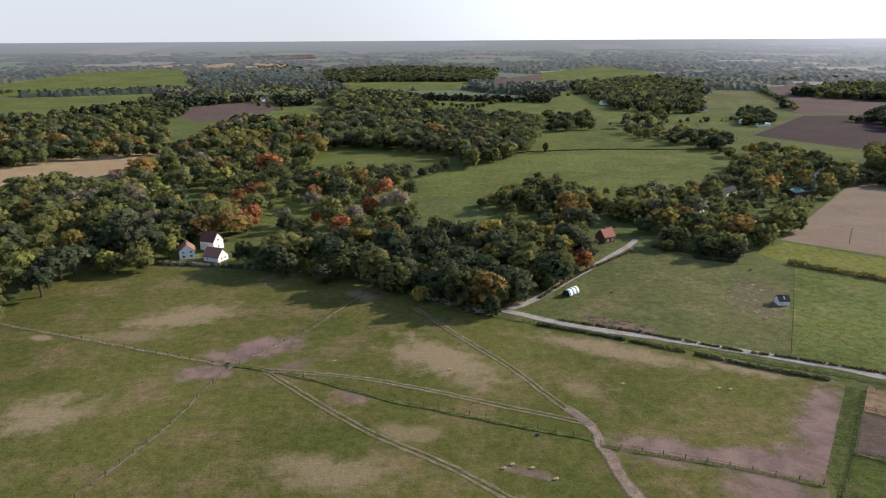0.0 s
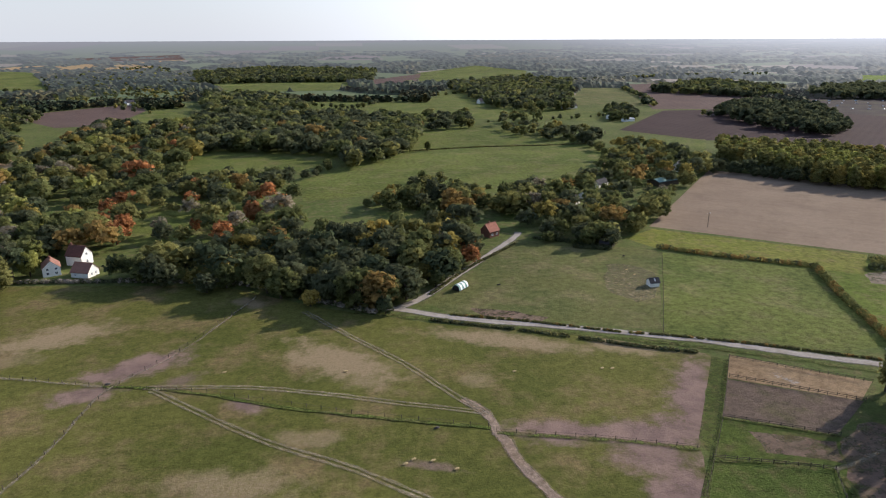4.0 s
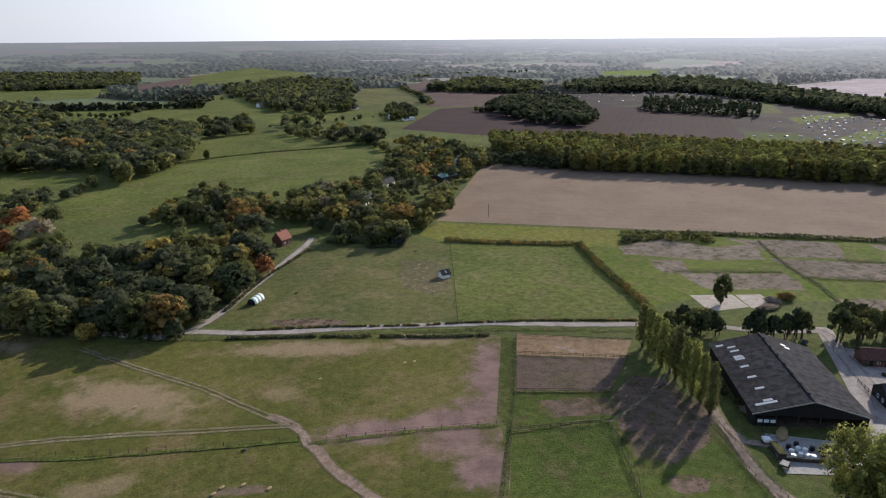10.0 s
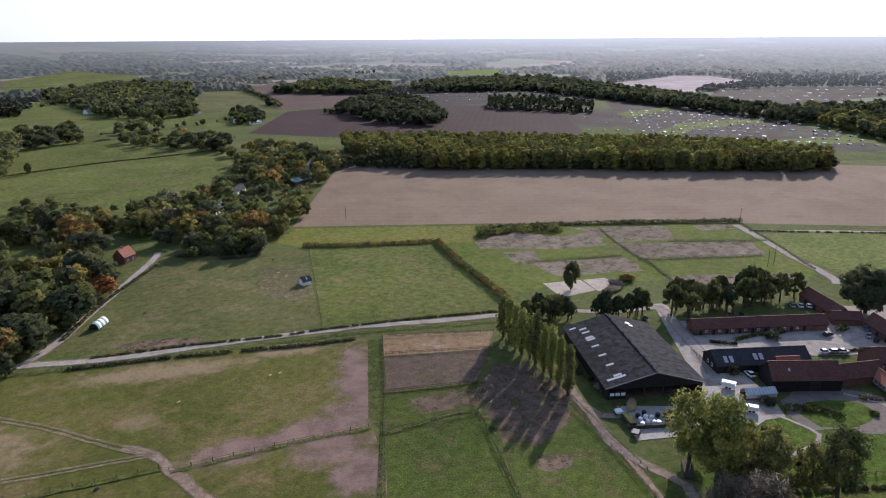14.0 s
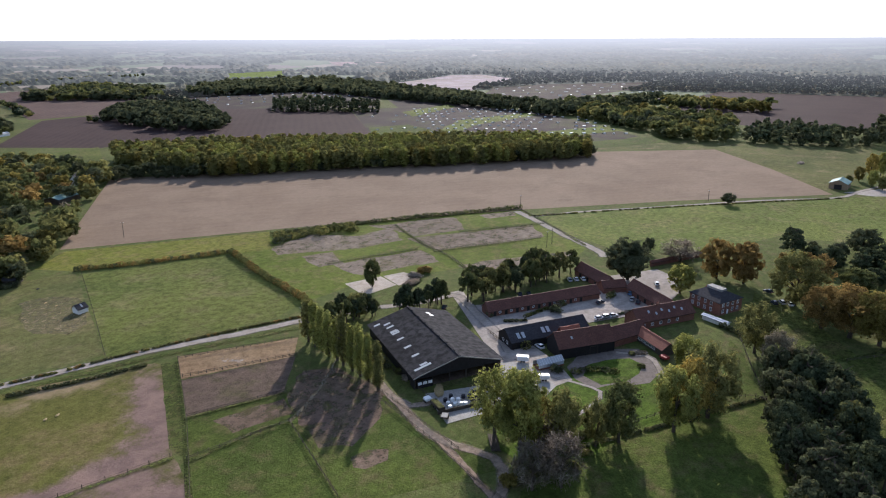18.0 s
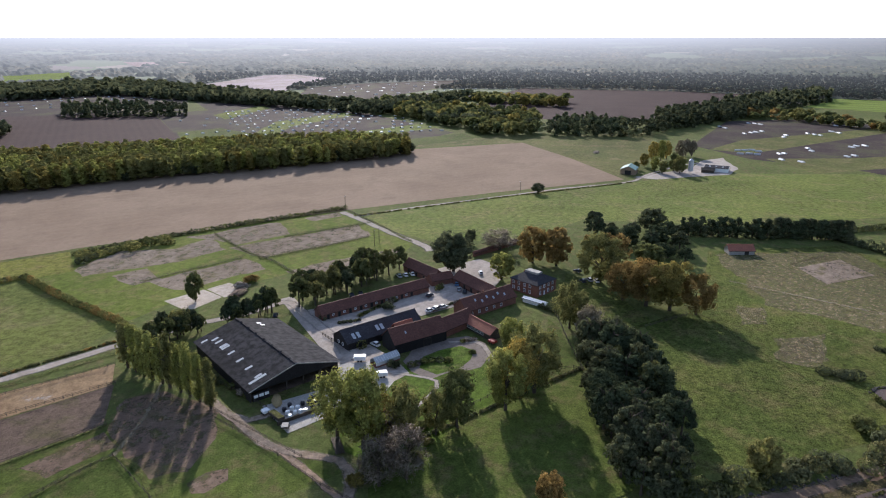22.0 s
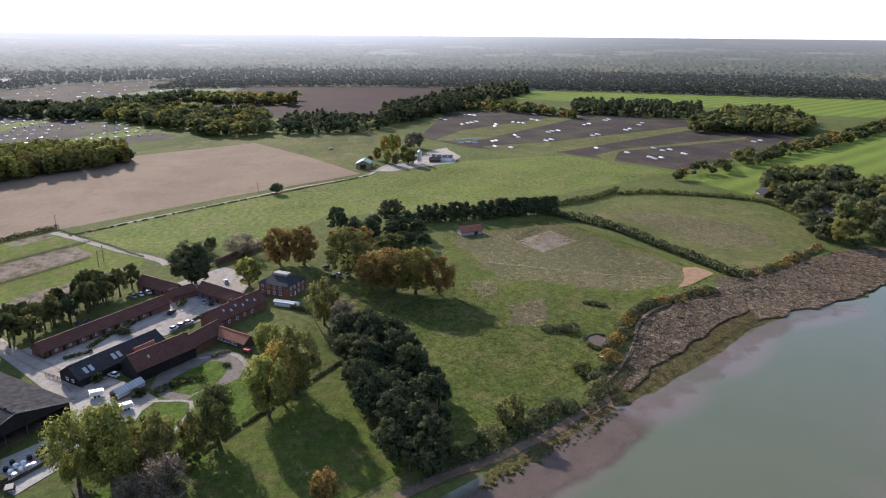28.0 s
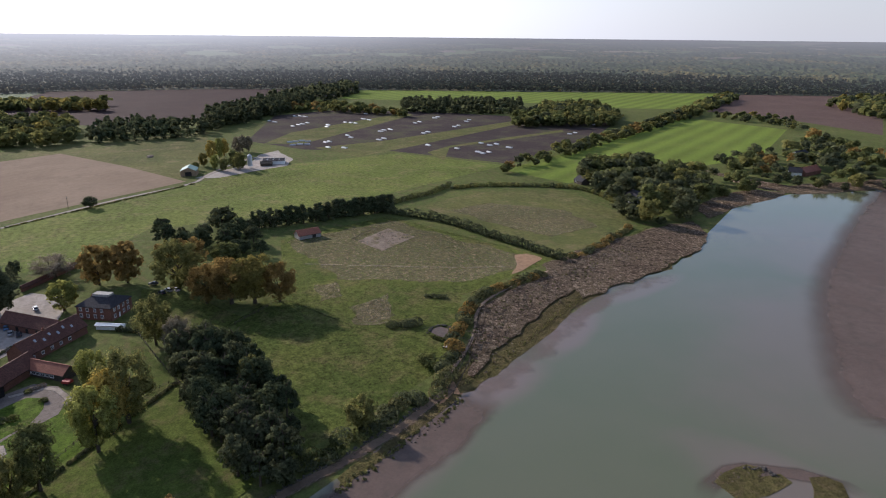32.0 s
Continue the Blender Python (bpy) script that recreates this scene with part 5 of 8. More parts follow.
def hedge(points, width, height, tones, label, gaps=0.0):
    """A clipped or rough hedge along a line, of leaf clumps."""
    step = max(1.2, min(3.0, width * 0.8))
    line = smooth_line(points, step)
    r = sum(p.length for p in line) / len(line)
    n, size = (130, 0.6) if r < 350 else (56, 0.95) if r < 700 else (22, 1.7)
    rs = RND
    n = int(n * min(2.4, max(1.0, width / 2.2)) * step / 3.0)
    out, idx, leans = [], [], []
    for p in line:
        if rs.uniform() < gaps:
            continue
        hh = height * rs.uniform(0.7, 1.25)
        if width >= 4.0:                              # wild scrub bulges and straggles
            hh *= rs.uniform(0.6, 1.35)
            p = p + Vector((rs.normal() * width * 0.22, rs.normal() * width * 0.22, 0))
        d = rs.normal(size=(n, 3))
        d /= np.linalg.norm(d, axis=1)[:, None]
        mid = np.array((p.x, p.y, height_at(p.x, p.y) + hh * 0.45)) + d * np.array((width * 0.5 + step * 0.2, width * 0.5 + step * 0.2, hh * 0.52))
        nor = d + rs.normal(size=(n, 3)) * 0.5
        nor /= np.linalg.norm(nor, axis=1)[:, None]
        u = np.cross(rs.normal(size=(n, 3)), nor)
        u /= np.linalg.norm(u, axis=1)[:, None]
        w = np.cross(nor, u)
        s = size * rs.uniform(0.6, 1.3, (n, 1))
        out.append(np.stack([mid + (u * q[0] + w * q[1]) * s for q in QUAD], 1))
        idx.append(np.full(n, rs.randint(len(tones))))
        leans.append(d * 0.8 + nor * 0.3)
    return tagged(new("hedge", quads_mesh("hedge", np.concatenate(out), [M[t] for t in tones], np.concatenate(idx), np.concatenate(leans))), label, "hedge")


# clearings round houses in the woods
CLEAR = [(-164.9, 323.4, 8), (-157.4, 320.0, 8), (-152.1, 320.4, 8), (-146.7, 320.5, 8), (-166.4, 336.6, 8), (-157.5, 338.5, 8), (-168.9, 318.9, 8), (-178.2, 282.2, 8), (-176.9, 290.4, 8), (-175.2, 298.7, 8), (-174.1, 269.7, 8), (-173.4, 309.3, 8), (-140.1, 323.5, 9), (-124.1, 325.4, 16), (-130.9, 325.1, 14), (-123.9, 324.5, 19), (-122.6, 312.8, 15), (89.4, 343.3, 13), (91.0, 335.1, 10), (-182.9, 312.1, 12), (-197.3, 340.5, 9), (-257.4, 518.1, 14), (197.7, 447.8, 8), (158.4, 400.8, 7),
         (175.0, 418.4, 7), (286.4, 496.2, 8), (246.4, 443.0, 12), (365.2, -282.3, 12), (430.8, -281.1, 12), (402.7, -488.2, 20), (462.0, -546.5, 14)]
GREENS = (("oak_green", 5), ("dark_green", 3), ("olive", 4), ("gold_olive", 0.6))
MIXED = (("oak_green", 5), ("dark_green", 4), ("olive", 5), ("rust", 1.0), ("gold_olive", 1.2), ("yellow_green", 0.8), ("silver", 0.8), ("orange", 0.22), ("pine_green", 1.2))
DARK = (("dark_green", 5), ("oak_green", 4), ("olive", 1.5))
PINES = (("pine_green", 1.0),)

# woods north of the pasture
wood("mixed autumn woodland of oak, pine and birch", ((-360, 448), (-313, 465), (-278, 488), (-212, 470), (-166, 443), (-114.0, 380.1), (-101.0, 313.0), (-135.3, 338.7), (-129.2, 300.1), (-139.9, 287.8), (-166.6, 294.8), (-171.5, 284.4), (-173.5, 266.1), (-171.8, 240.8), (-174.9, 201.2)), 8.5, 9, 15, MIXED)
wood("dense green woodland edging the pasture", ((-101.0, 313.0), (-79.1, 340.8), (-42.1, 331.6), (-13.8, 358.9), (36.5, 357.9), (71.0, 376.0), (83.6, 351.0), (73.1, 309.7), (58.2, 288.4), (34.5, 262.7), (18.9, 243.8), (3.5, 247.1), (-15.3, 263.5), (-36.0, 278.3), (-68.0, 288.2), (-91.9, 291.0)), 7.5, 9, 14, (("oak_green", 5), ("dark_green", 6), ("olive", 2.6), ("yellow", 0.8), ("gold_olive", 1.2), ("rust", 0.9), ("orange", 0.2), ("pine_green", 2)))
wood("parkland trees in autumn colour", ((-166, 443), (-120, 460), (-34, 473), (-16.2, 430.2), (-14.0, 365.0), (-43.3, 342.3), (-80.1, 345.2), (-112.1, 373.5)), 13, 9, 14, (("oak_green", 4), ("olive", 3), ("rust", 1.4), ("orange", 1.2), ("silver", 0.9), ("red", 0.5), ("yellow", 0.4), ("dark_green", 2)), gap=0.3)
wood("mixed woodland behind the tan field", ((-259, 500), (-253, 619), (-281, 927), (-159, 855), (-111, 679), (-128, 572), (-127, 524), (-82, 523), (-22, 533), (-22, 481), (-120, 460), (-188, 471)), 10, 9, 15, MIXED)
wood("woodland strip", ((-640, 819), (-603, 922), (-543, 941), (-386, 865), (-296, 729), (-273, 640), (-341, 616), (-383, 574), (-435, 546)), 10, 9, 14, (("oak_green", 5), ("dark_green", 3), ("olive", 3), ("rust", 1.5)))
wood("dense dark oak wood", ((-179, 922), (-67, 969), (89, 908), (121, 841), (97, 691), (60, 608), (22, 558), (9, 630), (-82, 678), (-122, 680)), 9.5, 12, 16, (("dark_green", 5), ("oak_green", 3), ("olive", 0.8), ("rust", 0.12)))
wood("woodland beyond the dark oak wood", ((-230, 1411), (-68, 1322), (-19, 1033), (-67, 969), (-154, 958)), 10, 10, 14, DARK)
wood("hedgerow oaks", ((135, 942), (205, 954), (184, 820), (117, 784)), 11, 9, 13, DARK, gap=0.2)
wood("hedgerow oaks", ((239, 900), (290, 898), (272, 777), (301, 704), (282, 645), (236, 686), (205, 745)), 12, 9, 13, GREENS, gap=0.25)
wood("trees by the meadow lane", ((13.6, 429.4), (66.6, 436.6), (80.1, 427.7), (115, 435), (107.2, 395.9), (71.0, 376.0), (31.0, 412.8)), 11, 8, 13, (("oak_green", 4), ("olive", 3), ("rust", 2), ("dark_green", 3)), gap=0.2)
wood("village trees", ((-776, 2096), (-598, 2600), (-346, 2091), (-234, 1334), (-246, 1046), (-353, 1210), (-483, 1352)), 14, 5.5, 8.5, GREENS, gap=0.55)
wood("woodland beyond the village", ((-378, 2176), (-160, 2378), (178, 2221), (127, 1763), (-121, 1784), (-291, 1752)), 11, 10, 14, DARK)
wood("woodland", ((283, 1546), (508, 1832), (605, 1605), (384, 1010), (322, 971), (271, 1062)), 12, 10, 14, DARK)
wood("trees and gardens of a hamlet", ((108.2, 353.3), (151, 437), (215, 504), (289, 645), (330, 636), (322, 515), (265, 447), (182.8, 343.0), (150.1, 311.1), (122.5, 324.0)), 9, 8, 13, (("oak_green", 4), ("dark_green", 3), ("olive", 5), ("gold_olive", 1.5), ("rust", 0.6), ("silver", 0.4)), gap=0.12)
wood("young trees by the lane", ((126.3, 380.3), (159.7, 379.7), (184.8, 368.6), (163.1, 326.6), (131.8, 316.5), (113.3, 331.4)), 7, 6, 10, (("oak_green", 4), ("olive", 4), ("dark_green", 2)))
wood("dark trees along the meadow", ((-527, 1045), (-500, 1109), (-473, 1183), (-397, 1055), (-360, 883), (-445, 914)), 10, 8, 12, DARK, gap=0.15)
wood("trees round the white farms", ((407, 943), (458, 1005), (468, 988), (437, 890), (406, 833), (374, 847)), 9, 8, 12, DARK, gap=0.2)
tree_line("round hedgerow oaks between meadows", ((-925, 1431), (-830, 1473), (-721, 1500), (-628, 1578)), 22, 8, 13, DARK)
tree_line("hedgerow trees", ((-616, 967), (-562, 1017), (-512, 1055)), 14, 5, 9)
tree_line("hedgerow trees", ((-566, 1236), (-544, 1308), (-576, 1543)), 16, 7, 11)
tree_line("hedgerow trees between meadows", ((187, 852), (247, 873), (347, 887), (392, 904)), 13, 3, 8)
tree_line("hedgerow trees between meadows", ((-42, 1203), (43, 1096), (118, 1216), (301, 1388)), 13, 4, 10)
tree_line("thick hedgerow down a field edge", ((652, 1406), (594, 1208), (536, 1032)), 10, 6, 10)
tree_line("trees round the ploughland", ((549, 1634), (758, 1682), (950, 1730), (1236, 1753)), 14, 8, 13, DARK)
tree_line("trees behind the ploughland", ((766, 1410), (887, 1456), (999, 1410)), 12, 8, 12)
tree_line("trees beside the dark ploughland", ((539, 891), (546, 872), (605, 921)), 10, 8, 12, DARK)
tree_line("dark hedgerow trees", ((-166, 1234), (-91, 1330), (-24, 1273)), 13, 6, 11)
tree_line("trees along a stream", ((-19, 520), (3, 574), (29, 601)), 11, 6, 11)
tree_line("field-edge trees", ((214, 777), (254, 721), (272, 672), (264, 612)), 12, 6, 11)
tree_line("garden trees at the lane", ((102.0, 386.0), (126.0, 417.5), (149, 433)), 9, 7, 12, (("silver", 1), ("oak_green", 2), ("olive", 2)))
wood("autumn trees beside the meadow", ((28.0, 435.9), (42, 461), (72, 487), (114, 457), (107.0, 408.1), (88.6, 399.4), (61.8, 414.7), (34.0, 395.3)), 8.5, 7, 12, (("gold_olive", 2), ("rust", 1.5), ("oak_green", 3), ("dark_green", 3), ("olive", 2)), gap=0.12)
wood("garden trees by the lane", ((106.1, 391.8), (128, 454), (151, 449), (136.2, 395.1), (118.5, 381.7)), 8, 9, 14, (("silver", 2), ("dark_green", 2), ("oak_green", 2), ("olive", 2)))
wood("golden shrubs at the wood's edge", ((45.2, 283.4), (60.2, 309.7), (73.3, 329.7), (73.1, 321.2), (60.0, 298.9), (47.2, 277.9)), 4.5, 6, 9, (("yellow", 3), ("gold_olive", 2), ("orange", 1)), single=0)
hedge(((82, 652), (155, 664), (223, 661), (275, 664)), 1.0, 1.0, ["weed", "olive"], "low ditch hedge across the meadow")
# plantation belt and the copses behind it
wood("belt of tall poplars with yellowing tops", ((336, 530), (379, 598), (450, 536), (517, 453), (589, 364), (639, 284), (641, 217), (596, 199), (525, 266), (425, 373), (360, 432)), 6.0, 15.5, 17, (("olive", 5), ("yellow_green", 3), ("gold_olive", 1.5)), (("poplar", 1.0),), wide=1.2, even=True)
wood("dark front of the plantation", ((308, 489), (608, 202), (635, 212), (326, 515)), 7, 7, 10, (("dark_green", 1),), (("oak", 1.0),))
wood("dark round copse in ploughland", ((564, 914), (696, 1018), (705, 857), (617, 702), (551, 655), (521, 715), (537, 823)), 10, 12, 15, (("dark_green", 1),))
wood("dark conifer strip", ((837, 845), (893, 778), (885, 654), (826, 611), (752, 760)), 9, 11, 14, (("dark_green", 2), ("pine_green", 1)), (("conifer", 1.0),))
wood("woodland belt", ((706, 1375), (921, 1514), (943, 1277), (812, 1103), (665, 1297)), 12, 12, 15, DARK)
wood("woodland belt", ((860, 1119), (1114, 1307), (1358, 1179), (1106, 611), (978, 381), (1102, 349), (922, 341), (908, 371), (996, 617), (1090, 978)), 11, 12, 16, (("dark_green", 1),))
wood("oak wood at the forest edge", ((924, 349), (820, 226), (767, 181), (752, 148), (762, 101), (902, 119), (935, 130), (970, 189), (1023, 279), (1025, 335), (977, 368)), 10, 11, 15, (("oak_green", 3), ("olive", 3), ("dark_green", 1.5), ("gold_olive", 1)))
wood("dark pines at the forest edge", ((762, 98), (769, 52), (783, -6), (827, -34), (896, -30), (880, 1), (912, 61), (872, 101)), 9, 13, 17, (("dark_green", 2), ("pine_green", 2)), (("pine", 1.0), ("conifer", 1.0)))
wood("woodland strip behind the oak wood", ((1028, 408), (1100, 384), (1212, 348), (1244, 289), (1172, 273), (1133, 326), (1033, 361), (978, 372)), 10, 10, 14, (("dark_green", 3), ("oak_green", 1)))
wood("round oaks in ploughland", ((1151, 273), (1113, 190), (1092, 104), (1188, 110), (1232, 210), (1234, 287)), 11, 10, 14, (("olive", 3), ("gold_olive", 1), ("oak_green", 2)))
wood("conifer belt", ((959, -25), (1200, -204), (1058, -182), (842, -35)), 9, 13, 17, (("dark_green", 1),), (("conifer", 1.0),))
for spot in (
    ("oak", "olive", 586.8, -7.2, 8, 1.0),
    ("oak", "gold_olive", 603.0, -14.0, 13, 0.8),
    ("oak", "yellow", 633.3, -22.1, 20, 0.62),
    ("oak", "yellow_green", 639.1, -28.8, 21, 0.55),
    ("oak", "yellow", 645.0, -34.0, 19, 0.6),
    ("oak", "yellow_green", 584.5, -22.6, 14, 0.7),
    ("oak", "olive", 574.1, -29.1, 12, 0.8),
    ("oak", "oak_green", 589.9, -37.9, 17, 0.85),
    ("oak", "olive", 579.5, -42.3, 16, 0.9),
    ("oak", "silver", 656.6, -46.3, 19, 0.7),
    ("oak", "silver", 670.4, -52.3, 18, 0.75),
    ("oak", "silver", 670.0, -57.5, 17, 0.7),
    ("shrub", "rust", 568.5, -3.6, 4, 1.2),
):
    tree(*spot, where="in a copse beside the farm silo")
wood("conifer shelter belt", ((1071, -339), (984, -518), (889, -464), (966, -306)), 8, 12, 15, (("dark_green", 1),), (("conifer", 1.0),))
wood("round oak copse", ((863, -442), (972, -563), (952, -636), (778, -559), (729, -521), (760, -391)), 9, 11, 14, (("olive", 2), ("oak_green", 2), ("dark_green", 1)))
wood("trees along a field edge", ((1118, -161), (1060, -228), (949, -305), (905, -291), (991, -213), (1009, -146)), 10, 8, 12, (("rust", 1), ("oak_green", 2), ("olive", 2)))
wood("conifer belt", ((998, -39), (1263, -188), (1459, -338), (1327, -330), (1012, -134), (861, -39)), 9, 12, 16, (("dark_green", 1),), (("conifer", 1.0),))
wood("hedgerow trees", ((502, -249), (589, -360), (802, -674), (862, -766), (817, -738), (580, -388), (482, -247)), 7, 6, 10, (("oak_green", 2), ("olive", 2), ("rust", 0.5), ("dark_green", 2)), gap=0.2)
wood("trees on the river bank", ((454, -299), (503, -368), (455, -380), (425, -390), (362, -346), (314.5, -286.3), (311.0, -254.5), (361.1, -265.1)), 9, 8, 15, (("dark_green", 3), ("oak_green", 2), ("olive", 1)))
wood("trees round riverside houses", ((406, -374), (484, -480), (516, -554), (489, -555), (550, -653), (461, -648), (358, -600), (319, -539), (360, -445), (387, -434), (350, -354)), 11, 8, 13, (("dark_green", 3), ("oak_green", 2), ("olive", 1), ("rust", 0.7)), gap=0.2)
wood("field trees", ((802, -663), (1062, -1006), (1001, -978), (752, -652)), 11, 9, 12, GREENS)
wood("woodland", ((885, -1057), (909, -1239), (818, -1308), (618, -1000), (674, -929)), 12, 11, 14, GREENS)
wood("field hedge trees", ((799, -743), (726, -809), (619, -732), (593, -693), (678, -738), (768, -715)), 10, 6, 9, GREENS)
# pine clumps by the house
wood("dense dark pine clump", ((223.9, 7.1), (226.5, -10.5), (193.0, -22.2), (161.2, -25.7), (147.2, -25.4), (138.4, -14.4), (143.9, -7.6), (173.0, -1.9), (208.7, 7.6)), 5.2, 12, 17, (("pine_green", 3), ("dark_green", 1), ("olive", 0.25)), (("pine", 1.0), ("oak", 0.45)), wide=0.76, where="in a dark pine clump")
wood("pine belt behind the house", ((382.6, 24.6), (392.0, -2.2), (392.1, -32.8), (325.7, -40.4), (315.8, -35.3), (354.9, -12.1), (352.0, 19.1)), 9, 9, 14, (("pine_green", 3), ("dark_green", 2), ("rust", 0.8)), (("pine", 2), ("oak", 1)), single=420)


# ---- the far country: wooded hills and fields with painted haze, out to the skyline ----
def far_country():
    seg, az0, az1 = 900, -75.0, 135.0
    radii = [1290.0]
    while radii[-1] < 4890:
        radii.append(radii[-1] * 1.013)
    rs = np.random.RandomState(3)
    boxes = [(min(p[0] for p in f), max(p[0] for p in f), min(p[1] for p in f), max(p[1] for p in f), f) for f in FAR_FIELDS]
    vs, cover = [], []
    for r in radii:
        for k in range(seg + 1):
            az = az0 + (az1 - az0) * k / seg
            a = radians(az)
            x, y = r * math.cos(a), r * math.sin(a)
            n = noise.noise(Vector((x / 330, y / 330, 0.3))) + 0.5 * noise.noise(Vector((x / 120, y / 120, 5.0)))
            if az > 36 and r < 1480:
                n = -9.0
            start = 1500 if 10 < az < 45 else 1440 if az > -8 else 1310
            lines = abs(noise.noise(Vector((x / 420, y / 420, 3.3)))) < 0.045 or abs(noise.noise(Vector((x / 300, y / 300, 7.7)))) < 0.04
            if az < 36:
                wooded = r > start
                if r > 2900 and n > 0.22:
                    wooded = False
                if az < -62:
                    wooded = n > -0.1
            else:
                wooded = n > (-0.14 if r < 2600 else -0.06) or lines
                if r > 3000:
                    thin = min(max((az - 60) / 40, 0), 1) * min((r - 3000) / 800, 1)
                    wooded = n > 0.35 * thin or (lines and r < 4400)
            if az > 70 and r > 3750:                         # flat coastal marsh, then the sea
                wooded = False
            if r < 2400 and any(b[0] < x < b[1] and b[2] < y < b[3] and inside((x, y), b[4]) for b in boxes):
                wooded = None
            if wooded is None:
                h, c = -1.5, 0
            elif wooded:
                stand = noise.noise(Vector((x / 210, y / 210, 9.0))) + rs.uniform(-0.35, 0.35)
                h, c = (rs.uniform(2.0, 12.0) + 2.5 * noise.noise(Vector((x / 90, y / 90, 4.0)))) * (0.15 if r < 2050 and az < 36 else 1.0 - height_at(x, y) / 105.0), 1 if stand < 0.0 else 2 if stand < 0.42 else 6
            else:
                h = 0.5
                t = noise.cell(Vector((x / 260, y / 420, 2.0)))
                c = 3 if t < 0.5 else 4 if t < 0.75 else 5
            vs.append((x, y, height_at(x, y) + h))
            cover.append(c)
    fs, idx = [], []
    w = seg + 1
    for j in range(len(radii) - 1):
        for k in range(seg):
            q = (j * w + k, (j + 1) * w + k, (j + 1) * w + k + 1, j * w + k + 1)
            fs.append(q)
            trees = [cover[i] for i in q if cover[i] in (1, 2, 6)]
            idx.append(trees[0] if trees else max(cover[i] for i in q))
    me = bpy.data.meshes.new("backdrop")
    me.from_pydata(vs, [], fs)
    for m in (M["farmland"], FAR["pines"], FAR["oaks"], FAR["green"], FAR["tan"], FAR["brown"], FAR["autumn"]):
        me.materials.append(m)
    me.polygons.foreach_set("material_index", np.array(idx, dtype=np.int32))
    me.polygons.foreach_set("use_smooth", np.zeros(len(fs), dtype=bool))
    me.update()
    return tagged(new("backdrop", me), "hazy wooded hills and fields at the skyline", "distance", kind="structure")


far_country()


def far_trees():
    """Real trees on the near part of the distance: forest ahead, scattered woods and hedgerows elsewhere."""
    rnd = random.Random(11)
    boxes = [(min(p[0] for p in f), max(p[0] for p in f), min(p[1] for p in f), max(p[1] for p in f), f) for f in FAR_FIELDS]
    forest, scattered = [], []
    r = 1180.0
    while r < 2250:
        az = -72.0
        while az < 130:
            x, y = r * math.cos(radians(az)) + rnd.uniform(-6, 6), r * math.sin(radians(az)) + rnd.uniform(-6, 6)
            az += math.degrees((9.0 if r < 1650 and az < 36 else 13.0) / r)
            n = noise.noise(Vector((x / 330, y / 330, 0.3))) + 0.5 * noise.noise(Vector((x / 120, y / 120, 5.0)))
            deep = az < 36 and r > (1480 if az > 10 else 1420 if az > -8 else 1290)
            lines = abs(noise.noise(Vector((x / 420, y / 420, 3.3)))) < 0.035 or abs(noise.noise(Vector((x / 300, y / 300, 7.7)))) < 0.03
            if deep and rnd.random() < (r - 1900) / 350:
                continue
            if not deep and not (az > 30 and r < 1500 and (n > 0.0 or lines)):
                continue
            if az < -40 and not deep:
                continue
            if any(b[0] < x < b[1] and b[2] < y < b[3] and inside((x, y), b[4]) for b in boxes):
                continue
            tone = rnd.choices(("dark_green", "pine_green", "oak_green", "olive", "rust"), (1, 1, 2, 4, 2) if deep and az > -12 and r < (1500 if az > 10 else 1480) + 45 else (4, 5, 2, 0.5, 0.1) if deep else (5, 1, 4, 2, 0.3))[0]
            (forest if deep else scattered).append(("conifer" if tone in ("pine_green",) and deep else "oak", tone, x, y, rnd.uniform(6.5, 10) if deep else rnd.uniform(8, 13), 1.3, deep))
        r += 11.0 if r < 1650 else 17.0
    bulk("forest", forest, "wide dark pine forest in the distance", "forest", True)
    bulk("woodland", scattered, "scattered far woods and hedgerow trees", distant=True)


far_trees()

# single trees round the farm
for spot in ((151.1, 113.3, 16.5, 0.49, "olive"), (153.8, 119.0, 16.4, 0.48, "yellow_green"), (155.4, 123.8, 18.5, 0.46, "yellow_green"), (157.1, 128.4, 16.7, 0.52, "yellow_green"), (158.5, 133.5, 19.6, 0.47, "olive"),
             (160.4, 137.8, 16.5, 0.51, "yellow_green"), (161.3, 142.2, 17.4, 0.52, "yellow_green"), (163.2, 147.1, 17.0, 0.51, "yellow_green"), (164.9, 151.8, 17.3, 0.54, "yellow_green"), (166.6, 156.7, 16.5, 0.58, "olive")):
    x, y, h, w, tone = spot
    tree("poplar", tone, x, y, h, w * 1.75, "poplars beside the paddock", "in a row beside the paddock")
tree("oak", "yellow_green", 144.5, 60.4, 27.5, 0.77, where="beside the farm track")
tree("oak", "yellow_green", 148.5, 70.1, 22.4, 0.78, where="beside the farm track")
tree("oak", "olive", 149.4, 50.2, 21.9, 0.69, where="beside the farm track")
tree("oak", "oak_green", 162.0, 38.5, 20.7, 0.81, where="beside the garden fence")
tree("oak", "yellow_green", 175.1, 26.7, 23.2, 0.77, where="beside the garden fence")
tree("oak", "yellow", 183.3, 23.8, 21.9, 0.77, where="beside the garden fence")
tree("oak", "olive", 187.8, 19.8, 26.0, 0.76, where="in the garden")
tree("oak", "yellow_green", 212.1, 31.5, 16.5, 0.81, where="in the garden")
tree("oak", "olive", 241.1, 14.0, 20.6, 0.86, where="beside the house drive")
tree("oak", "silver", 227.2, 5.7, 17.0, 0.85, where="beside the house drive")
tree("bare", "brown_twig", 135.4, 44.7, 17.4, 0.92, where="with bare branches beside the track")
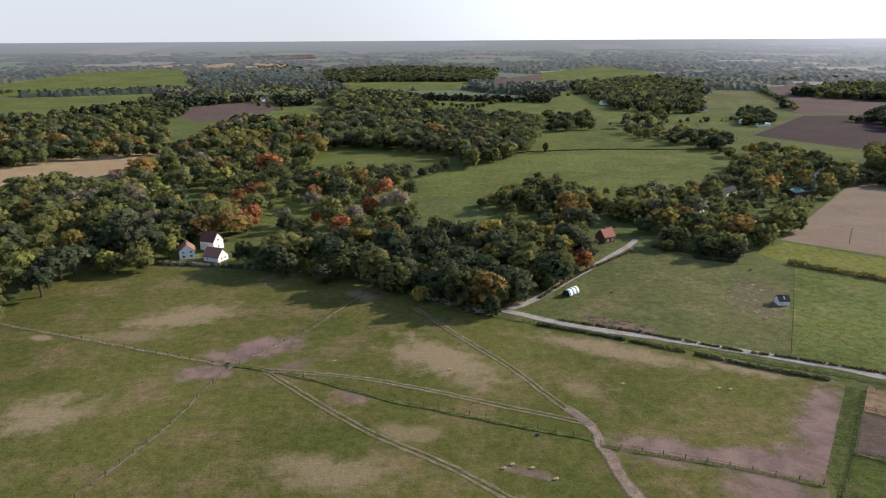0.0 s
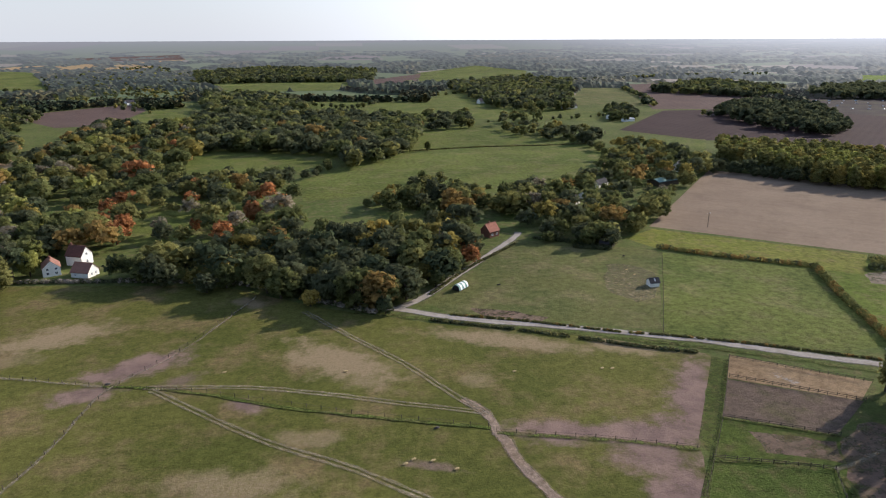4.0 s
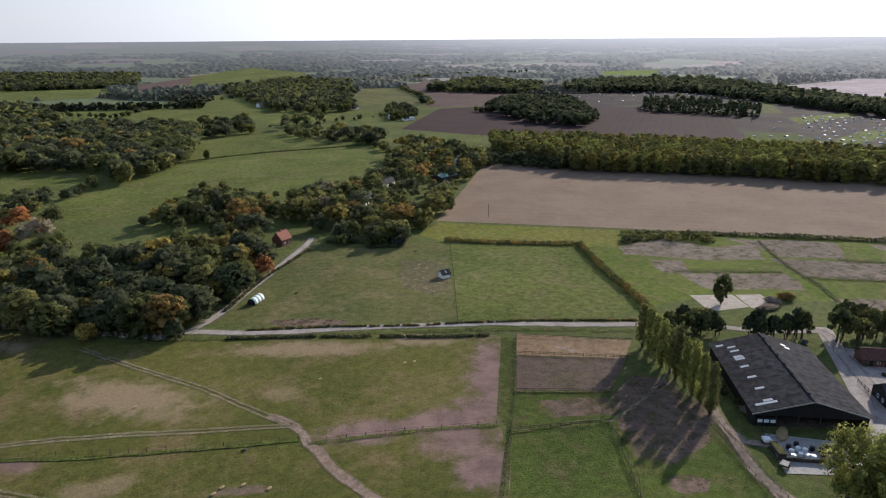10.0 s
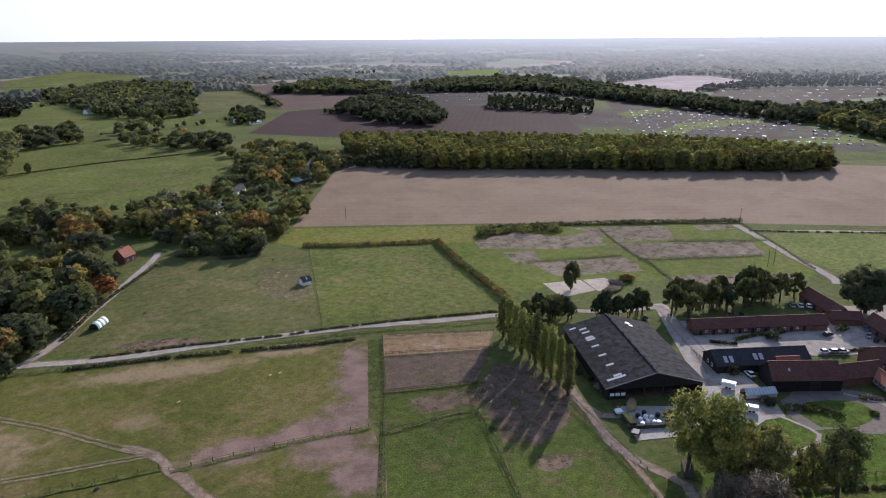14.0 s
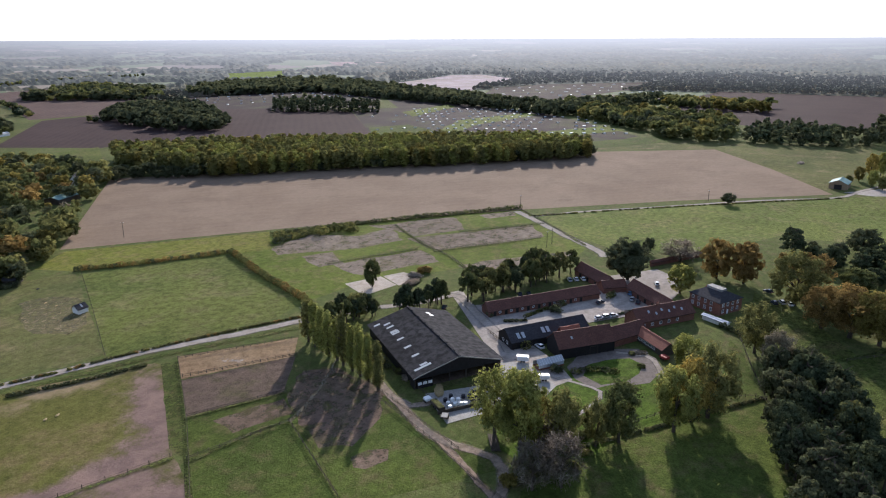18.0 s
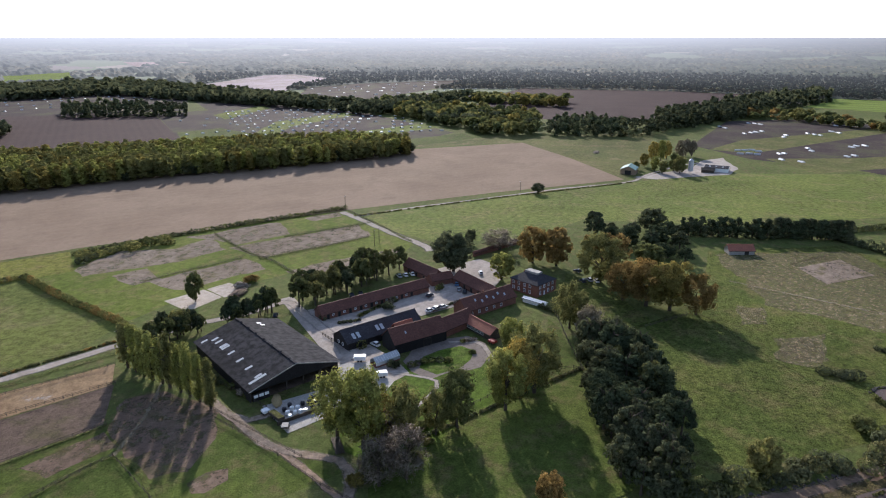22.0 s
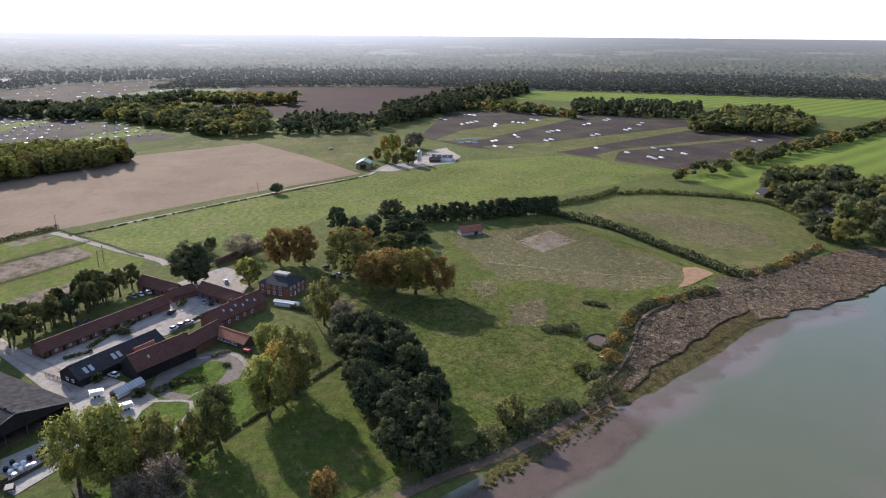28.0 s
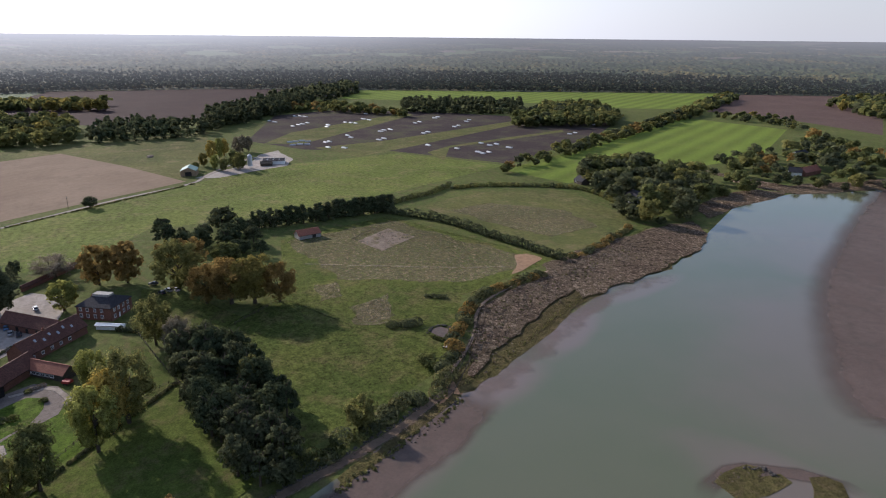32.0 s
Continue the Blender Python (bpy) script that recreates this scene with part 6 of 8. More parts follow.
tree("bare", "brown_twig", 130.7, 50.6, 15.6, 0.96, where="with bare branches beside the track")
tree("oak", "rust", 148.1, 56.3, 12.8, 0.70, where="beside the farm track")
tree("oak", "rust", 273.0, -14.6, 23.5, 1.15, where="on the house lawn")
tree("oak", "gold_olive", 270.5, -24.0, 24.5, 1.12, where="on the house lawn")
tree("oak", "rust", 276.7, -5.0, 19.5, 1.0, where="on the house lawn")
tree("oak", "rust", 268.6, -34.2, 19.6, 0.95, where="on the house lawn")
tree("oak", "olive", 297.7, 6.1, 24.9, 1.16, where="behind the house")
tree("oak", "rust", 316.8, 2.2, 20.4, 1.19, where="behind the house")
tree("oak", "rust", 314.8, 28.1, 21.4, 0.92, where="behind the house")
tree("oak", "rust", 315.8, 39.9, 21.1, 0.92, where="behind the house")
tree("oak", "dark_green", 292.6, 74.9, 21.4, 1.3, where="beside the stable ranges")
tree("oak", "yellow_green", 288.1, 50.3, 14.5, 1.16, where="behind the stable ranges")
tree("bare", "brown_twig", 332.7, 60.2, 12.6, 1.99, where="behind the garden wall")
tree("oak", "dark_green", 337.4, 77.2, 9.7, 0.91, where="behind the garden wall")
tree("oak", "olive", 162.1, -43.3, 12.0, 1.08, where="at the river bank")
tree("shrub", "oak_green", 193.3, -74.3, 4.3, 1.42, where="at the river bank")
tree("oak", "oak_green", 320.7, -15.7, 14.6, 1.29, where="behind the house lawn")
tree("oak", "oak_green", 224.7, 171.2, 15, 0.73, where="beside the riding arena")
tree("oak", "olive", 194.6, 156.2, 11, 1.19, where="beside the barn")
tree("oak", "rust", 134.4, 8.2, 12.5, 0.77, where="with thin autumn leaves by the river path")
row_of("pine", ["pine_green", "oak_green"], *((180.1, 163.0), (226.7, 130.9)), 22, 8, 13, 0.8, "pines behind the barn", "behind the barn", 3.5)
row_of("pine", ["pine_green", "oak_green", "olive"], *((231.5, 125.7), (286.9, 100.1)), 20, 10, 16, 0.85, "pines behind the stables", "behind the stables", 4.5)
row_of("pine", ["pine_green", "oak_green", "olive"], *((240.5, 125.7), (286.1, 108.8)), 14, 10, 16, 0.8, "pines behind the stables", "behind the stables", 4.5)
row_of("shrub", ["dark_green", "oak_green"], *((179.4, 152.2), (170.3, 130.9)), 5, 2, 3.5, 1.0, "", "beside the barn", 1)
row_of("shrub", ["dark_green", "oak_green", "brown_twig"], *((170.1, 128.3), (159.0, 103.8)), 6, 1.5, 3.0, 1.0, "", "beside the barn", 1)
for x, y, h in ((223.0, 110.2, 2.6), (233.0, 104.3, 2.2), (239.9, 88.6, 3.4), (191.8, 69.1, 2.8), (212.2, 93.4, 1.8), (209.5, 45.4, 1.6)):
    tree("shrub", "oak_green" if h < 2.5 else "dark_green", x, y, h, 1.25, where="in the stable yard")
tree("shrub", "rust", 253.0, 161.3, 3.5, 1.6, where="beside the riding arena")
tree("shrub", "brown_twig", 245.1, 161.2, 3.0, 1.8, where="beside the riding arena")
tree("oak", "oak_green", 99.3, 650.0, 11, 0.8, where="alone in a meadow")
tree("oak", "oak_green", 72.1, 502.6, 10, 1.0, where="alone in a meadow")
tree("oak", "dark_green", 473.2, 60.3, 8.5, 1.58, where="alone beside the farm lane")
for spot in (((-114.1, 384.2),), ((-114.4, 369.5),), ((-45.3, 402.6),)):
    tree("oak", "orange", *spot[0], 15, 1.0, where="glowing in the woodland")
for spot in (((-76.4, 389.8),), ((-68.9, 407.4),), ((-56.4, 398.8),), ((-31.7, 385.0),), ((32.7, 435.3),), ((48.4, 308.1),), ((55.3, 308.0),)):
    tree("oak", "yellow" if spot[0][0] > 20 else "orange", *spot[0], 9, 1.0, where="in autumn leaf at the wood's edge")
for spot in ((-164.9, 323.4, 20), (-157.4, 320.0, 21), (-152.1, 320.4, 19), (-146.7, 320.5, 18), (-166.4, 336.6, 20), (-157.5, 338.5, 19), (-168.9, 318.9, 16), (-178.2, 282.2, 18), (-176.9, 290.4, 20), (-175.2, 298.7, 17), (-174.1, 269.7, 16), (-173.4, 309.3, 14)):
    tree("pine", "dark_green" if spot[2] % 2 else "pine_green", *spot, 1.25, where="at the wood's edge")
tree("oak", "yellow_green", -139.3, 321.6, 14, 0.95, where="beside the white house")
tree("oak", "silver", 127.5, 392.1, 15, 0.9, where="beside the lane")
tree("pine", "dark_green", 61.8, 321.2, 20, 1.2, where="at the wood's edge")
tree("pine", "dark_green", 52.6, 308.0, 18, 1.2, where="at the wood's edge")
tree("pine", "dark_green", 25.6, 267.1, 16, 1.3, where="at the wood's edge")

# hedges
hedge(((168.7, 308.6), (191.6, 290.1), (228.0, 266.2)), 2.0, 2.2, ["dark_green", "olive", "rust"], "low field hedge with autumn tints")
hedge(((226.7, 264.6), (211.9, 229.8), (200.8, 198.4), (194.5, 181.7)), 2.6, 3.0, ["olive", "rust", "oak_green"], "thick hedge turning gold between paddocks")
hedge(((262.2, 270.7), (289.0, 255.4), (329.9, 225.5), (391.8, 175.5)), 2.2, 2.4, ["dark_green", "oak_green"], "field hedge along the bare field")
hedge(((253.8, 259.5), (271.6, 257.0), (295.7, 237.5)), 6.0, 4.0, ["dark_green", "oak_green", "olive"], "scrub thicket in the hedge corner")
hedge(((45.3, 241.2), (74.2, 228.6), (103.9, 213.4), (120.3, 207.1), (153.1, 191.6), (183.8, 174.5)), 1.0, 0.7, ["weed", "olive", "weed", "rust"], "low bramble hedge along the lane", 0.12)
hedge(((36.6, 237.0), (62.9, 224.4), (85.6, 212.0), (105.7, 200.4), (123.1, 192.6)), 1.4, 0.9, ["weed", "dark_green", "weed"], "rough brown-green bank along the lane", 0.08)
hedge(((40.6, 264.7), (63.5, 295.1), (83.8, 316.3), (96.8, 330.2)), 1.2, 1.0, ["weed", "dark_green"], "rough hedge bank beside the wooded lane", 0.1)
hedge(((110.1, 337.5), (126.1, 327.1), (143.8, 312.9)), 1.6, 2.0, ["dark_green"], "clipped dark garden hedge")
hedge(((-178.9, 316.4), (-126.2, 311.1), (-48.8, 295.0), (-15.8, 271.1), (14.9, 248.6)), 2.0, 1.8, ["dark_green", "brown_twig"], "rough hedge at the wood's foot")
hedge(((4.8, 257.5), (14.4, 252.5)), 2.0, 2.0, ["olive", "rust"], "bramble clump at the lane corner")
hedge(((398.1, -119.7), (369.5, -144.1), (328.1, -159.8), (277.1, -177.9)), 3.4, 5.2, ["dark_green"], "tall clipped conifer hedge across the pasture")
hedge(((421.5, -126.5), (440, -162), (462, -187)), 3.0, 3.5, ["dark_green", "oak_green"], "dense green field hedge")
row_of("conifer", ["dark_green", "pine_green"], *((389.1, -34.1), (395.8, -82.5)), 16, 9, 12, 1.5, "conifers behind the field barn", "in a dark belt", 1.0)
row_of("conifer", ["dark_green", "pine_green"], *((398.5, -83.0), (404.0, -125.2)), 20, 10, 12, 1.5, "conifers behind the field barn", "in a dark belt", 0.8)
hedge(((452, -186), (453, -216), (430, -267), (402, -279), (344.3, -271.7)), 3.0, 3.2, ["dark_green", "oak_green", "olive"], "rough hedge round the dry paddock")
hedge(((278.9, -183.9), (289.7, -206.3), (317.6, -246.2)), 4.0, 2.4, ["rust", "dark_green", "weed"], "low brown scrub on the river bank")
hedge(((168.0, -53.1), (169.8, -62.7), (175.6, -72.4), (185.7, -78.2)), 5.0, 3.4, ["dark_green", "dark_green", "weed"], "thick dark scrub on the river bank")
hedge(((192.8, -83.0), (213.6, -94.6), (235.6, -108.5), (250.0, -127.0), (259.9, -155.4)), 5.0, 3.0, ["dark_green", "rust", "dark_green", "weed"], "thick dark scrub on the river bank")
hedge(((149.3, -22.9), (153.2, -34.3), (168.0, -53.1)), 5.0, 3.4, ["dark_green", "oak_green"], "dark scrub on the river bank")
hedge(((226.9, -72.4), (224.6, -82.2)), 4.0, 3.2, ["dark_green"], "dark bramble clump in the pasture")
hedge(((252.9, -95.7), (249.2, -102.2)), 2.5, 1.6, ["dark_green"], "dark bramble clump in the pasture")
hedge(((376.2, 161.7), (447, 89), (531, -5)), 0.9, 0.45, ["weed", "olive"], "low grassy bank along the farm lane", 0.4)
hedge(((-952, 1474), (-744, 1548), (-661, 1595)), 5, 6, ["dark_green", "oak_green"], "straggling hedgerow with trees", 0.45)
hedge(((126.1, 317.3), (142.8, 309.9)), 1.6, 2.0, ["dark_green"], "clipped dark garden hedge")


# ---- buildings ----
def slab(bm, pts, thick):
    """A sheet through the points, thickened downwards."""
    top = [bm.verts.new(p) for p in pts]
    low = [bm.verts.new((p[0], p[1], p[2] - thick)) for p in pts]
    n = len(pts)
    bm.faces.new(top)
    bm.faces.new(low[::-1])
    for i in range(n):
        bm.faces.new((top[i], low[i], low[(i + 1) % n], top[(i + 1) % n]))
    bmesh.ops.recalc_face_normals(bm, faces=bm.faces)
    return bm


def place(a, b, side):
    """A frame with x along a to b, y into the building; and the length."""
    a, b = Vector((*a, 0)), Vector((*b, 0))
    if side < 0:
        a, b = b, a
    d = b - a
    return Matrix.Translation(a) @ Matrix.Rotation(math.atan2(d.y, d.x), 4, "Z"), d.length


def opening(parent, name, L, W, face, u, z, w, h, frame_mat, pane_mat):
    """A window or door with a raised frame round its pane, on one face of a building."""
    def put(s, d, zz):
        return {"front": (s, -d, zz), "back": (s, W + d, zz), "left": (-d, s, zz), "right": (L + d, s, zz)}[face]

    def bar(bm, s0, s1, z0, z1, d0, d1):
        p, q = put(s0, d0, z0), put(s1, d1, z1)
        box(bm, min(p[0], q[0]), min(p[1], q[1]), z0, max(p[0], q[0]), max(p[1], q[1]), z1)

    bm = bmesh.new()
    e = 0.12
    bar(bm, u, u + e, z, z + h, 0.002, 0.10)
    bar(bm, u + w - e, u + w, z, z + h, 0.002, 0.10)
    bar(bm, u + e, u + w - e, z + h - e, z + h, 0.002, 0.10)
    bar(bm, u + e, u + w - e, z, z + e, 0.002, 0.12)
    if name == "window":
        bar(bm, u + w / 2 - 0.04, u + w / 2 + 0.04, z + e, z + h - e, 0.03, 0.08)
    holder = part(name, bm, frame_mat, parent)
    bm = bmesh.new()
    bar(bm, u + e, u + w - e, z + e, z + h - e, 0.004, 0.035)
    part("pane" if name == "window" else "door_leaf", bm, pane_mat, holder)


def building(name, label, a, b, width, eave, ridge, wall, roof, side=1, over=0.35, doors=(), windows=(), chimneys=(), rooflights=(), hip=0.0, group="", category="building", frame_mat=None):
    """A gabled or hipped building over the base line a to b."""
    m, L = place(a, b, side)
    W = width
    top = new(name)
    top.matrix_world = m
    tagged(top, label, category, group)
    bm = bmesh.new()
    if hip:
        prism(bm, ((0, 0), (L, 0), (L, W), (0, W)), 0.0, eave, lambda u, v, w: (u, v, w))
    else:
        prism(bm, ((0, 0), (W, 0), (W, eave), (W / 2, ridge - 0.12), (0, eave)), 0.0, L, lambda u, v, w: (w, u, v))
    part("wall", bm, wall, top)
    slope = (ridge - eave) / (W / 2)
    lo = eave - over * slope + 0.10
    k = hip
    up = ridge + 0.10
    faces = [("front", ((-over, -over, lo), (L + over, -over, lo), (L + over - k if k else L + over, W / 2, up), (-over + k if k else -over, W / 2, up))),
             ("back", ((L + over, W + over, lo), (-over, W + over, lo), (-over + k if k else -over, W / 2, up), (L + over - k if k else L + over, W / 2, up)))]
    if k:
        faces += [("left", ((-over, W + over, lo), (-over, -over, lo), (-over + k, W / 2, up))), ("right", ((L + over, -over, lo), (L + over, W + over, lo), (L + over - k, W / 2, up)))]
    for _, pts in faces:
        part("roof_slope", slab(bmesh.new(), pts, 0.14), roof, top)
    part("ridge", box(bmesh.new(), -over + k, W / 2 - 0.16, up - 0.05, L + over - k, W / 2 + 0.16, up + 0.09), roof, top)
    part("gutter", box(bmesh.new(), -over, -over - 0.12, lo - 0.2, L + over, -over - 0.005, lo - 0.08), M["black_board"], top)
    for x, y, h in chimneys:
        ch = part("chimney", box(bmesh.new(), x - 0.45, y - 0.35, eave, x + 0.45, y + 0.35, ridge + h), M["brick"], top)
        for dx in (-0.2, 0.2):
            bm = bmesh.new()
            bmesh.ops.create_cone(bm, cap_ends=True, segments=8, radius1=0.14, radius2=0.11, depth=0.5, matrix=Matrix.Translation((x + dx, y, ridge + h + 0.25)))
            part("chimney_pot", bm, M["tile_bright"], ch)
    for face, us, z, w, h in windows:
        for u in us:
            opening(top, "window", L, W, face, u, z, w, h, frame_mat or M["white_paint"], M["glass"])
    for face, us, w, h, pane in doors:
        for u in us:
            opening(top, "door", L, W, face, u, 0.0, w, h, M["timber"], pane)
    for u, v, w, h in rooflights:                     # along the ridge, down the front slope
        n = Vector((0, -slope, 1)).normalized()
        y0, y1 = W / 2 * (1 - v - h), W / 2 * (1 - v)
        pts = [(u, y0, eave + slope * y0 + 0.14), (u + w, y0, eave + slope * y0 + 0.14), (u + w, y1, eave + slope * y1 + 0.14), (u, y1, eave + slope * y1 + 0.14)]
        part("rooflight", slab(bmesh.new(), pts, 0.03), M["rooflight"], top)
    return top


def cattle_barn():
    """The wide, low-pitched barn: open gable on posts, boarded sides, sheet roof with pale rooflights."""
    m, L = place(*((157.3, 103.4), (182.6, 140.5)), -1)      # x runs from the back gable to the open one
    W, eave, ridge = 31.4, 4.6, 9.0
    top = new("cattle_barn")
    top.matrix_world = m
    tagged(top, "wide dark sheet-roofed barn with an open black-boarded gable", "barn")
    slope = (ridge - eave) / (W / 2)
    for y0, y1, z0, z1 in ((-0.8, W / 2, eave - 0.8 * slope, ridge), (W + 0.8, W / 2, eave - 0.8 * slope, ridge)):
        # each slope is a run of overlapping sheets
        n = 16
        for i in range(n):
            x0, x1 = -0.6 + (L + 1.6) * i / n, -0.6 + (L + 1.6) * (i + 1) / n + 0.04
            dz = 0.03 * (i % 2)
            part("roof_sheet", slab(bmesh.new(), ((x0, y0, z0 + dz), (x1, y0, z0 + dz), (x1, y1, z1 + dz), (x0, y1, z1 + dz)), 0.10), M["sheet_roof"], top)
    part("ridge_cap", box(bmesh.new(), -0.6, W / 2 - 0.35, ridge - 0.02, L + 1.0, W / 2 + 0.35, ridge + 0.16), M["sheet_roof"], top)
    for i in range(7):
        part("ridge_vent", box(bmesh.new(), 4 + i * 6.2, W / 2 - 0.25, ridge + 0.162, 4.7 + i * 6.2, W / 2 + 0.25, ridge + 0.5), M["sheet_roof"], top)

    def light(x, v0, v1, far, w=1.1):
        y0, y1 = (W / 2 * v0, W / 2 * v1)
        if far:
            y0, y1 = W - y0, W - y1
        z0, z1 = ridge - (W / 2 - min(y0, W - y0)) * slope + 0.05, ridge - (W / 2 - min(y1, W - y1)) * slope + 0.05
        part("rooflight", slab(bmesh.new(), ((x, y0, z0), (x + w, y0, z0), (x + w, y1, z1), (x, y1, z1)), 0.04), M["rooflight"], top, "pale translucent roof sheet")

    # the slope on the side of the poplars
    for i in range(6):
        light(5 + i * 7.0, 0.24, 0.40, False)
    for x in (8.0, 12.6, 13.9):
        light(x, 0.24, 0.42, False)
    light(L - 3.5, 0.08, 0.45, False)
    light(2.5, 0.05, 0.2, False)
    light(4.5, 0.55, 0.66, True)
    light(6.5, 0.52, 0.62, True)
    for y0 in (0.0, W - 0.2):
        part("side_wall", box(bmesh.new(), 0, y0, 0, L, y0 + 0.2, eave - 0.02), M["black_board"], top)
    part("end_wall", prism(bmesh.new(), ((0.2, 0), (W - 0.2, 0), (W - 0.2, eave), (W / 2, ridge - 0.12), (0.2, eave)), 0.0, 0.2, lambda u, v, w: (w, u, v)), M["black_board"], top)
    part("gable_board", prism(bmesh.new(), ((0.2, 3.4), (W - 0.2, 3.4), (W - 0.2, eave), (W / 2, ridge - 0.12), (0.2, eave)), L - 0.2, L, lambda u, v, w: (w, u, v)), M["black_board"], top)
    part("barge_board", slab(bmesh.new(), ((L + 1.02, W + 0.8, eave - 0.8 * slope + 0.05), (L + 1.1, W + 0.8, eave - 0.8 * slope + 0.05), (L + 1.1, W / 2, ridge + 0.06), (L + 1.02, W / 2, ridge + 0.06)), 0.35), M["concrete"], top)
    part("barge_board", slab(bmesh.new(), ((L + 1.02, -0.8, eave - 0.8 * slope + 0.05), (L + 1.1, -0.8, eave - 0.8 * slope + 0.05), (L + 1.1, W / 2, ridge + 0.06), (L + 1.02, W / 2, ridge + 0.06)), 0.35), M["concrete"], top)
    for y in (0.4, 6.4, 12.5, 18.6, 24.8, 30.8):
        part("post", box(bmesh.new(), L - 0.5, y - 0.15, 0, L - 0.22, y + 0.15, 3.4), M["timber"], top)
    part("office_front", box(bmesh.new(), L - 0.15, 0.8, 0, L + 0.1, 6.4, 2.8), M["black_board"], top)
    for y in (1.2, 3.0, 4.8):
        part("window", box(bmesh.new(), L + 0.102, y, 1.2, L + 0.16, y + 1.4, 2.2), M["white_paint"], top)
    part("barn_floor", box(bmesh.new(), 0.2, 0.2, 0.25, L - 0.2, W - 0.2, 0.30), M["earth"], top)
    for i in range(5):
        part("feed_barrier", box(bmesh.new(), L - 8, 2 + i * 4.4, 0.3, L - 7.8, 6.0 + i * 4.4, 1.4), M["timber"], top)
    return top


cattle_barn()
DARK_DOOR = M["dark_inside"]
building("stable_range", "long low brick stable range under red tiles", *((220.9, 109.7), (263.4, 78.3)), 6.5, 2.7, 5.4, M["brick"], M["tile_red"],
         doors=(("front", [2 + 5.1 * i for i in range(9)], 1.3, 2.1, DARK_DOOR),), windows=(("front", [4.4 + 5.1 * i for i in range(8)], 1.1, 1.1, 0.9),), category="stable")
building("office_range", "long grey-roofed range with rooflights in the yard", *((198.9, 89.0), (225.5, 69.5)), 10.5, 3.0, 6.3, M["black_board"], M["slate"],
         rooflights=((3.0, 0.45, 1.2, 0.4), (5.0, 0.45, 1.2, 0.4), (13.5, 0.35, 1.3, 0.4), (15.5, 0.35, 1.3, 0.4)), doors=(("front", [6.0, 16.0], 2.4, 2.4, DARK_DOOR),),
         windows=(("left", [3.0, 6.0], 1.0, 1.2, 1.2),), category="stable")
building("brick_wing", "small bright red-tiled wing between the yard ranges", *((208.5, 72.7), (214.5, 68.2)), 6.5, 4.0, 7.6, M["brick"], M["tile_bright"], category="barn")
building("black_barn", "black-boarded barn with a steep red tile roof", *((200.6, 71.5), (217.3, 57.2)), 9.5, 4.2, 8.4, M["black_board"], M["tile_red"],
         doors=(("front", [12.0], 3.2, 3.2, DARK_DOOR),), rooflights=((5.5, 0.4, 0.7, 0.16),), category="barn")
building("low_range", "low red-tiled range joined to the black barn", *((220.5, 57.9), (233.6, 50.2)), 7.5, 3.0, 6.2, M["brick"], M["tile_red"], category="barn")
building("dormer_range", "dark tiled cottage range with white roof windows", *((238.9, 54.7), (260.8, 38.7)), 8.5, 3.4, 7.2, M["brick"], M["tile_red"],
         rooflights=[(6.0 + 3.1 * i, 0.3 + 0.2 * (i % 2), 0.9, 0.2) for i in range(6)], windows=(("front", [2, 6, 10, 14, 18], 1.0, 1.2, 1.3),), chimneys=((12, 4.25, 0.8),), category="cottage")
building("garden_shed", "white-fronted garden building with a red pantile roof", *((230.9, 53.9), (221.3, 41.5)), 6.0, 2.6, 4.6, M["timber"], M["tile_bright"],
         windows=(("front", [0.8 + 1.9 * i for i in range(6)], 0.9, 1.6, 1.1),), category="shed")
house = building("farm_house", "two-storey brick farmhouse with a hipped slate roof", *((276.9, 44.0), (269.4, 30.9)), 13.5, 5.6, 8.7, M["brick"], M["slate"], hip=5.2,
         windows=(("front", [1.2, 4.2, 7.4, 10.4], 3.5, 1.2, 1.5), ("front", [1.2, 4.2, 7.4, 10.4], 0.9, 1.2, 1.6), ("right", [1.5, 4.2, 7.2, 10.2], 3.5, 1.2, 1.5), ("right", [1.5, 7.2, 10.2], 0.9, 1.2, 1.6)),
         doors=(("right", [4.3], 1.3, 2.3, M["white_paint"]),), chimneys=((3.5, 5.5, -0.6), (9.5, 8.0, -0.4)), category="house")
part("roof_deck", box(bmesh.new(), 4.0, 5.1, 7.9, 11.1, 8.4, 9.0), M["concrete"], house, "flat grey lead deck on the roof")
building("stable_wing", "red-tiled brick wing round the stable yard", *((276.2, 70.5), (259.6, 50.3)), 7.0, 3.0, 6.0, M["brick"], M["tile_red"], doors=(("front", [3, 8, 13, 18], 1.4, 2.1, DARK_DOOR),), category="stable")
building("stable_wing", "red-tiled brick wing beside the lane", *((287.1, 98.5), (273.4, 79.7)), 7.0, 3.0, 6.0, M["brick"], M["tile_red"], doors=(("front", [4, 10, 16], 1.4, 2.1, DARK_DOOR),), category="stable")
building("stable_link", "low tiled link between two stable wings", *((269.8, 78.6), (276.9, 70.7)), 6.0, 2.8, 5.0, M["brick"], M["tile_red"], category="stable")
building("garden_wall", "long brick garden wall with a tiled cap", *((317.0, 70.3), (345.2, 52.8)), 1.2, 2.2, 2.9, M["brick"], M["tile_red"], category="wall")
building("field_barn", "pale field barn with a bright red roof", *((356.7, -56.5), (360.3, -69.2)), 6.5, 2.4, 4.8, M["concrete"], M["tile_bright"], doors=(("front", [8.0], 2.2, 2.1, DARK_DOOR),), category="barn")
building("field_shed", "open timber shed with a green sheet roof", *((561, -7), (576, -9)), 12, 4.4, 7.0, M["larch"], M["green_roof"], doors=(("left", [3.5], 5.0, 3.6, DARK_DOOR),), category="shed")
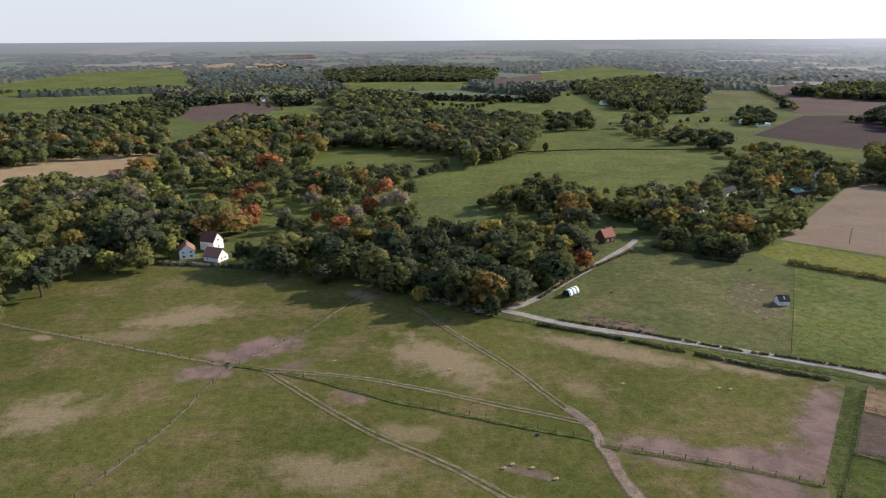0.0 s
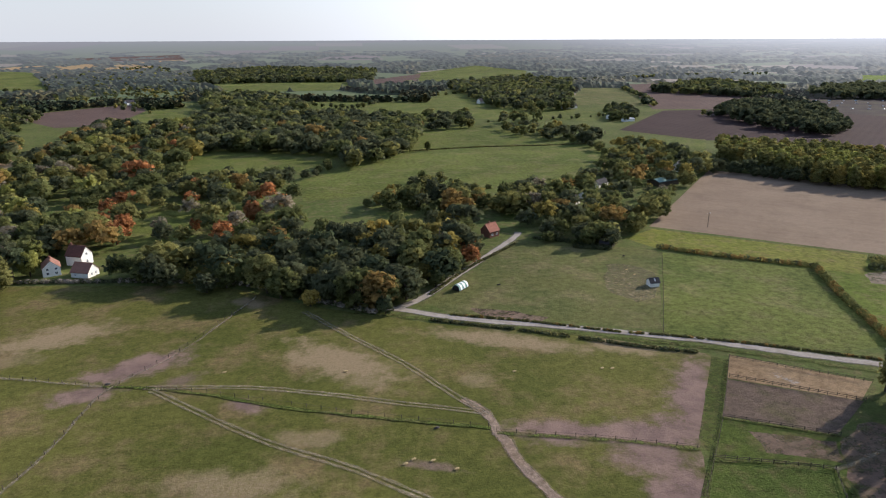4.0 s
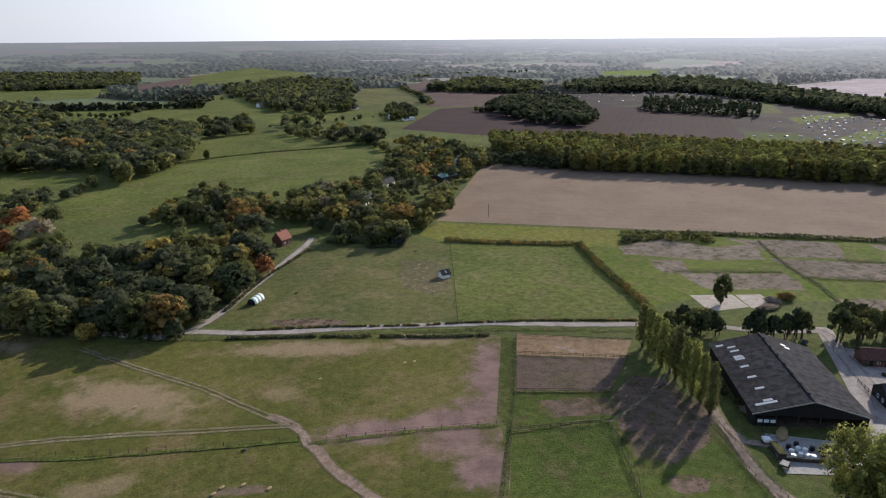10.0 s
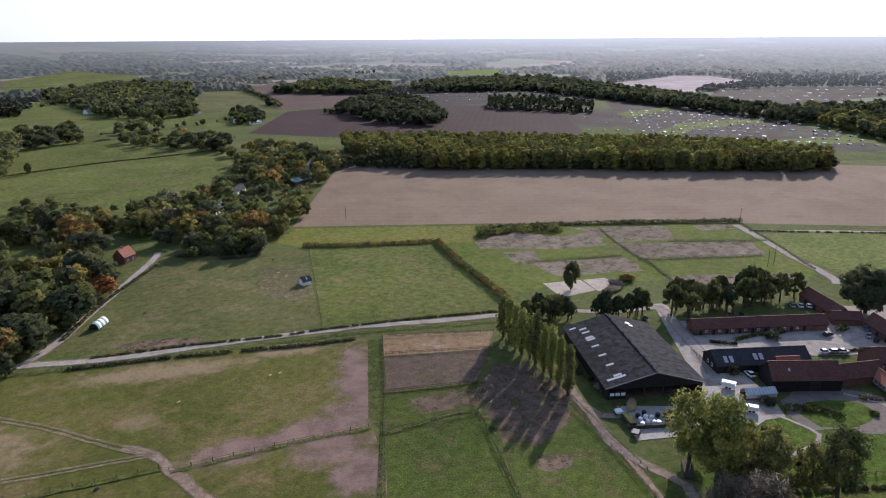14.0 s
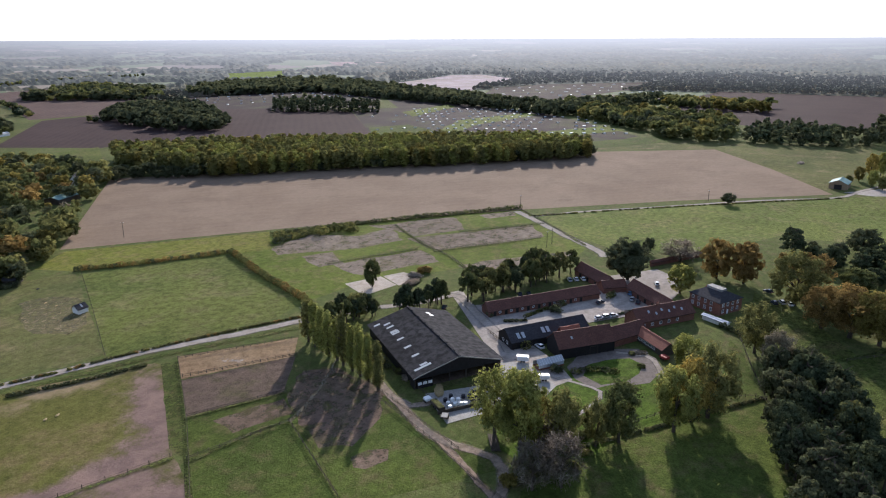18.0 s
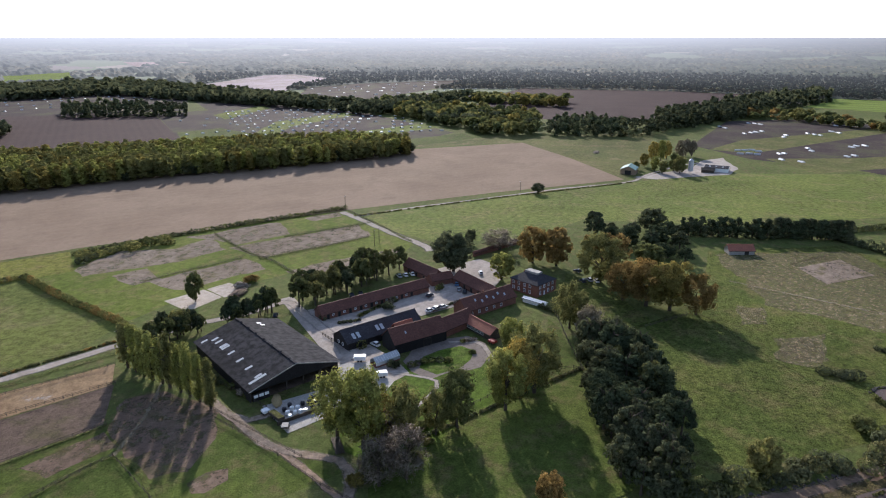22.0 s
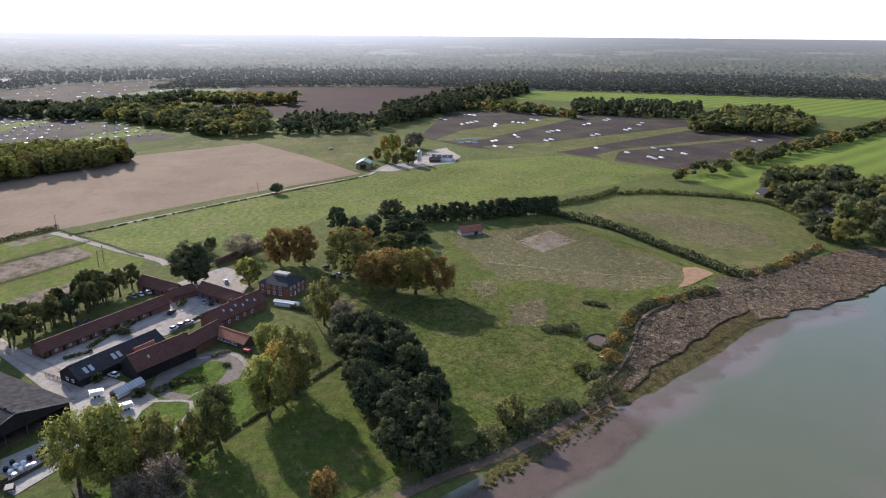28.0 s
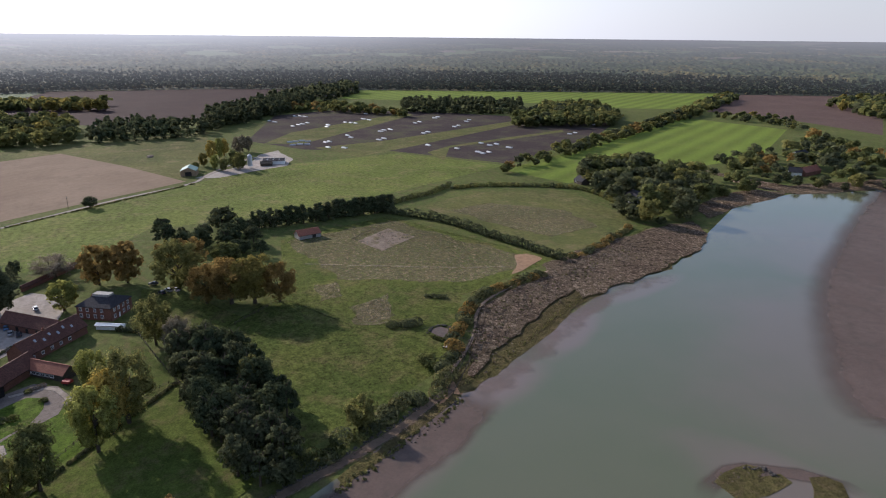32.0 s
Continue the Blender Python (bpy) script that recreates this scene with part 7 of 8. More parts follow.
building("farm_store", "white farm building with a dark dotted roof", *((596, -63), (592, -81)), 12, 3.4, 4.6, M["white_paint"], M["slate"], rooflights=[(3 + 5.2 * i, 0.25 + 0.3 * j, 1.4, 0.12) for i in range(3) for j in range(2)], category="barn")
building("pump_shed", "small weathered brown timber shed", *((588, -60), (587, -70)), 7, 2.4, 3.8, M["timber"], M["timber"], category="shed")
building("riverside_cottage", "grey-roofed cottage above the river", *((445, -286), (434, -286)), 9, 2.6, 5.6, M["timber"], M["slate"], windows=(("front", [1.5, 4.0], 0.9, 1.1, 1.1),), category="cottage")
building("riverside_house", "white gabled house among dark trees", *((379, -287), (367, -288)), 8, 4.6, 8.4, M["render_white"], M["slate"], windows=(("right", [1.5, 4.5], 1.0, 1.1, 1.2), ("right", [3.0], 4.0, 1.1, 1.2)), category="house")
building("riverside_house", "grey-roofed house near the shore", *((471, -550), (475, -568)), 10, 4, 7, M["render_white"], M["slate"], category="house")
building("riverside_house", "pale house near the shore", *((412, -474), (405, -481)), 9, 3.5, 7, M["render_white"], M["slate"], category="house")
building("riverside_house", "red-roofed house near the shore", *((404, -484), (410, -508)), 9, 3.5, 7, M["brick"], M["tile_bright"], category="house")
building("white_house", "white rendered house with brown tile roofs", *((-126.3, 322.4), (-129.6, 330.8)), 7.5, 4.2, 7.6, M["render_white"], M["tile_brown"], windows=(("left", [1.2, 4.8], 0.9, 1.3, 1.2), ("left", [1.2, 4.8], 3.0, 1.2, 1.1)), chimneys=((4, 3.7, 1.1),), category="house")
building("white_house", "white gabled rear wing with a dark red roof", *((-128.8, 337.1), (-120.5, 333.5)), 7.5, 5.2, 9.4, M["render_white"], M["tile_red"], windows=(("right", [3.0], 4.8, 1.3, 1.4), ("right", [3.0], 1.2, 1.3, 1.4)), chimneys=((1.2, 3.7, 1.2),), category="house")
building("white_house", "low white gabled wing with a brown tile roof", *((-120.6, 317.9), (-112.1, 314.4)), 7.5, 2.8, 6.4, M["render_white"], M["tile_brown"], windows=(("right", [2.0, 4.6], 1.0, 1.1, 1.2), ("front", [2.0], 0.9, 1.1, 1.1)), category="house")
field("farm_yard", ((-132.0, 311.1), (-122.2, 308.3), (-121.4, 317.5), (-133.3, 321.8)), M["track"], 0.1, "pale gravel drive before the white house")
building("lane_cottage", "brick cottage with a steep orange tile roof", *((86.3, 343.3), (92.8, 347.4)), 7, 3.6, 7.4, M["brick"], M["tile_bright"], windows=(("right", [1.5, 5.5], 0.9, 1.2, 1.2), ("right", [3.4], 4.4, 1.2, 1.2), ("front", [1.5, 5.0], 1.0, 1.2, 1.2)), chimneys=((3, 3.5, 0.9),), category="cottage")
building("edge_cottage", "brick cottage with a red roof at the wood", *((-186.6, 313.9), (-178.9, 312.0)), 8, 3.0, 6.5, M["brick"], M["tile_bright"], chimneys=((4, 4, 0.8),), category="cottage")
building("edge_cottage", "brick cottage with a red roof among trees", *((-201.3, 343.6), (-196.4, 344.6)), 8, 3.0, 6.5, M["brick"], M["tile_bright"], category="cottage")
building("edge_cottage", "white cottage with a red roof among trees", *((-262, 518), (-255, 522)), 9, 4.0, 8.5, M["render_white"], M["tile_bright"], category="cottage")
building("field_shelter", "small dark-roofed horse shelter", *((137.6, 255.2), (141.8, 255.2)), 4.2, 2.2, 3.6, M["render_white"], M["slate"], rooflights=((2.0, 0.1, 0.6, 0.7),), category="shelter")
for name, a, b, w, e, r, wall, roof, label in (
        ("hamlet_house", *((197, 455), (208, 464)), 6, 2.8, 5.4, M["render_white"], M["slate"], "pale house in a wooded hamlet"),
        ("hamlet_house", *((156.3, 403.7), (165.9, 412.4)), 6, 2.8, 5.4, M["render_white"], M["slate"], "pale house in a wooded hamlet"),
        ("hamlet_house", *((174, 422), (181, 428)), 6, 2.8, 5.4, M["render_white"], M["tile_red"], "pale house in a wooded hamlet"),
        ("hamlet_house", *((287, 501), (298, 514)), 7, 4, 7.5, M["render_white"], M["slate"], "white gabled house in a wooded hamlet"),
        ("hamlet_barn", *((242, 450), (262, 457)), 12, 3.5, 5.0, M["timber"], M["green_roof"], "flat grey-green roofed barn among trees"),
        ("hamlet_house", *((139.6, 317.9), (143.9, 313.2)), 6, 2.4, 4.0, M["timber"], M["slate"], "small garden sheds at a field edge"),
        ("village_house", *((-1214, 2058), (-1193, 2111)), 12, 5, 9, M["render_white"], M["slate"], "long white farmhouse on a far rise"),
        ("village_house", *((-528, 1699), (-505, 1718)), 12, 5, 9, M["brick"], M["slate"], "village house among trees"),
        ("village_house", *((-481, 1660), (-456, 1678)), 12, 5, 9, M["render_white"], M["slate"], "village house among trees"),
        ("village_house", *((-460, 1737), (-431, 1735)), 12, 5, 9, M["brick"], M["tile_bright"], "village house among trees"),
        ("village_house", *((-353, 1773), (-331, 1793)), 12, 5, 9, M["render_white"], M["slate"], "white village house among trees"),
        ("village_house", *((-327, 1233), (-316, 1244)), 10, 5, 9, M["render_white"], M["slate"], "white village house among trees"),
        ("far_farm", *((377, 1017), (399, 1025)), 12, 4, 8, M["render_white"], M["slate"], "long white farmhouse beside dark woods"),
        ("far_farm", *((387, 869), (398, 875)), 8, 4, 8, M["render_white"], M["slate"], "white gabled farmhouse in the fields"),
        ("far_farm", *((393, 839), (410, 844)), 6, 3, 4.6, M["white_paint"], M["hut_metal"], "low white farm sheds in the fields"),
        ("far_farm", *((267, 1138), (287, 1148)), 10, 4, 8, M["render_white"], M["slate"], "white farmhouse beside a wood"),
        ("far_farm", *((301, 1180), (307, 1180)), 10, 4, 9, M["render_white"], M["slate"], "white farmhouse beside a wood")):
    building(name, label, a, b, w, e, r, wall, roof, category="house")


# ---- vehicles ----
def car(name, label, paint, long=4.3, high=1.5):
    top = new(name)
    tagged(top, label, "car", "parked cars")
    h, w = long / 2, 0.88
    bm = bmesh.new()
    prism(bm, ((-h, 0.32), (-h + 0.1, 0.22), (h - 0.15, 0.22), (h, 0.38), (h - 0.02, 0.66), (h - 0.95, 0.86), (-h + 0.25, 0.92), (-h, 0.80)), -w, w, lambda u, v, s: (u, s, v))
    bmesh.ops.bevel(bm, geom=list(bm.edges), offset=0.06, segments=2, affect="EDGES")
    part("body", bm, paint, top)
    bm = bmesh.new()
    prism(bm, ((-h + 0.3, 0.90), (h - 1.05, 0.84), (h - 1.75, high - 0.04), (-h + 0.85, high - 0.02)), -w + 0.1, w - 0.1, lambda u, v, s: (u, s * (1 - 0.16 * (v - 0.9)), v))
    part("glazing", bm, M["glass"], top)
    bm = bmesh.new()
    box(bm, -h + 0.85, -w + 0.2, high - 0.03, h - 1.80, w - 0.2, high + 0.03)
    bmesh.ops.bevel(bm, geom=list(bm.edges), offset=0.025, segments=1, affect="EDGES")
    part("roof_panel", bm, paint, top)
    for x in (-h + 0.8, h - 0.85):
        for y in (-w + 0.02, w - 0.02):
            bm = bmesh.new()
            bmesh.ops.create_cone(bm, cap_ends=True, segments=14, radius1=0.32, radius2=0.32, depth=0.22, matrix=Matrix.Translation((x, y, 0.32)) @ Matrix.Rotation(math.pi / 2, 4, "X"))
            wheel = part("wheel", bm, M["rubber"], top)
            bm = bmesh.new()
            bmesh.ops.create_cone(bm, cap_ends=True, segments=10, radius1=0.2, radius2=0.2, depth=0.24, matrix=Matrix.Translation((x, y, 0.32)) @ Matrix.Rotation(math.pi / 2, 4, "X"))
            part("rim", bm, M["car_silver"], wheel)
    for y in (-w + 0.25, w - 0.25):
        part("headlight", box(bmesh.new(), h - 0.12, y - 0.17, 0.52, h + 0.012, y + 0.17, 0.66), M["hut_metal"], top)
        part("tail_light", box(bmesh.new(), -h - 0.012, y - 0.14, 0.6, -h + 0.1, y + 0.14, 0.76), M["red_paint"], top)
    return top


CARS = {"white": car("car", "small white hatchback parked in the yard", M["car_white"], 4.1), "silver": car("car", "silver estate car parked in the yard", M["car_silver"], 4.6),
        "dark": car("car", "dark hatchback parked in the yard", M["car_dark"], 4.2), "blue": car("car", "blue hatchback parked in the yard", M["car_blue"], 4.0)}
USED = set()
for tone, x, y, turn in (("silver", 277.2, 97.2, 35), ("white", 279.3, 94.8, 35), ("white", 281.4, 92.2, 35), ("dark", 257.7, 76.1, -20), ("white", 241.5, 71.0, -35),
                         ("silver", 244.4, 68.9, -35), ("white", 246.7, 66.9, -35), ("silver", 268.3, 65.6, 10), ("dark", 266.1, 62.4, 10), ("blue", 274.3, 68.2, 10),
                         ("silver", 292.2, 61.3, 20), ("dark", 251.2, 106.0, 35), ("dark", 248.5, 109.0, 35), ("white", 205.5, 81.0, 60), ("dark", 219.4, 129.8, 20),
                         ("silver", 296.6, 10.4, 30), ("dark", 294.5, 13.2, 30), ("white", 296.3, 7.2, 20), ("dark", 307.6, 17.0, 60)):
    m = pose(x, y, 0.34, 0, 0, turn)
    if tone in USED:
        copy_thing(CARS[tone], m)
    else:
        CARS[tone].matrix_world = m
        USED.add(tone)


def box_trailer(label, x, y, turn, long, high, paint, roof):
    top = new("horse_trailer")
    top.matrix_world = pose(x, y, 0.34, 0, 0, turn)
    tagged(top, label, "trailer")
    bm = box(bmesh.new(), -long / 2, -1.1, 0.5, long / 2, 1.1, high)
    bmesh.ops.bevel(bm, geom=list(bm.edges), offset=0.12, segments=2, affect="EDGES")
    part("body", bm, paint, top)
    part("roof_panel", box(bmesh.new(), -long / 2 + 0.15, -0.95, high + 0.002, long / 2 - 0.15, 0.95, high + 0.06), roof, top)
    part("draw_bar", box(bmesh.new(), long / 2, -0.08, 0.45, long / 2 + 1.1, 0.08, 0.55), M["rubber"], top)
    for x in (-0.5, 0.5):
        for y in (-1.1, 1.1):
            bm = bmesh.new()
            bmesh.ops.create_cone(bm, cap_ends=True, segments=12, radius1=0.33, radius2=0.33, depth=0.2, matrix=Matrix.Translation((x, y, 0.33)) @ Matrix.Rotation(math.pi / 2, 4, "X"))
            part("wheel", bm, M["rubber"], top)


box_trailer("white horsebox parked behind the barn", 192.6, 81.7, 110, 4.0, 2.0, M["car_white"], M["white_paint"])
box_trailer("white horsebox parked under the trees", 184.1, 70.2, 120, 3.6, 1.8, M["car_white"], M["white_paint"])
box_trailer("red trailer beside the garden shed", 219.1, 40.0, 60, 3.0, 1.3, M["red_paint"], M["red_paint"])
building("verandah", "long low white-roofed verandah beside the farmhouse", *((263.2, 36.1), (258.7, 26.2)), 2.0, 1.9, 2.3, M["render_white"], M["white_paint"], category="verandah")


# ---- farm clutter ----
def bale(name, label, material, r=0.68, h=1.2):
    bm = bmesh.new()
    bmesh.ops.create_cone(bm, cap_ends=True, segments=16, radius1=r, radius2=r, depth=h, matrix=Matrix.Translation((0, 0, h / 2)))
    bmesh.ops.bevel(bm, geom=[e for e in bm.edges if len(e.link_faces) == 2 and e.calc_face_angle() > 1], offset=0.14, segments=3, affect="EDGES")
    return tagged(new(name, shape(bm, name, material)), label, "bale", "wrapped bales beside the barn")


b_white, b_black = bale("bale", "white plastic-wrapped round bale", M["wrap_white"]), bale("bale", "black plastic-wrapped round bale", M["wrap_black"])
first = {0: True, 1: True}
spots = ((152.7, 87.3), (155.1, 86.9), (156.1, 85.7), (156.9, 84.5), (154.3, 89.0), (156.8, 88.9), (157.8, 87.5), (155.6, 90.8), (160.3, 87.1), (158.4, 90.5), (161.7, 85.5), (162.2, 84.1), (162.7, 82.8), (164.1, 85.9), (164.6, 84.6), (163.5, 82.2))
for i, (x, y) in enumerate(spots):
    k = 0 if i < 7 else 1
    src = (b_white, b_black)[k]
    m = pose(x, y, 0.36, 0, 0, 25 * i)
    if first[k]:
        src.matrix_world = m
        first[k] = False
    else:
        copy_thing(src, m)


def heap(name, label, x, y, rx, ry, h, turn, material):
    """A loose, lumpy heap."""
    bm = bmesh.new()
    bmesh.ops.create_icosphere(bm, subdivisions=3, radius=1.0)
    for v in bm.verts:
        v.co *= 1 + 0.28 * noise.noise(v.co * 2.3 + Vector((x, y, 0)))
        v.co.z = max(v.co.z, -0.05)
        v.co = Vector((v.co.x * rx, v.co.y * ry, v.co.z * h))
    ob = tagged(new(name, shape(bm, name, material)), label, "heap")
    ob.matrix_world = pose(x, y, 0.3, 0, 0, turn)
    return ob


heap("dung_mound", "long straw muck heap before the barn", 160.4, 96.1, 4.0, 1.5, 1.0, 32, M["straw"])
heap("tyre_heap", "dark heap of old tyres beside the bales", 162.8, 83.4, 4.2, 2.4, 1.1, 40, M["rubber"])
heap("dung_mound", "dark manure heap beside the arena", 237.3, 158.5, 6, 3, 1.4, 0, M["earth"])
heap("log_heap", "dark brushwood heap in the meadow", 667.4, 31.1, 7, 3, 1.2, 0, M["brown_twig"])


def planks(label, x, y, turn):
    top = new("timber_stack")
    top.matrix_world = pose(x, y, 0.3, 0, 0, turn)
    tagged(top, label, "timber")
    for i in range(8):
        part("board", box(bmesh.new(), -4.2 + 0.15 * (i % 3), -1.2 + 0.32 * i, 0.0 + 0.12 * (i % 2), 4.0 + 0.2 * (i % 2), -0.93 + 0.32 * i, 0.22 + 0.12 * (i % 2)), M["timber"], top)


planks("stack of weathered boards beside the track", 143.7, 67.8, 35)


def greenhouse(label, x, y, turn):
    top = new("greenhouse")
    top.matrix_world = pose(x, y, 0.3, 0, 0, turn)
    tagged(top, label, "greenhouse")
    part("base", box(bmesh.new(), -5, -2, 0, 5, 2, 0.6), M["brick"], top)
    for s in (-1, 1):
        part("glass_slope", slab(bmesh.new(), ((-5, 2.1 * s, 1.8), (5, 2.1 * s, 1.8), (5, 0, 3.2), (-5, 0, 3.2)), 0.03), M["rooflight"], top)
        part("glass_side", box(bmesh.new(), -5, 1.95 * s - 0.02, 0.602, 5, 1.95 * s + 0.02, 1.78), M["rooflight"], top)
    for i in range(11):
        part("glazing_bar", slab(bmesh.new(), ((-5 + i - 0.04, -2.1, 1.84), (-4.96 + i, -2.1, 1.84), (-4.96 + i, 0, 3.24), (-5 + i - 0.04, 0, 3.24)), 0.04), M["white_paint"], top)


greenhouse("glass greenhouse beside the parked trailers", 194.2, 72.9, -35)


# round-roofed mobile hen house in the paddock
def hen_house(x, y, turn):
    top = new("poultry_ark")
    top.matrix_world = pose(x, y, 0.2, 0, 0, turn)
    tagged(top, "round-roofed pale green and white poultry ark", "hut")
    arc = [(2.0 * math.cos(math.pi * i / 12), 2.4 * math.sin(math.pi * i / 12)) for i in range(13)]
    for k in range(6):
        part("roof_band", prism(bmesh.new(), arc, -3.6 + 1.2 * k, -2.42 + 1.2 * k, lambda u, v, w: (w, u, v + 0.3)), M["white_paint"] if k % 2 else M["green_roof"], top)
    part("end_panel", prism(bmesh.new(), [(u * 0.92, v * 0.92) for u, v in arc], -3.68, -3.605, lambda u, v, w: (w, u, v + 0.3)), M["dark_inside"], top)
    part("skid", box(bmesh.new(), -3.8, -1.9, 0, 3.8, -1.6, 0.3), M["timber"], top)
    part("skid", box(bmesh.new(), -3.8, 1.6, 0, 3.8, 1.9, 0.3), M["timber"], top)


hen_house(54.6, 269.3, 45)


# farm silo
silo = new("silo")
silo.matrix_world = pose(582.9, -51.0, 0.1)
tagged(silo, "tall white feed silo beside the copse", "silo")
bm = bmesh.new()
bmesh.ops.create_cone(bm, cap_ends=True, segments=18, radius1=2.0, radius2=2.0, depth=8.5, matrix=Matrix.Translation((0, 0, 6.2)))
part("drum", bm, M["hut_metal"], silo)
bm = bmesh.new()
bmesh.ops.create_cone(bm, cap_ends=True, segments=18, radius1=2.05, radius2=0.4, depth=1.6, matrix=Matrix.Translation((0, 0, 11.26)))
part("cone_top", bm, M["hut_metal"], silo)
for i in range(4):
    part("leg", box(bmesh.new(), 1.3 * math.cos(1.57 * i) - 0.1, 1.3 * math.sin(1.57 * i) - 0.1, 0, 1.3 * math.cos(1.57 * i) + 0.1, 1.3 * math.sin(1.57 * i) + 0.1, 1.94), M["hut_metal"], silo)


# pig huts
def pig_hut(long=5.0):
    top = new("pig_hut")
    tagged(top, "low curved metal pig hut on bare soil", "hut", "pig huts")
    arc = [(1.5 * math.cos(math.pi * i / 8), 1.25 * math.sin(math.pi * i / 8)) for i in range(9)]
    part("shell", prism(bmesh.new(), arc, -long / 2, long / 2, lambda u, v, w: (w, u, v)), M["hut_metal"], top)
    part("end_board", prism(bmesh.new(), [(u * 0.9, v * 0.9) for u, v in arc], long / 2 + 0.002, long / 2 + 0.06, lambda u, v, w: (w, u, v)), M["dark_inside"], top)
    return top


HUT = pig_hut()
HUT_USED = [False]


def hut(x, y, turn, long=1.0):
    m = pose(x, y, height_at(x, y) + 0.15, 0, 0, turn)
    if not HUT_USED[0]:
        HUT.matrix_world = m
        HUT_USED[0] = True
    else:
        copy_thing(HUT, m @ Matrix.Diagonal((long, 1.0, 1.0, 1.0)))


for spots in (((911, -106), (898, -111), (957, -146), (956, -153), (949, -159), (850, -127), (861, -136), (867, -142), (878, -150), (831, -166), (848, -171), (870, -198), (864, -204), (858, -209), (751, -174), (734, -174)),
              ((899, -230), (887, -235), (772, -219), (782, -226), (786, -235), (706, -140), (710, -145), (707, -199), (715, -207), (742, -263), (751, -272), (837, -284), (848, -294)),
              ((883, -328), (895, -337), (787, -320), (797, -329), (834, -356), (851, -367), (626, -259), (652, -297), (591, -272), (596, -281), (672, -136), (664, -151), (655, -238), (960, -249), (967, -264), (959, -273)),
              ((687, -427), (694, -439), (753, -504), (761, -517), (636, -300), (641, -310), (600, -271), (616, -313))):
    for x, y in spots:
        hut(x, y, 25 + RND.uniform(-8, 8), RND.uniform(1.0, 1.6))


for x, y in ((718, -104), (721, -111), (724, -118), (717, -123), (697, -104), (700, -112), (697, -119)):
    hut(x, y, 80 + RND.uniform(-5, 5), 1.2)


def hut_rows(a, b, c, rows, per, keep=0.8, long=0.8):
    """Rows of huts over a skew grid: from a to b along a row, a to c across."""
    for j in range(rows):
        for i in range(per):
            if RND.uniform() < keep:
                u, v = (i + RND.uniform(-0.15, 0.15)) / max(per - 1, 1), j / max(rows - 1, 1)
                hut(a[0] + (b[0] - a[0]) * u + (c[0] - a[0]) * v, a[1] + (b[1] - a[1]) * u + (c[1] - a[1]) * v, RND.uniform(0, 180), long)


hut_rows(*((677, 427), (779, 223), (894, 596)), 9, 20, 0.88, 0.8)
hut_rows(*((764, 595), (815, 557), (666, 494)), 3, 5, 0.7, 0.7)
hut_rows(*((783, 925), (1073, 848), (829, 1066)), 4, 14, 0.85, 0.8)
hut_rows(*((1353, 680), (1639, 462), (1166, 561)), 4, 14, 0.75, 1.7)


# ---- fences and poles ----
POST = shape(box(bmesh.new(), -0.07, -0.07, 0, 0.07, 0.07, 1.35), "post", M["timber"])


def fence(points, label, gap=3.0, rails=(0.45, 0.95), thick=0.12):
    top = new("fence")
    tagged(top, label, "fence")
    p = [Vector((*q, 0)) for q in points]
    bms = [bmesh.new() for _ in rails]
    for a, b in zip(p, p[1:]):
        n = max(1, round((b - a).length / gap))
        for i in range(n + 1):
            if i == n and b is not p[-1]:
                continue
            q = a.lerp(b, i / n)
            ob = new("post", POST)
            ob.location = (q.x, q.y, 0.12)
            ob.rotation_euler[2] = RND.uniform(0, 1.5)
            ob.parent = top
        d = (b - a).normalized()
        s = Vector((-d.y, d.x, 0)) * 0.03
        for bm, z in zip(bms, rails):
            vs = [bm.verts.new((v.x, v.y, z + 0.12 + h)) for h in (0, thick) for v in (a + s, b + s, b - s, a - s)]
            for f in ((0, 1, 2, 3), (7, 6, 5, 4), (0, 4, 5, 1), (1, 5, 6, 2), (2, 6, 7, 3), (3, 7, 4, 0)):
                bm.faces.new([vs[i] for i in f])
    for bm in bms:
        part("rail", bm, M["timber"], top)
    return top


fence(((131.3, 185.2), (108.7, 152.3), (94.2, 133.3), (77.4, 111.6)), "timber post-and-rail fence along the paddocks")
fence(((124.3, 174.0), (155.8, 152.4)), "timber rail fence of the muddy pen", 2.5)
fence(((132.1, 186.4), (166.8, 162.1)), "timber rail fence beside the lane", 2.5)
fence(((108.7, 152.3), (134.9, 137.5)), "timber fence between horse paddocks")
fence(((94.7, 134.7), (122.5, 124.3)), "timber fence between horse paddocks")
fence(((122.5, 124.3), (103.6, 90.2)), "timber fence between horse paddocks")
fence(((146.0, 108.4), (136.3, 84.3), (126.6, 64.8), (122.8, 53.4)), "dark timber fence beside the farm track")
fence(((159.4, 134.1), (150.1, 110.8), (143.6, 94.4), (135.8, 74.7)), "dark timber fence beside the poplars")
fence(((137.1, 59.3), (162.2, 44.9), (201.4, 20.2), (208.0, 9.3), (206.5, 6.2)), "dark timber fence across the lawn")
fence(((257.0, 21.9), (228.0, 13.2), (204.7, 5.1), (179.0, -3.5), (159.8, -10.4), (150.4, -13.4)), "timber fence beside the pine clump")
fence(((167.2, 301.7), (143.0, 253.9), (120.3, 210.5)), "wire fence on timber posts between paddocks", 4.0, (0.9,), 0.03)
fence(((239.4, 210.0), (282.5, 184.5)), "timber fence of the horse paddocks", 4.0)
fence(((316.6, 223.7), (292.7, 188.2), (280.5, 164.0), (269.3, 148.3)), "timber fence of the horse paddocks", 4.0)
fence(((283.0, 175.0), (335.4, 136.3)), "timber fence of the horse paddocks", 4.0)
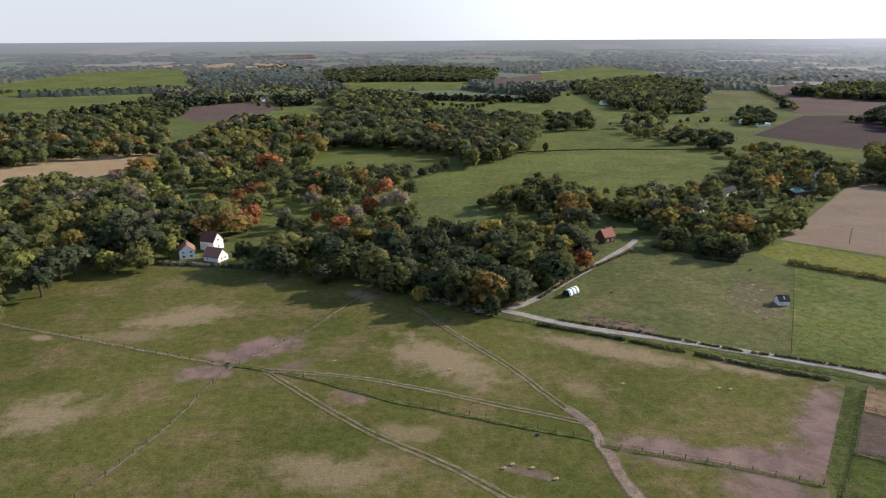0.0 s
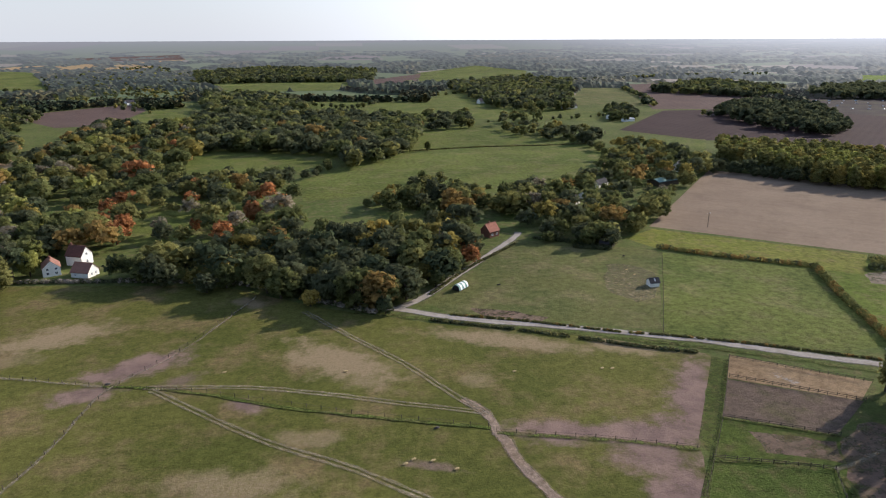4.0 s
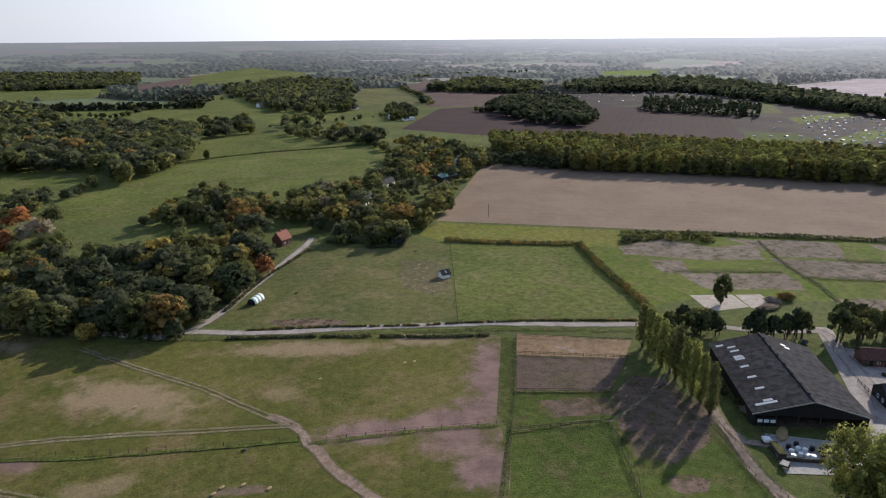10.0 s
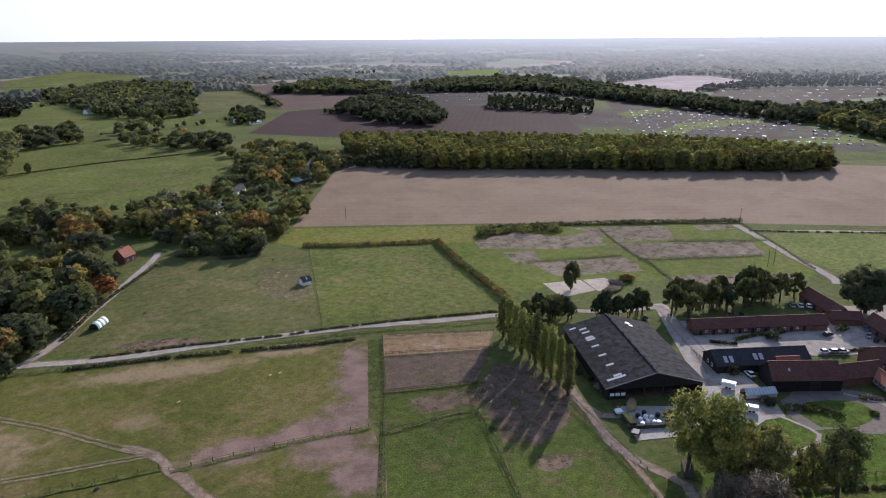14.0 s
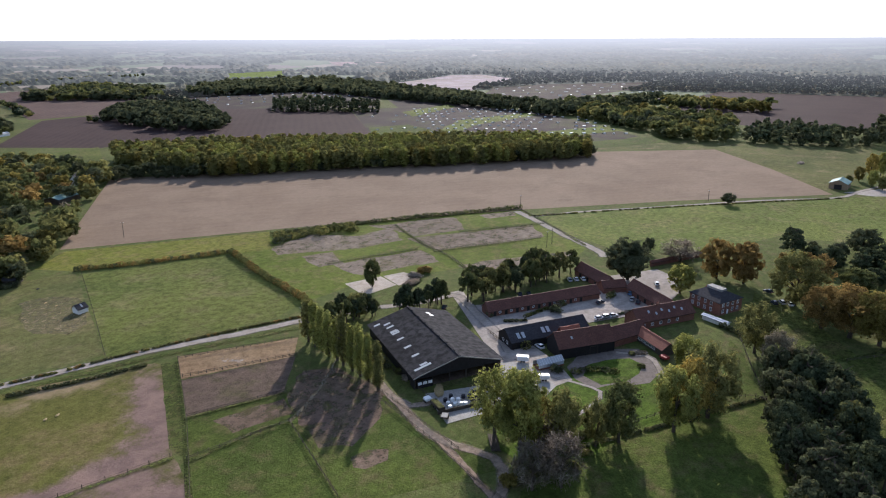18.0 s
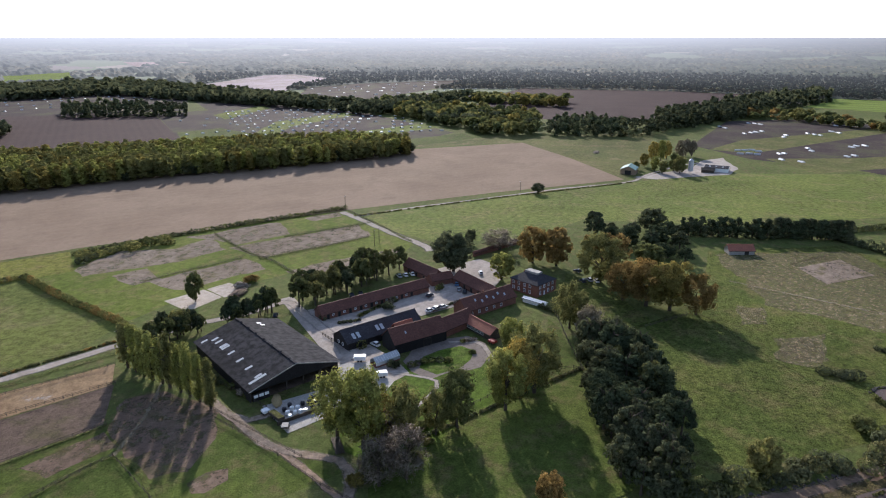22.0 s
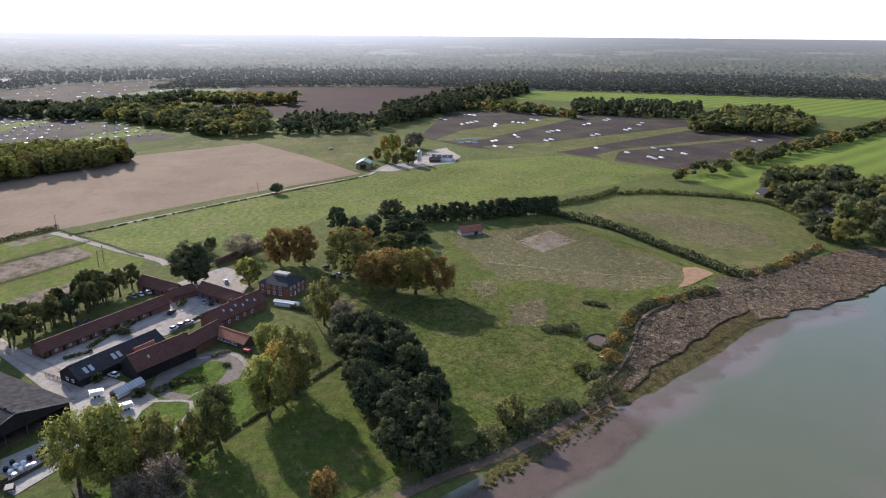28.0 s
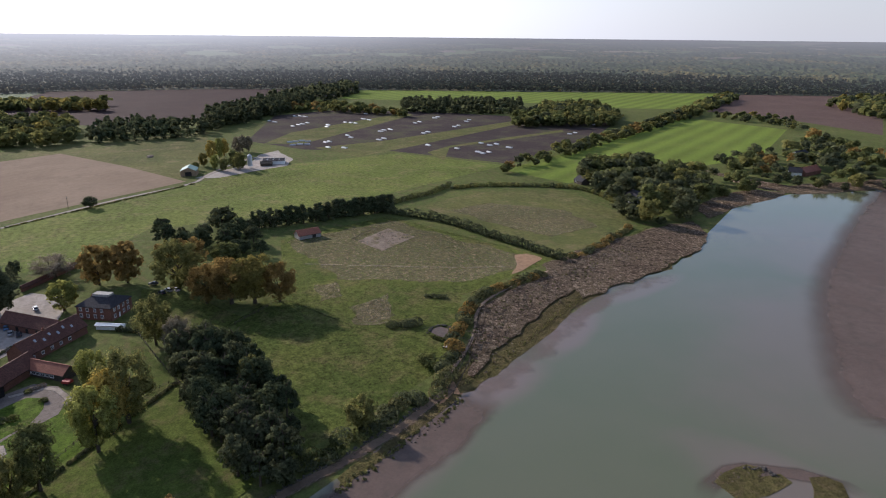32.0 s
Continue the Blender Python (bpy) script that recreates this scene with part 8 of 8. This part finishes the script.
fence(((322.3, 182.2), (364.6, 146.9)), "timber fence of the horse paddocks", 4.0)
fence(((388.6, 173.3), (363.8, 143.6), (333.2, 109.6)), "timber fence along the lane", 4.0)
fence(((42.0, 156.8), (68.1, 149.0), (93.1, 139.5)), "wire fence on posts over the pasture", 5.0, (0.9,), 0.03)
fence(((-173.0, 240.0), (-119.8, 220.7), (-74.7, 204.3), (-41.4, 194.4), (2.4, 174.0), (40.3, 159.5)), "wire fence on posts over the pasture", 5.0, (0.9,), 0.03)
fence(((-89.5, 135.9), (-78.9, 168.1), (-72.9, 201.4), (-55.5, 226.6), (-33.4, 274.8)), "wire fence on posts over the pasture", 5.0, (0.9,), 0.03)
fence(((250.1, -14.4), (266.0, -30.5)), "dark rail fence in the pasture", 3.0)
fence(((347.3, -84.0), (365.1, -103.0)), "dark rail fence by the field barn", 3.0)


def pole(x, y, h, label):
    top = new("power_pole")
    top.matrix_world = pose(x, y, 0.1)
    tagged(top, label, "pole")
    bm = bmesh.new()
    bmesh.ops.create_cone(bm, cap_ends=True, segments=8, radius1=0.17, radius2=0.11, depth=h, matrix=Matrix.Translation((0, 0, h / 2)))
    part("mast", bm, M["timber"], top)
    part("cross_arm", box(bmesh.new(), -0.9, -0.16, h - 0.6, 0.9, -0.02, h - 0.45), M["timber"], top)
    for x in (-0.8, 0.0, 0.8):
        part("insulator", box(bmesh.new(), x - 0.06, -0.15, h - 0.448, x + 0.06, -0.03, h - 0.25), M["white_paint"], top)


pole(216.3, 341.0, 9, "timber power pole in the bare field")
pole(391.8, 175.5, 9, "timber power pole beside the lane")
pole(320.5, 126.8, 9, "timber power pole beside the paddocks")
pole(327.2, 126.7, 9, "timber power pole beside the paddocks")
pole(176.8, 169.1, 8, "timber power pole beside the lane")
pole(475.0, 73.3, 8, "timber power pole beside the farm lane")


# ---- river bank details ----
def stones(points, count, low, high, label):
    """A line of loose stones, each its own lump, in one heap."""
    line = smooth_line(points, 1.0)
    top = new("stone_bank")
    tagged(top, label, "stones")
    meshes = []
    for k in range(5):
        bm = bmesh.new()
        bmesh.ops.create_icosphere(bm, subdivisions=1, radius=1.0)
        for v in bm.verts:
            v.co *= 1 + 0.3 * noise.noise(v.co * 1.7 + Vector((k * 5.0, 0, 0)))
            v.co.z *= 0.7
        meshes.append(shape(bm, "stone", M["stone"]))
    for i in range(count):
        p = line[int(i * (len(line) - 1) / count)]
        ob = new("stone", meshes[i % 5])
        s = RND.uniform(low, high)
        ob.matrix_world = Matrix.LocRotScale((p.x + RND.uniform(-0.7, 0.7), p.y + RND.uniform(-0.7, 0.7), 0.2 + s * 0.3), Euler((0, 0, RND.uniform(0, 6))), (s, s * RND.uniform(0.7, 1.3), s))
        ob.parent = top


stones(((139.0, -13.1), (146.3, -26.9), (154.5, -42.6), (163.3, -57.0), (172.9, -69.4)), 110, 0.25, 0.5, "line of dark stones at the foot of the bank")
stones(((139.1, -37.2), (146.0, -46.7), (153.1, -60.6), (157.3, -69.2)), 22, 0.2, 0.42, "loose dark stones lying on the mud")


def tufts(points, count, spread, low, high, tones, label, base=0.1):
    """Clumps of rough grass and weed along a line."""
    line = smooth_line(points, 1.0)
    out, idx = [], []
    for i in range(count):
        p = line[RND.randint(len(line))]
        h = RND.uniform(low, high)
        q = CLOUDS[("shrub", "vfar")][RND.randint(3)][0]
        out.append(q * np.array((h * 1.3, h * 1.3, h)) + np.array((p.x + RND.normal() * spread, p.y + RND.normal() * spread, base)))
        idx.append(np.full(len(q), RND.randint(len(tones))))
    tagged(new("rough_grass", quads_mesh("rough_grass", np.concatenate(out), [M[t] for t in tones], np.concatenate(idx))), label, "grass", kind="stuff")


tufts(((136.7, -30.8), (140.9, -37.6), (150.7, -53.0), (162.3, -71.1), (168.2, -77.3)), 110, 0.9, 0.25, 0.8, ["weed", "weed", "olive"], "yellow-green weed tufts along the shore")
tufts(((175.4, -81.8), (186.5, -100.8), (219.6, -145.0), (247.0, -187.9), (257.1, -225.3)), 420, 0.9, 0.15, 0.4, ["weed", "weed", "olive"], "salt marsh plants along the water", 0.45)
tufts(((106.5, -123.5), (107.3, -129.7), (106.7, -136.7), (102.1, -139.8)), 70, 1.1, 0.15, 0.4, ["weed", "reed"], "salt marsh plants on the islet", 0.12)
stones(((108.6, -134.8), (107.0, -139.0), (102.9, -139.6)), 16, 0.3, 0.6, "dark stones on the marsh islet")
tufts(((205.0, -103.8), (220.8, -123.7), (241.6, -151.2), (258.9, -183.0), (275.3, -217.8)), 420, 6.0, 0.15, 0.4, ["reed", "reed", "weed"], "tangled brown reed and dead stems", 0.62)
tufts(((192.0, -92.0), (218.0, -112.0), (238.0, -136.0), (258.0, -172.0), (282.0, -222.0)), 700, 5.0, 0.3, 0.7, ["reed", "reed", "brown_twig", "weed"], "clumps of dead reed on the salt marsh", 0.5)
fence(((173.0, -74.3), (189.3, -86.3), (211.4, -100.7), (231.4, -111.1)), "timber rail fence along the river path", 3.0)
fence(((171.3, -75.8), (187.5, -87.7), (209.9, -102.0), (228.1, -111.7)), "timber rail fence along the river path", 3.0)
fence(((-184.4, 290.2), (-181.1, 299.6), (-177.6, 313.8)), "pale timber fence before the cottage", 2.5)
field("pond", ((219.0, -84.6), (221.6, -89.4), (217.3, -92.8), (212.5, -92.2), (211.0, -88.0), (214.1, -84.7)), M["mud"], 0.11, "dark wet hollow dug in the pasture", wiggle=0.8)
stones(((217.6, -83.5), (221.3, -86.7), (222.5, -90.2), (219.7, -92.8), (215.3, -93.4)), 46, 0.25, 0.6, "pale rubble round a small dug hollow")
hedge(((213.3, -83.6), (209.8, -85.9), (209.9, -89.7)), 1.6, 1.4, ["dark_green", "oak_green"], "brambles round the dug hollow")
box_trailer("small white boat trailer beside the bank", 203.1, -85.2, 50, 1.5, 0.5, M["white_paint"], M["white_paint"])

# undergrowth between the track and the lawn
for row in (((152.4, 76.1), (163.8, 66.7), (171.0, 56.5)), ((145.1, 57.6), (155.2, 49.6), (165.8, 42.5)), ((129.9, 59.4), (138.9, 50.5), (151.2, 41.7))):
    for a, b in zip(row, row[1:]):
        row_of("shrub", ["olive", "gold_olive", "oak_green"], a, b, 4, 1.5, 3.5, 1.2, "", "in undergrowth beside the track", 2.0)
tree("bare", "brown_twig", 146.2, 52.3, 14.1, 0.88, where="with bare branches beside the track")
tree("oak", "olive", 156.6, 43.3, 16.3, 0.67, where="beside the garden fence")
tree("oak", "gold_olive", 155.9, 60.1, 12.9, 0.87, where="beside the farm track")
ribbon("ditch", ((248.8, -11.5), (260.1, -20.8), (268.4, -30.9), (265.9, -39.3), (246.8, -49.8), (228.8, -60.8), (218.4, -67.8)), 1.6, M["worn_green"], 0.1, "grassy ditch across the pasture", jitter=0.3)

# forage put out for the stock, and water troughs
for spot in ((17.4, 148.2), (22.3, 146.7), (27.7, 142.1), (15.0, 146.6), (56.7, 190.3), (89.4, 186.4), (86.1, 187.1), (1.8, 200.5), (-37.8, 207.2), (137.5, 279.2), (138.1, 272.1)):
    heap("hay_mound", "small trampled mound of hay on the pasture", *spot, 0.8, 0.5, 0.14, 30, M["straw"])
for spot in ((25.8, 161.6), (72.4, 270.4), (145.0, 298.9), (-73.6, 205.5)):
    heap("water_trough", "low dark drinking trough in the grass", *spot, 0.9, 0.4, 0.4, 15, M["stone"])

# yard planting and clutter
hedge(((228.7, 97.2), (237.0, 94.4), (241.2, 92.3)), 1.2, 1.2, ["oak_green", "olive"], "clipped shrubs before the stables")
hedge(((242.2, 90.2), (248.9, 88.8)), 2.0, 2.4, ["oak_green", "silver"], "rounded shrubs before the stables")
hedge(((220.4, 102.0), (222.8, 98.3), (225.1, 95.7)), 1.0, 1.0, ["dark_green"], "low hedge before the stables")
hedge(((205.3, 90.8), (202.7, 85.3)), 3.0, 3.2, ["olive", "oak_green"], "shrubbery at the end of the office range")
hedge(((242.2, 70.4), (250.7, 65.5), (255.2, 63.0)), 0.8, 0.9, ["dark_green", "brown_twig"], "low planting bed in the yard")
hedge(((265.6, 74.8), (269.3, 74.3)), 2.2, 2.6, ["oak_green"], "round shrub in the yard")
hedge(((217.4, 51.0), (220.6, 47.4)), 1.6, 1.2, ["oak_green", "brown_twig"], "shrub bed beside the garden path")
hedge(((258.8, 28.1), (254.2, 20.4)), 1.4, 2.0, ["dark_green"], "garden hedge beside the house")
# added dark foliage strip, standing in for the lawn fence and its shadow
hedge(((148.2, 49.6), (157.3, 44.0), (175.0, 31.1), (193.6, 17.7), (207.7, 7.3)), 0.8, 0.9, ["dark_green", "weed"], "low dark hedge added for the lawn fence's dark line and shadow", 0.15)
hedge(((194.2, 63.2), (199.6, 57.8), (200.9, 52.0)), 2.5, 1.6, ["oak_green", "dark_green"], "dark garden bed before the black barn")
fence(((208.4, 103.7), (204.0, 96.7)), "iron yard gate with rails", 2.0, (0.3, 0.7, 1.1))
fence(((165.8, 121.5), (160.8, 108.4), (155.6, 96.8)), "timber rail beside the barn", 3.0)
wall = new("clamp_wall")
wall.matrix_world = pose(155.4, 83.9, 0.1, 0, 0, -36)
tagged(wall, "low dark sleeper wall in front of the bales", "wall")
for i in range(8):
    part("sleeper", box(bmesh.new(), -8.76 + 2.190 * i, -0.14, 0, -6.63 + 2.190 * i, 0.14, 1.1 + 0.06 * (i % 3)), M["timber"], wall)
box_trailer("long dark tipping trailer beside the bales", 151.4, 91.0, -120, 6.0, 1.5, M["timber"], M["weed"])
box_trailer("small flat farm trailer beside the bales", 147.5, 86.1, 20, 2.8, 1.0, M["timber"], M["concrete"])
box_trailer("small white water bowser beside the track", 153.0, 95.6, 60, 2.2, 1.3, M["white_paint"], M["white_paint"])
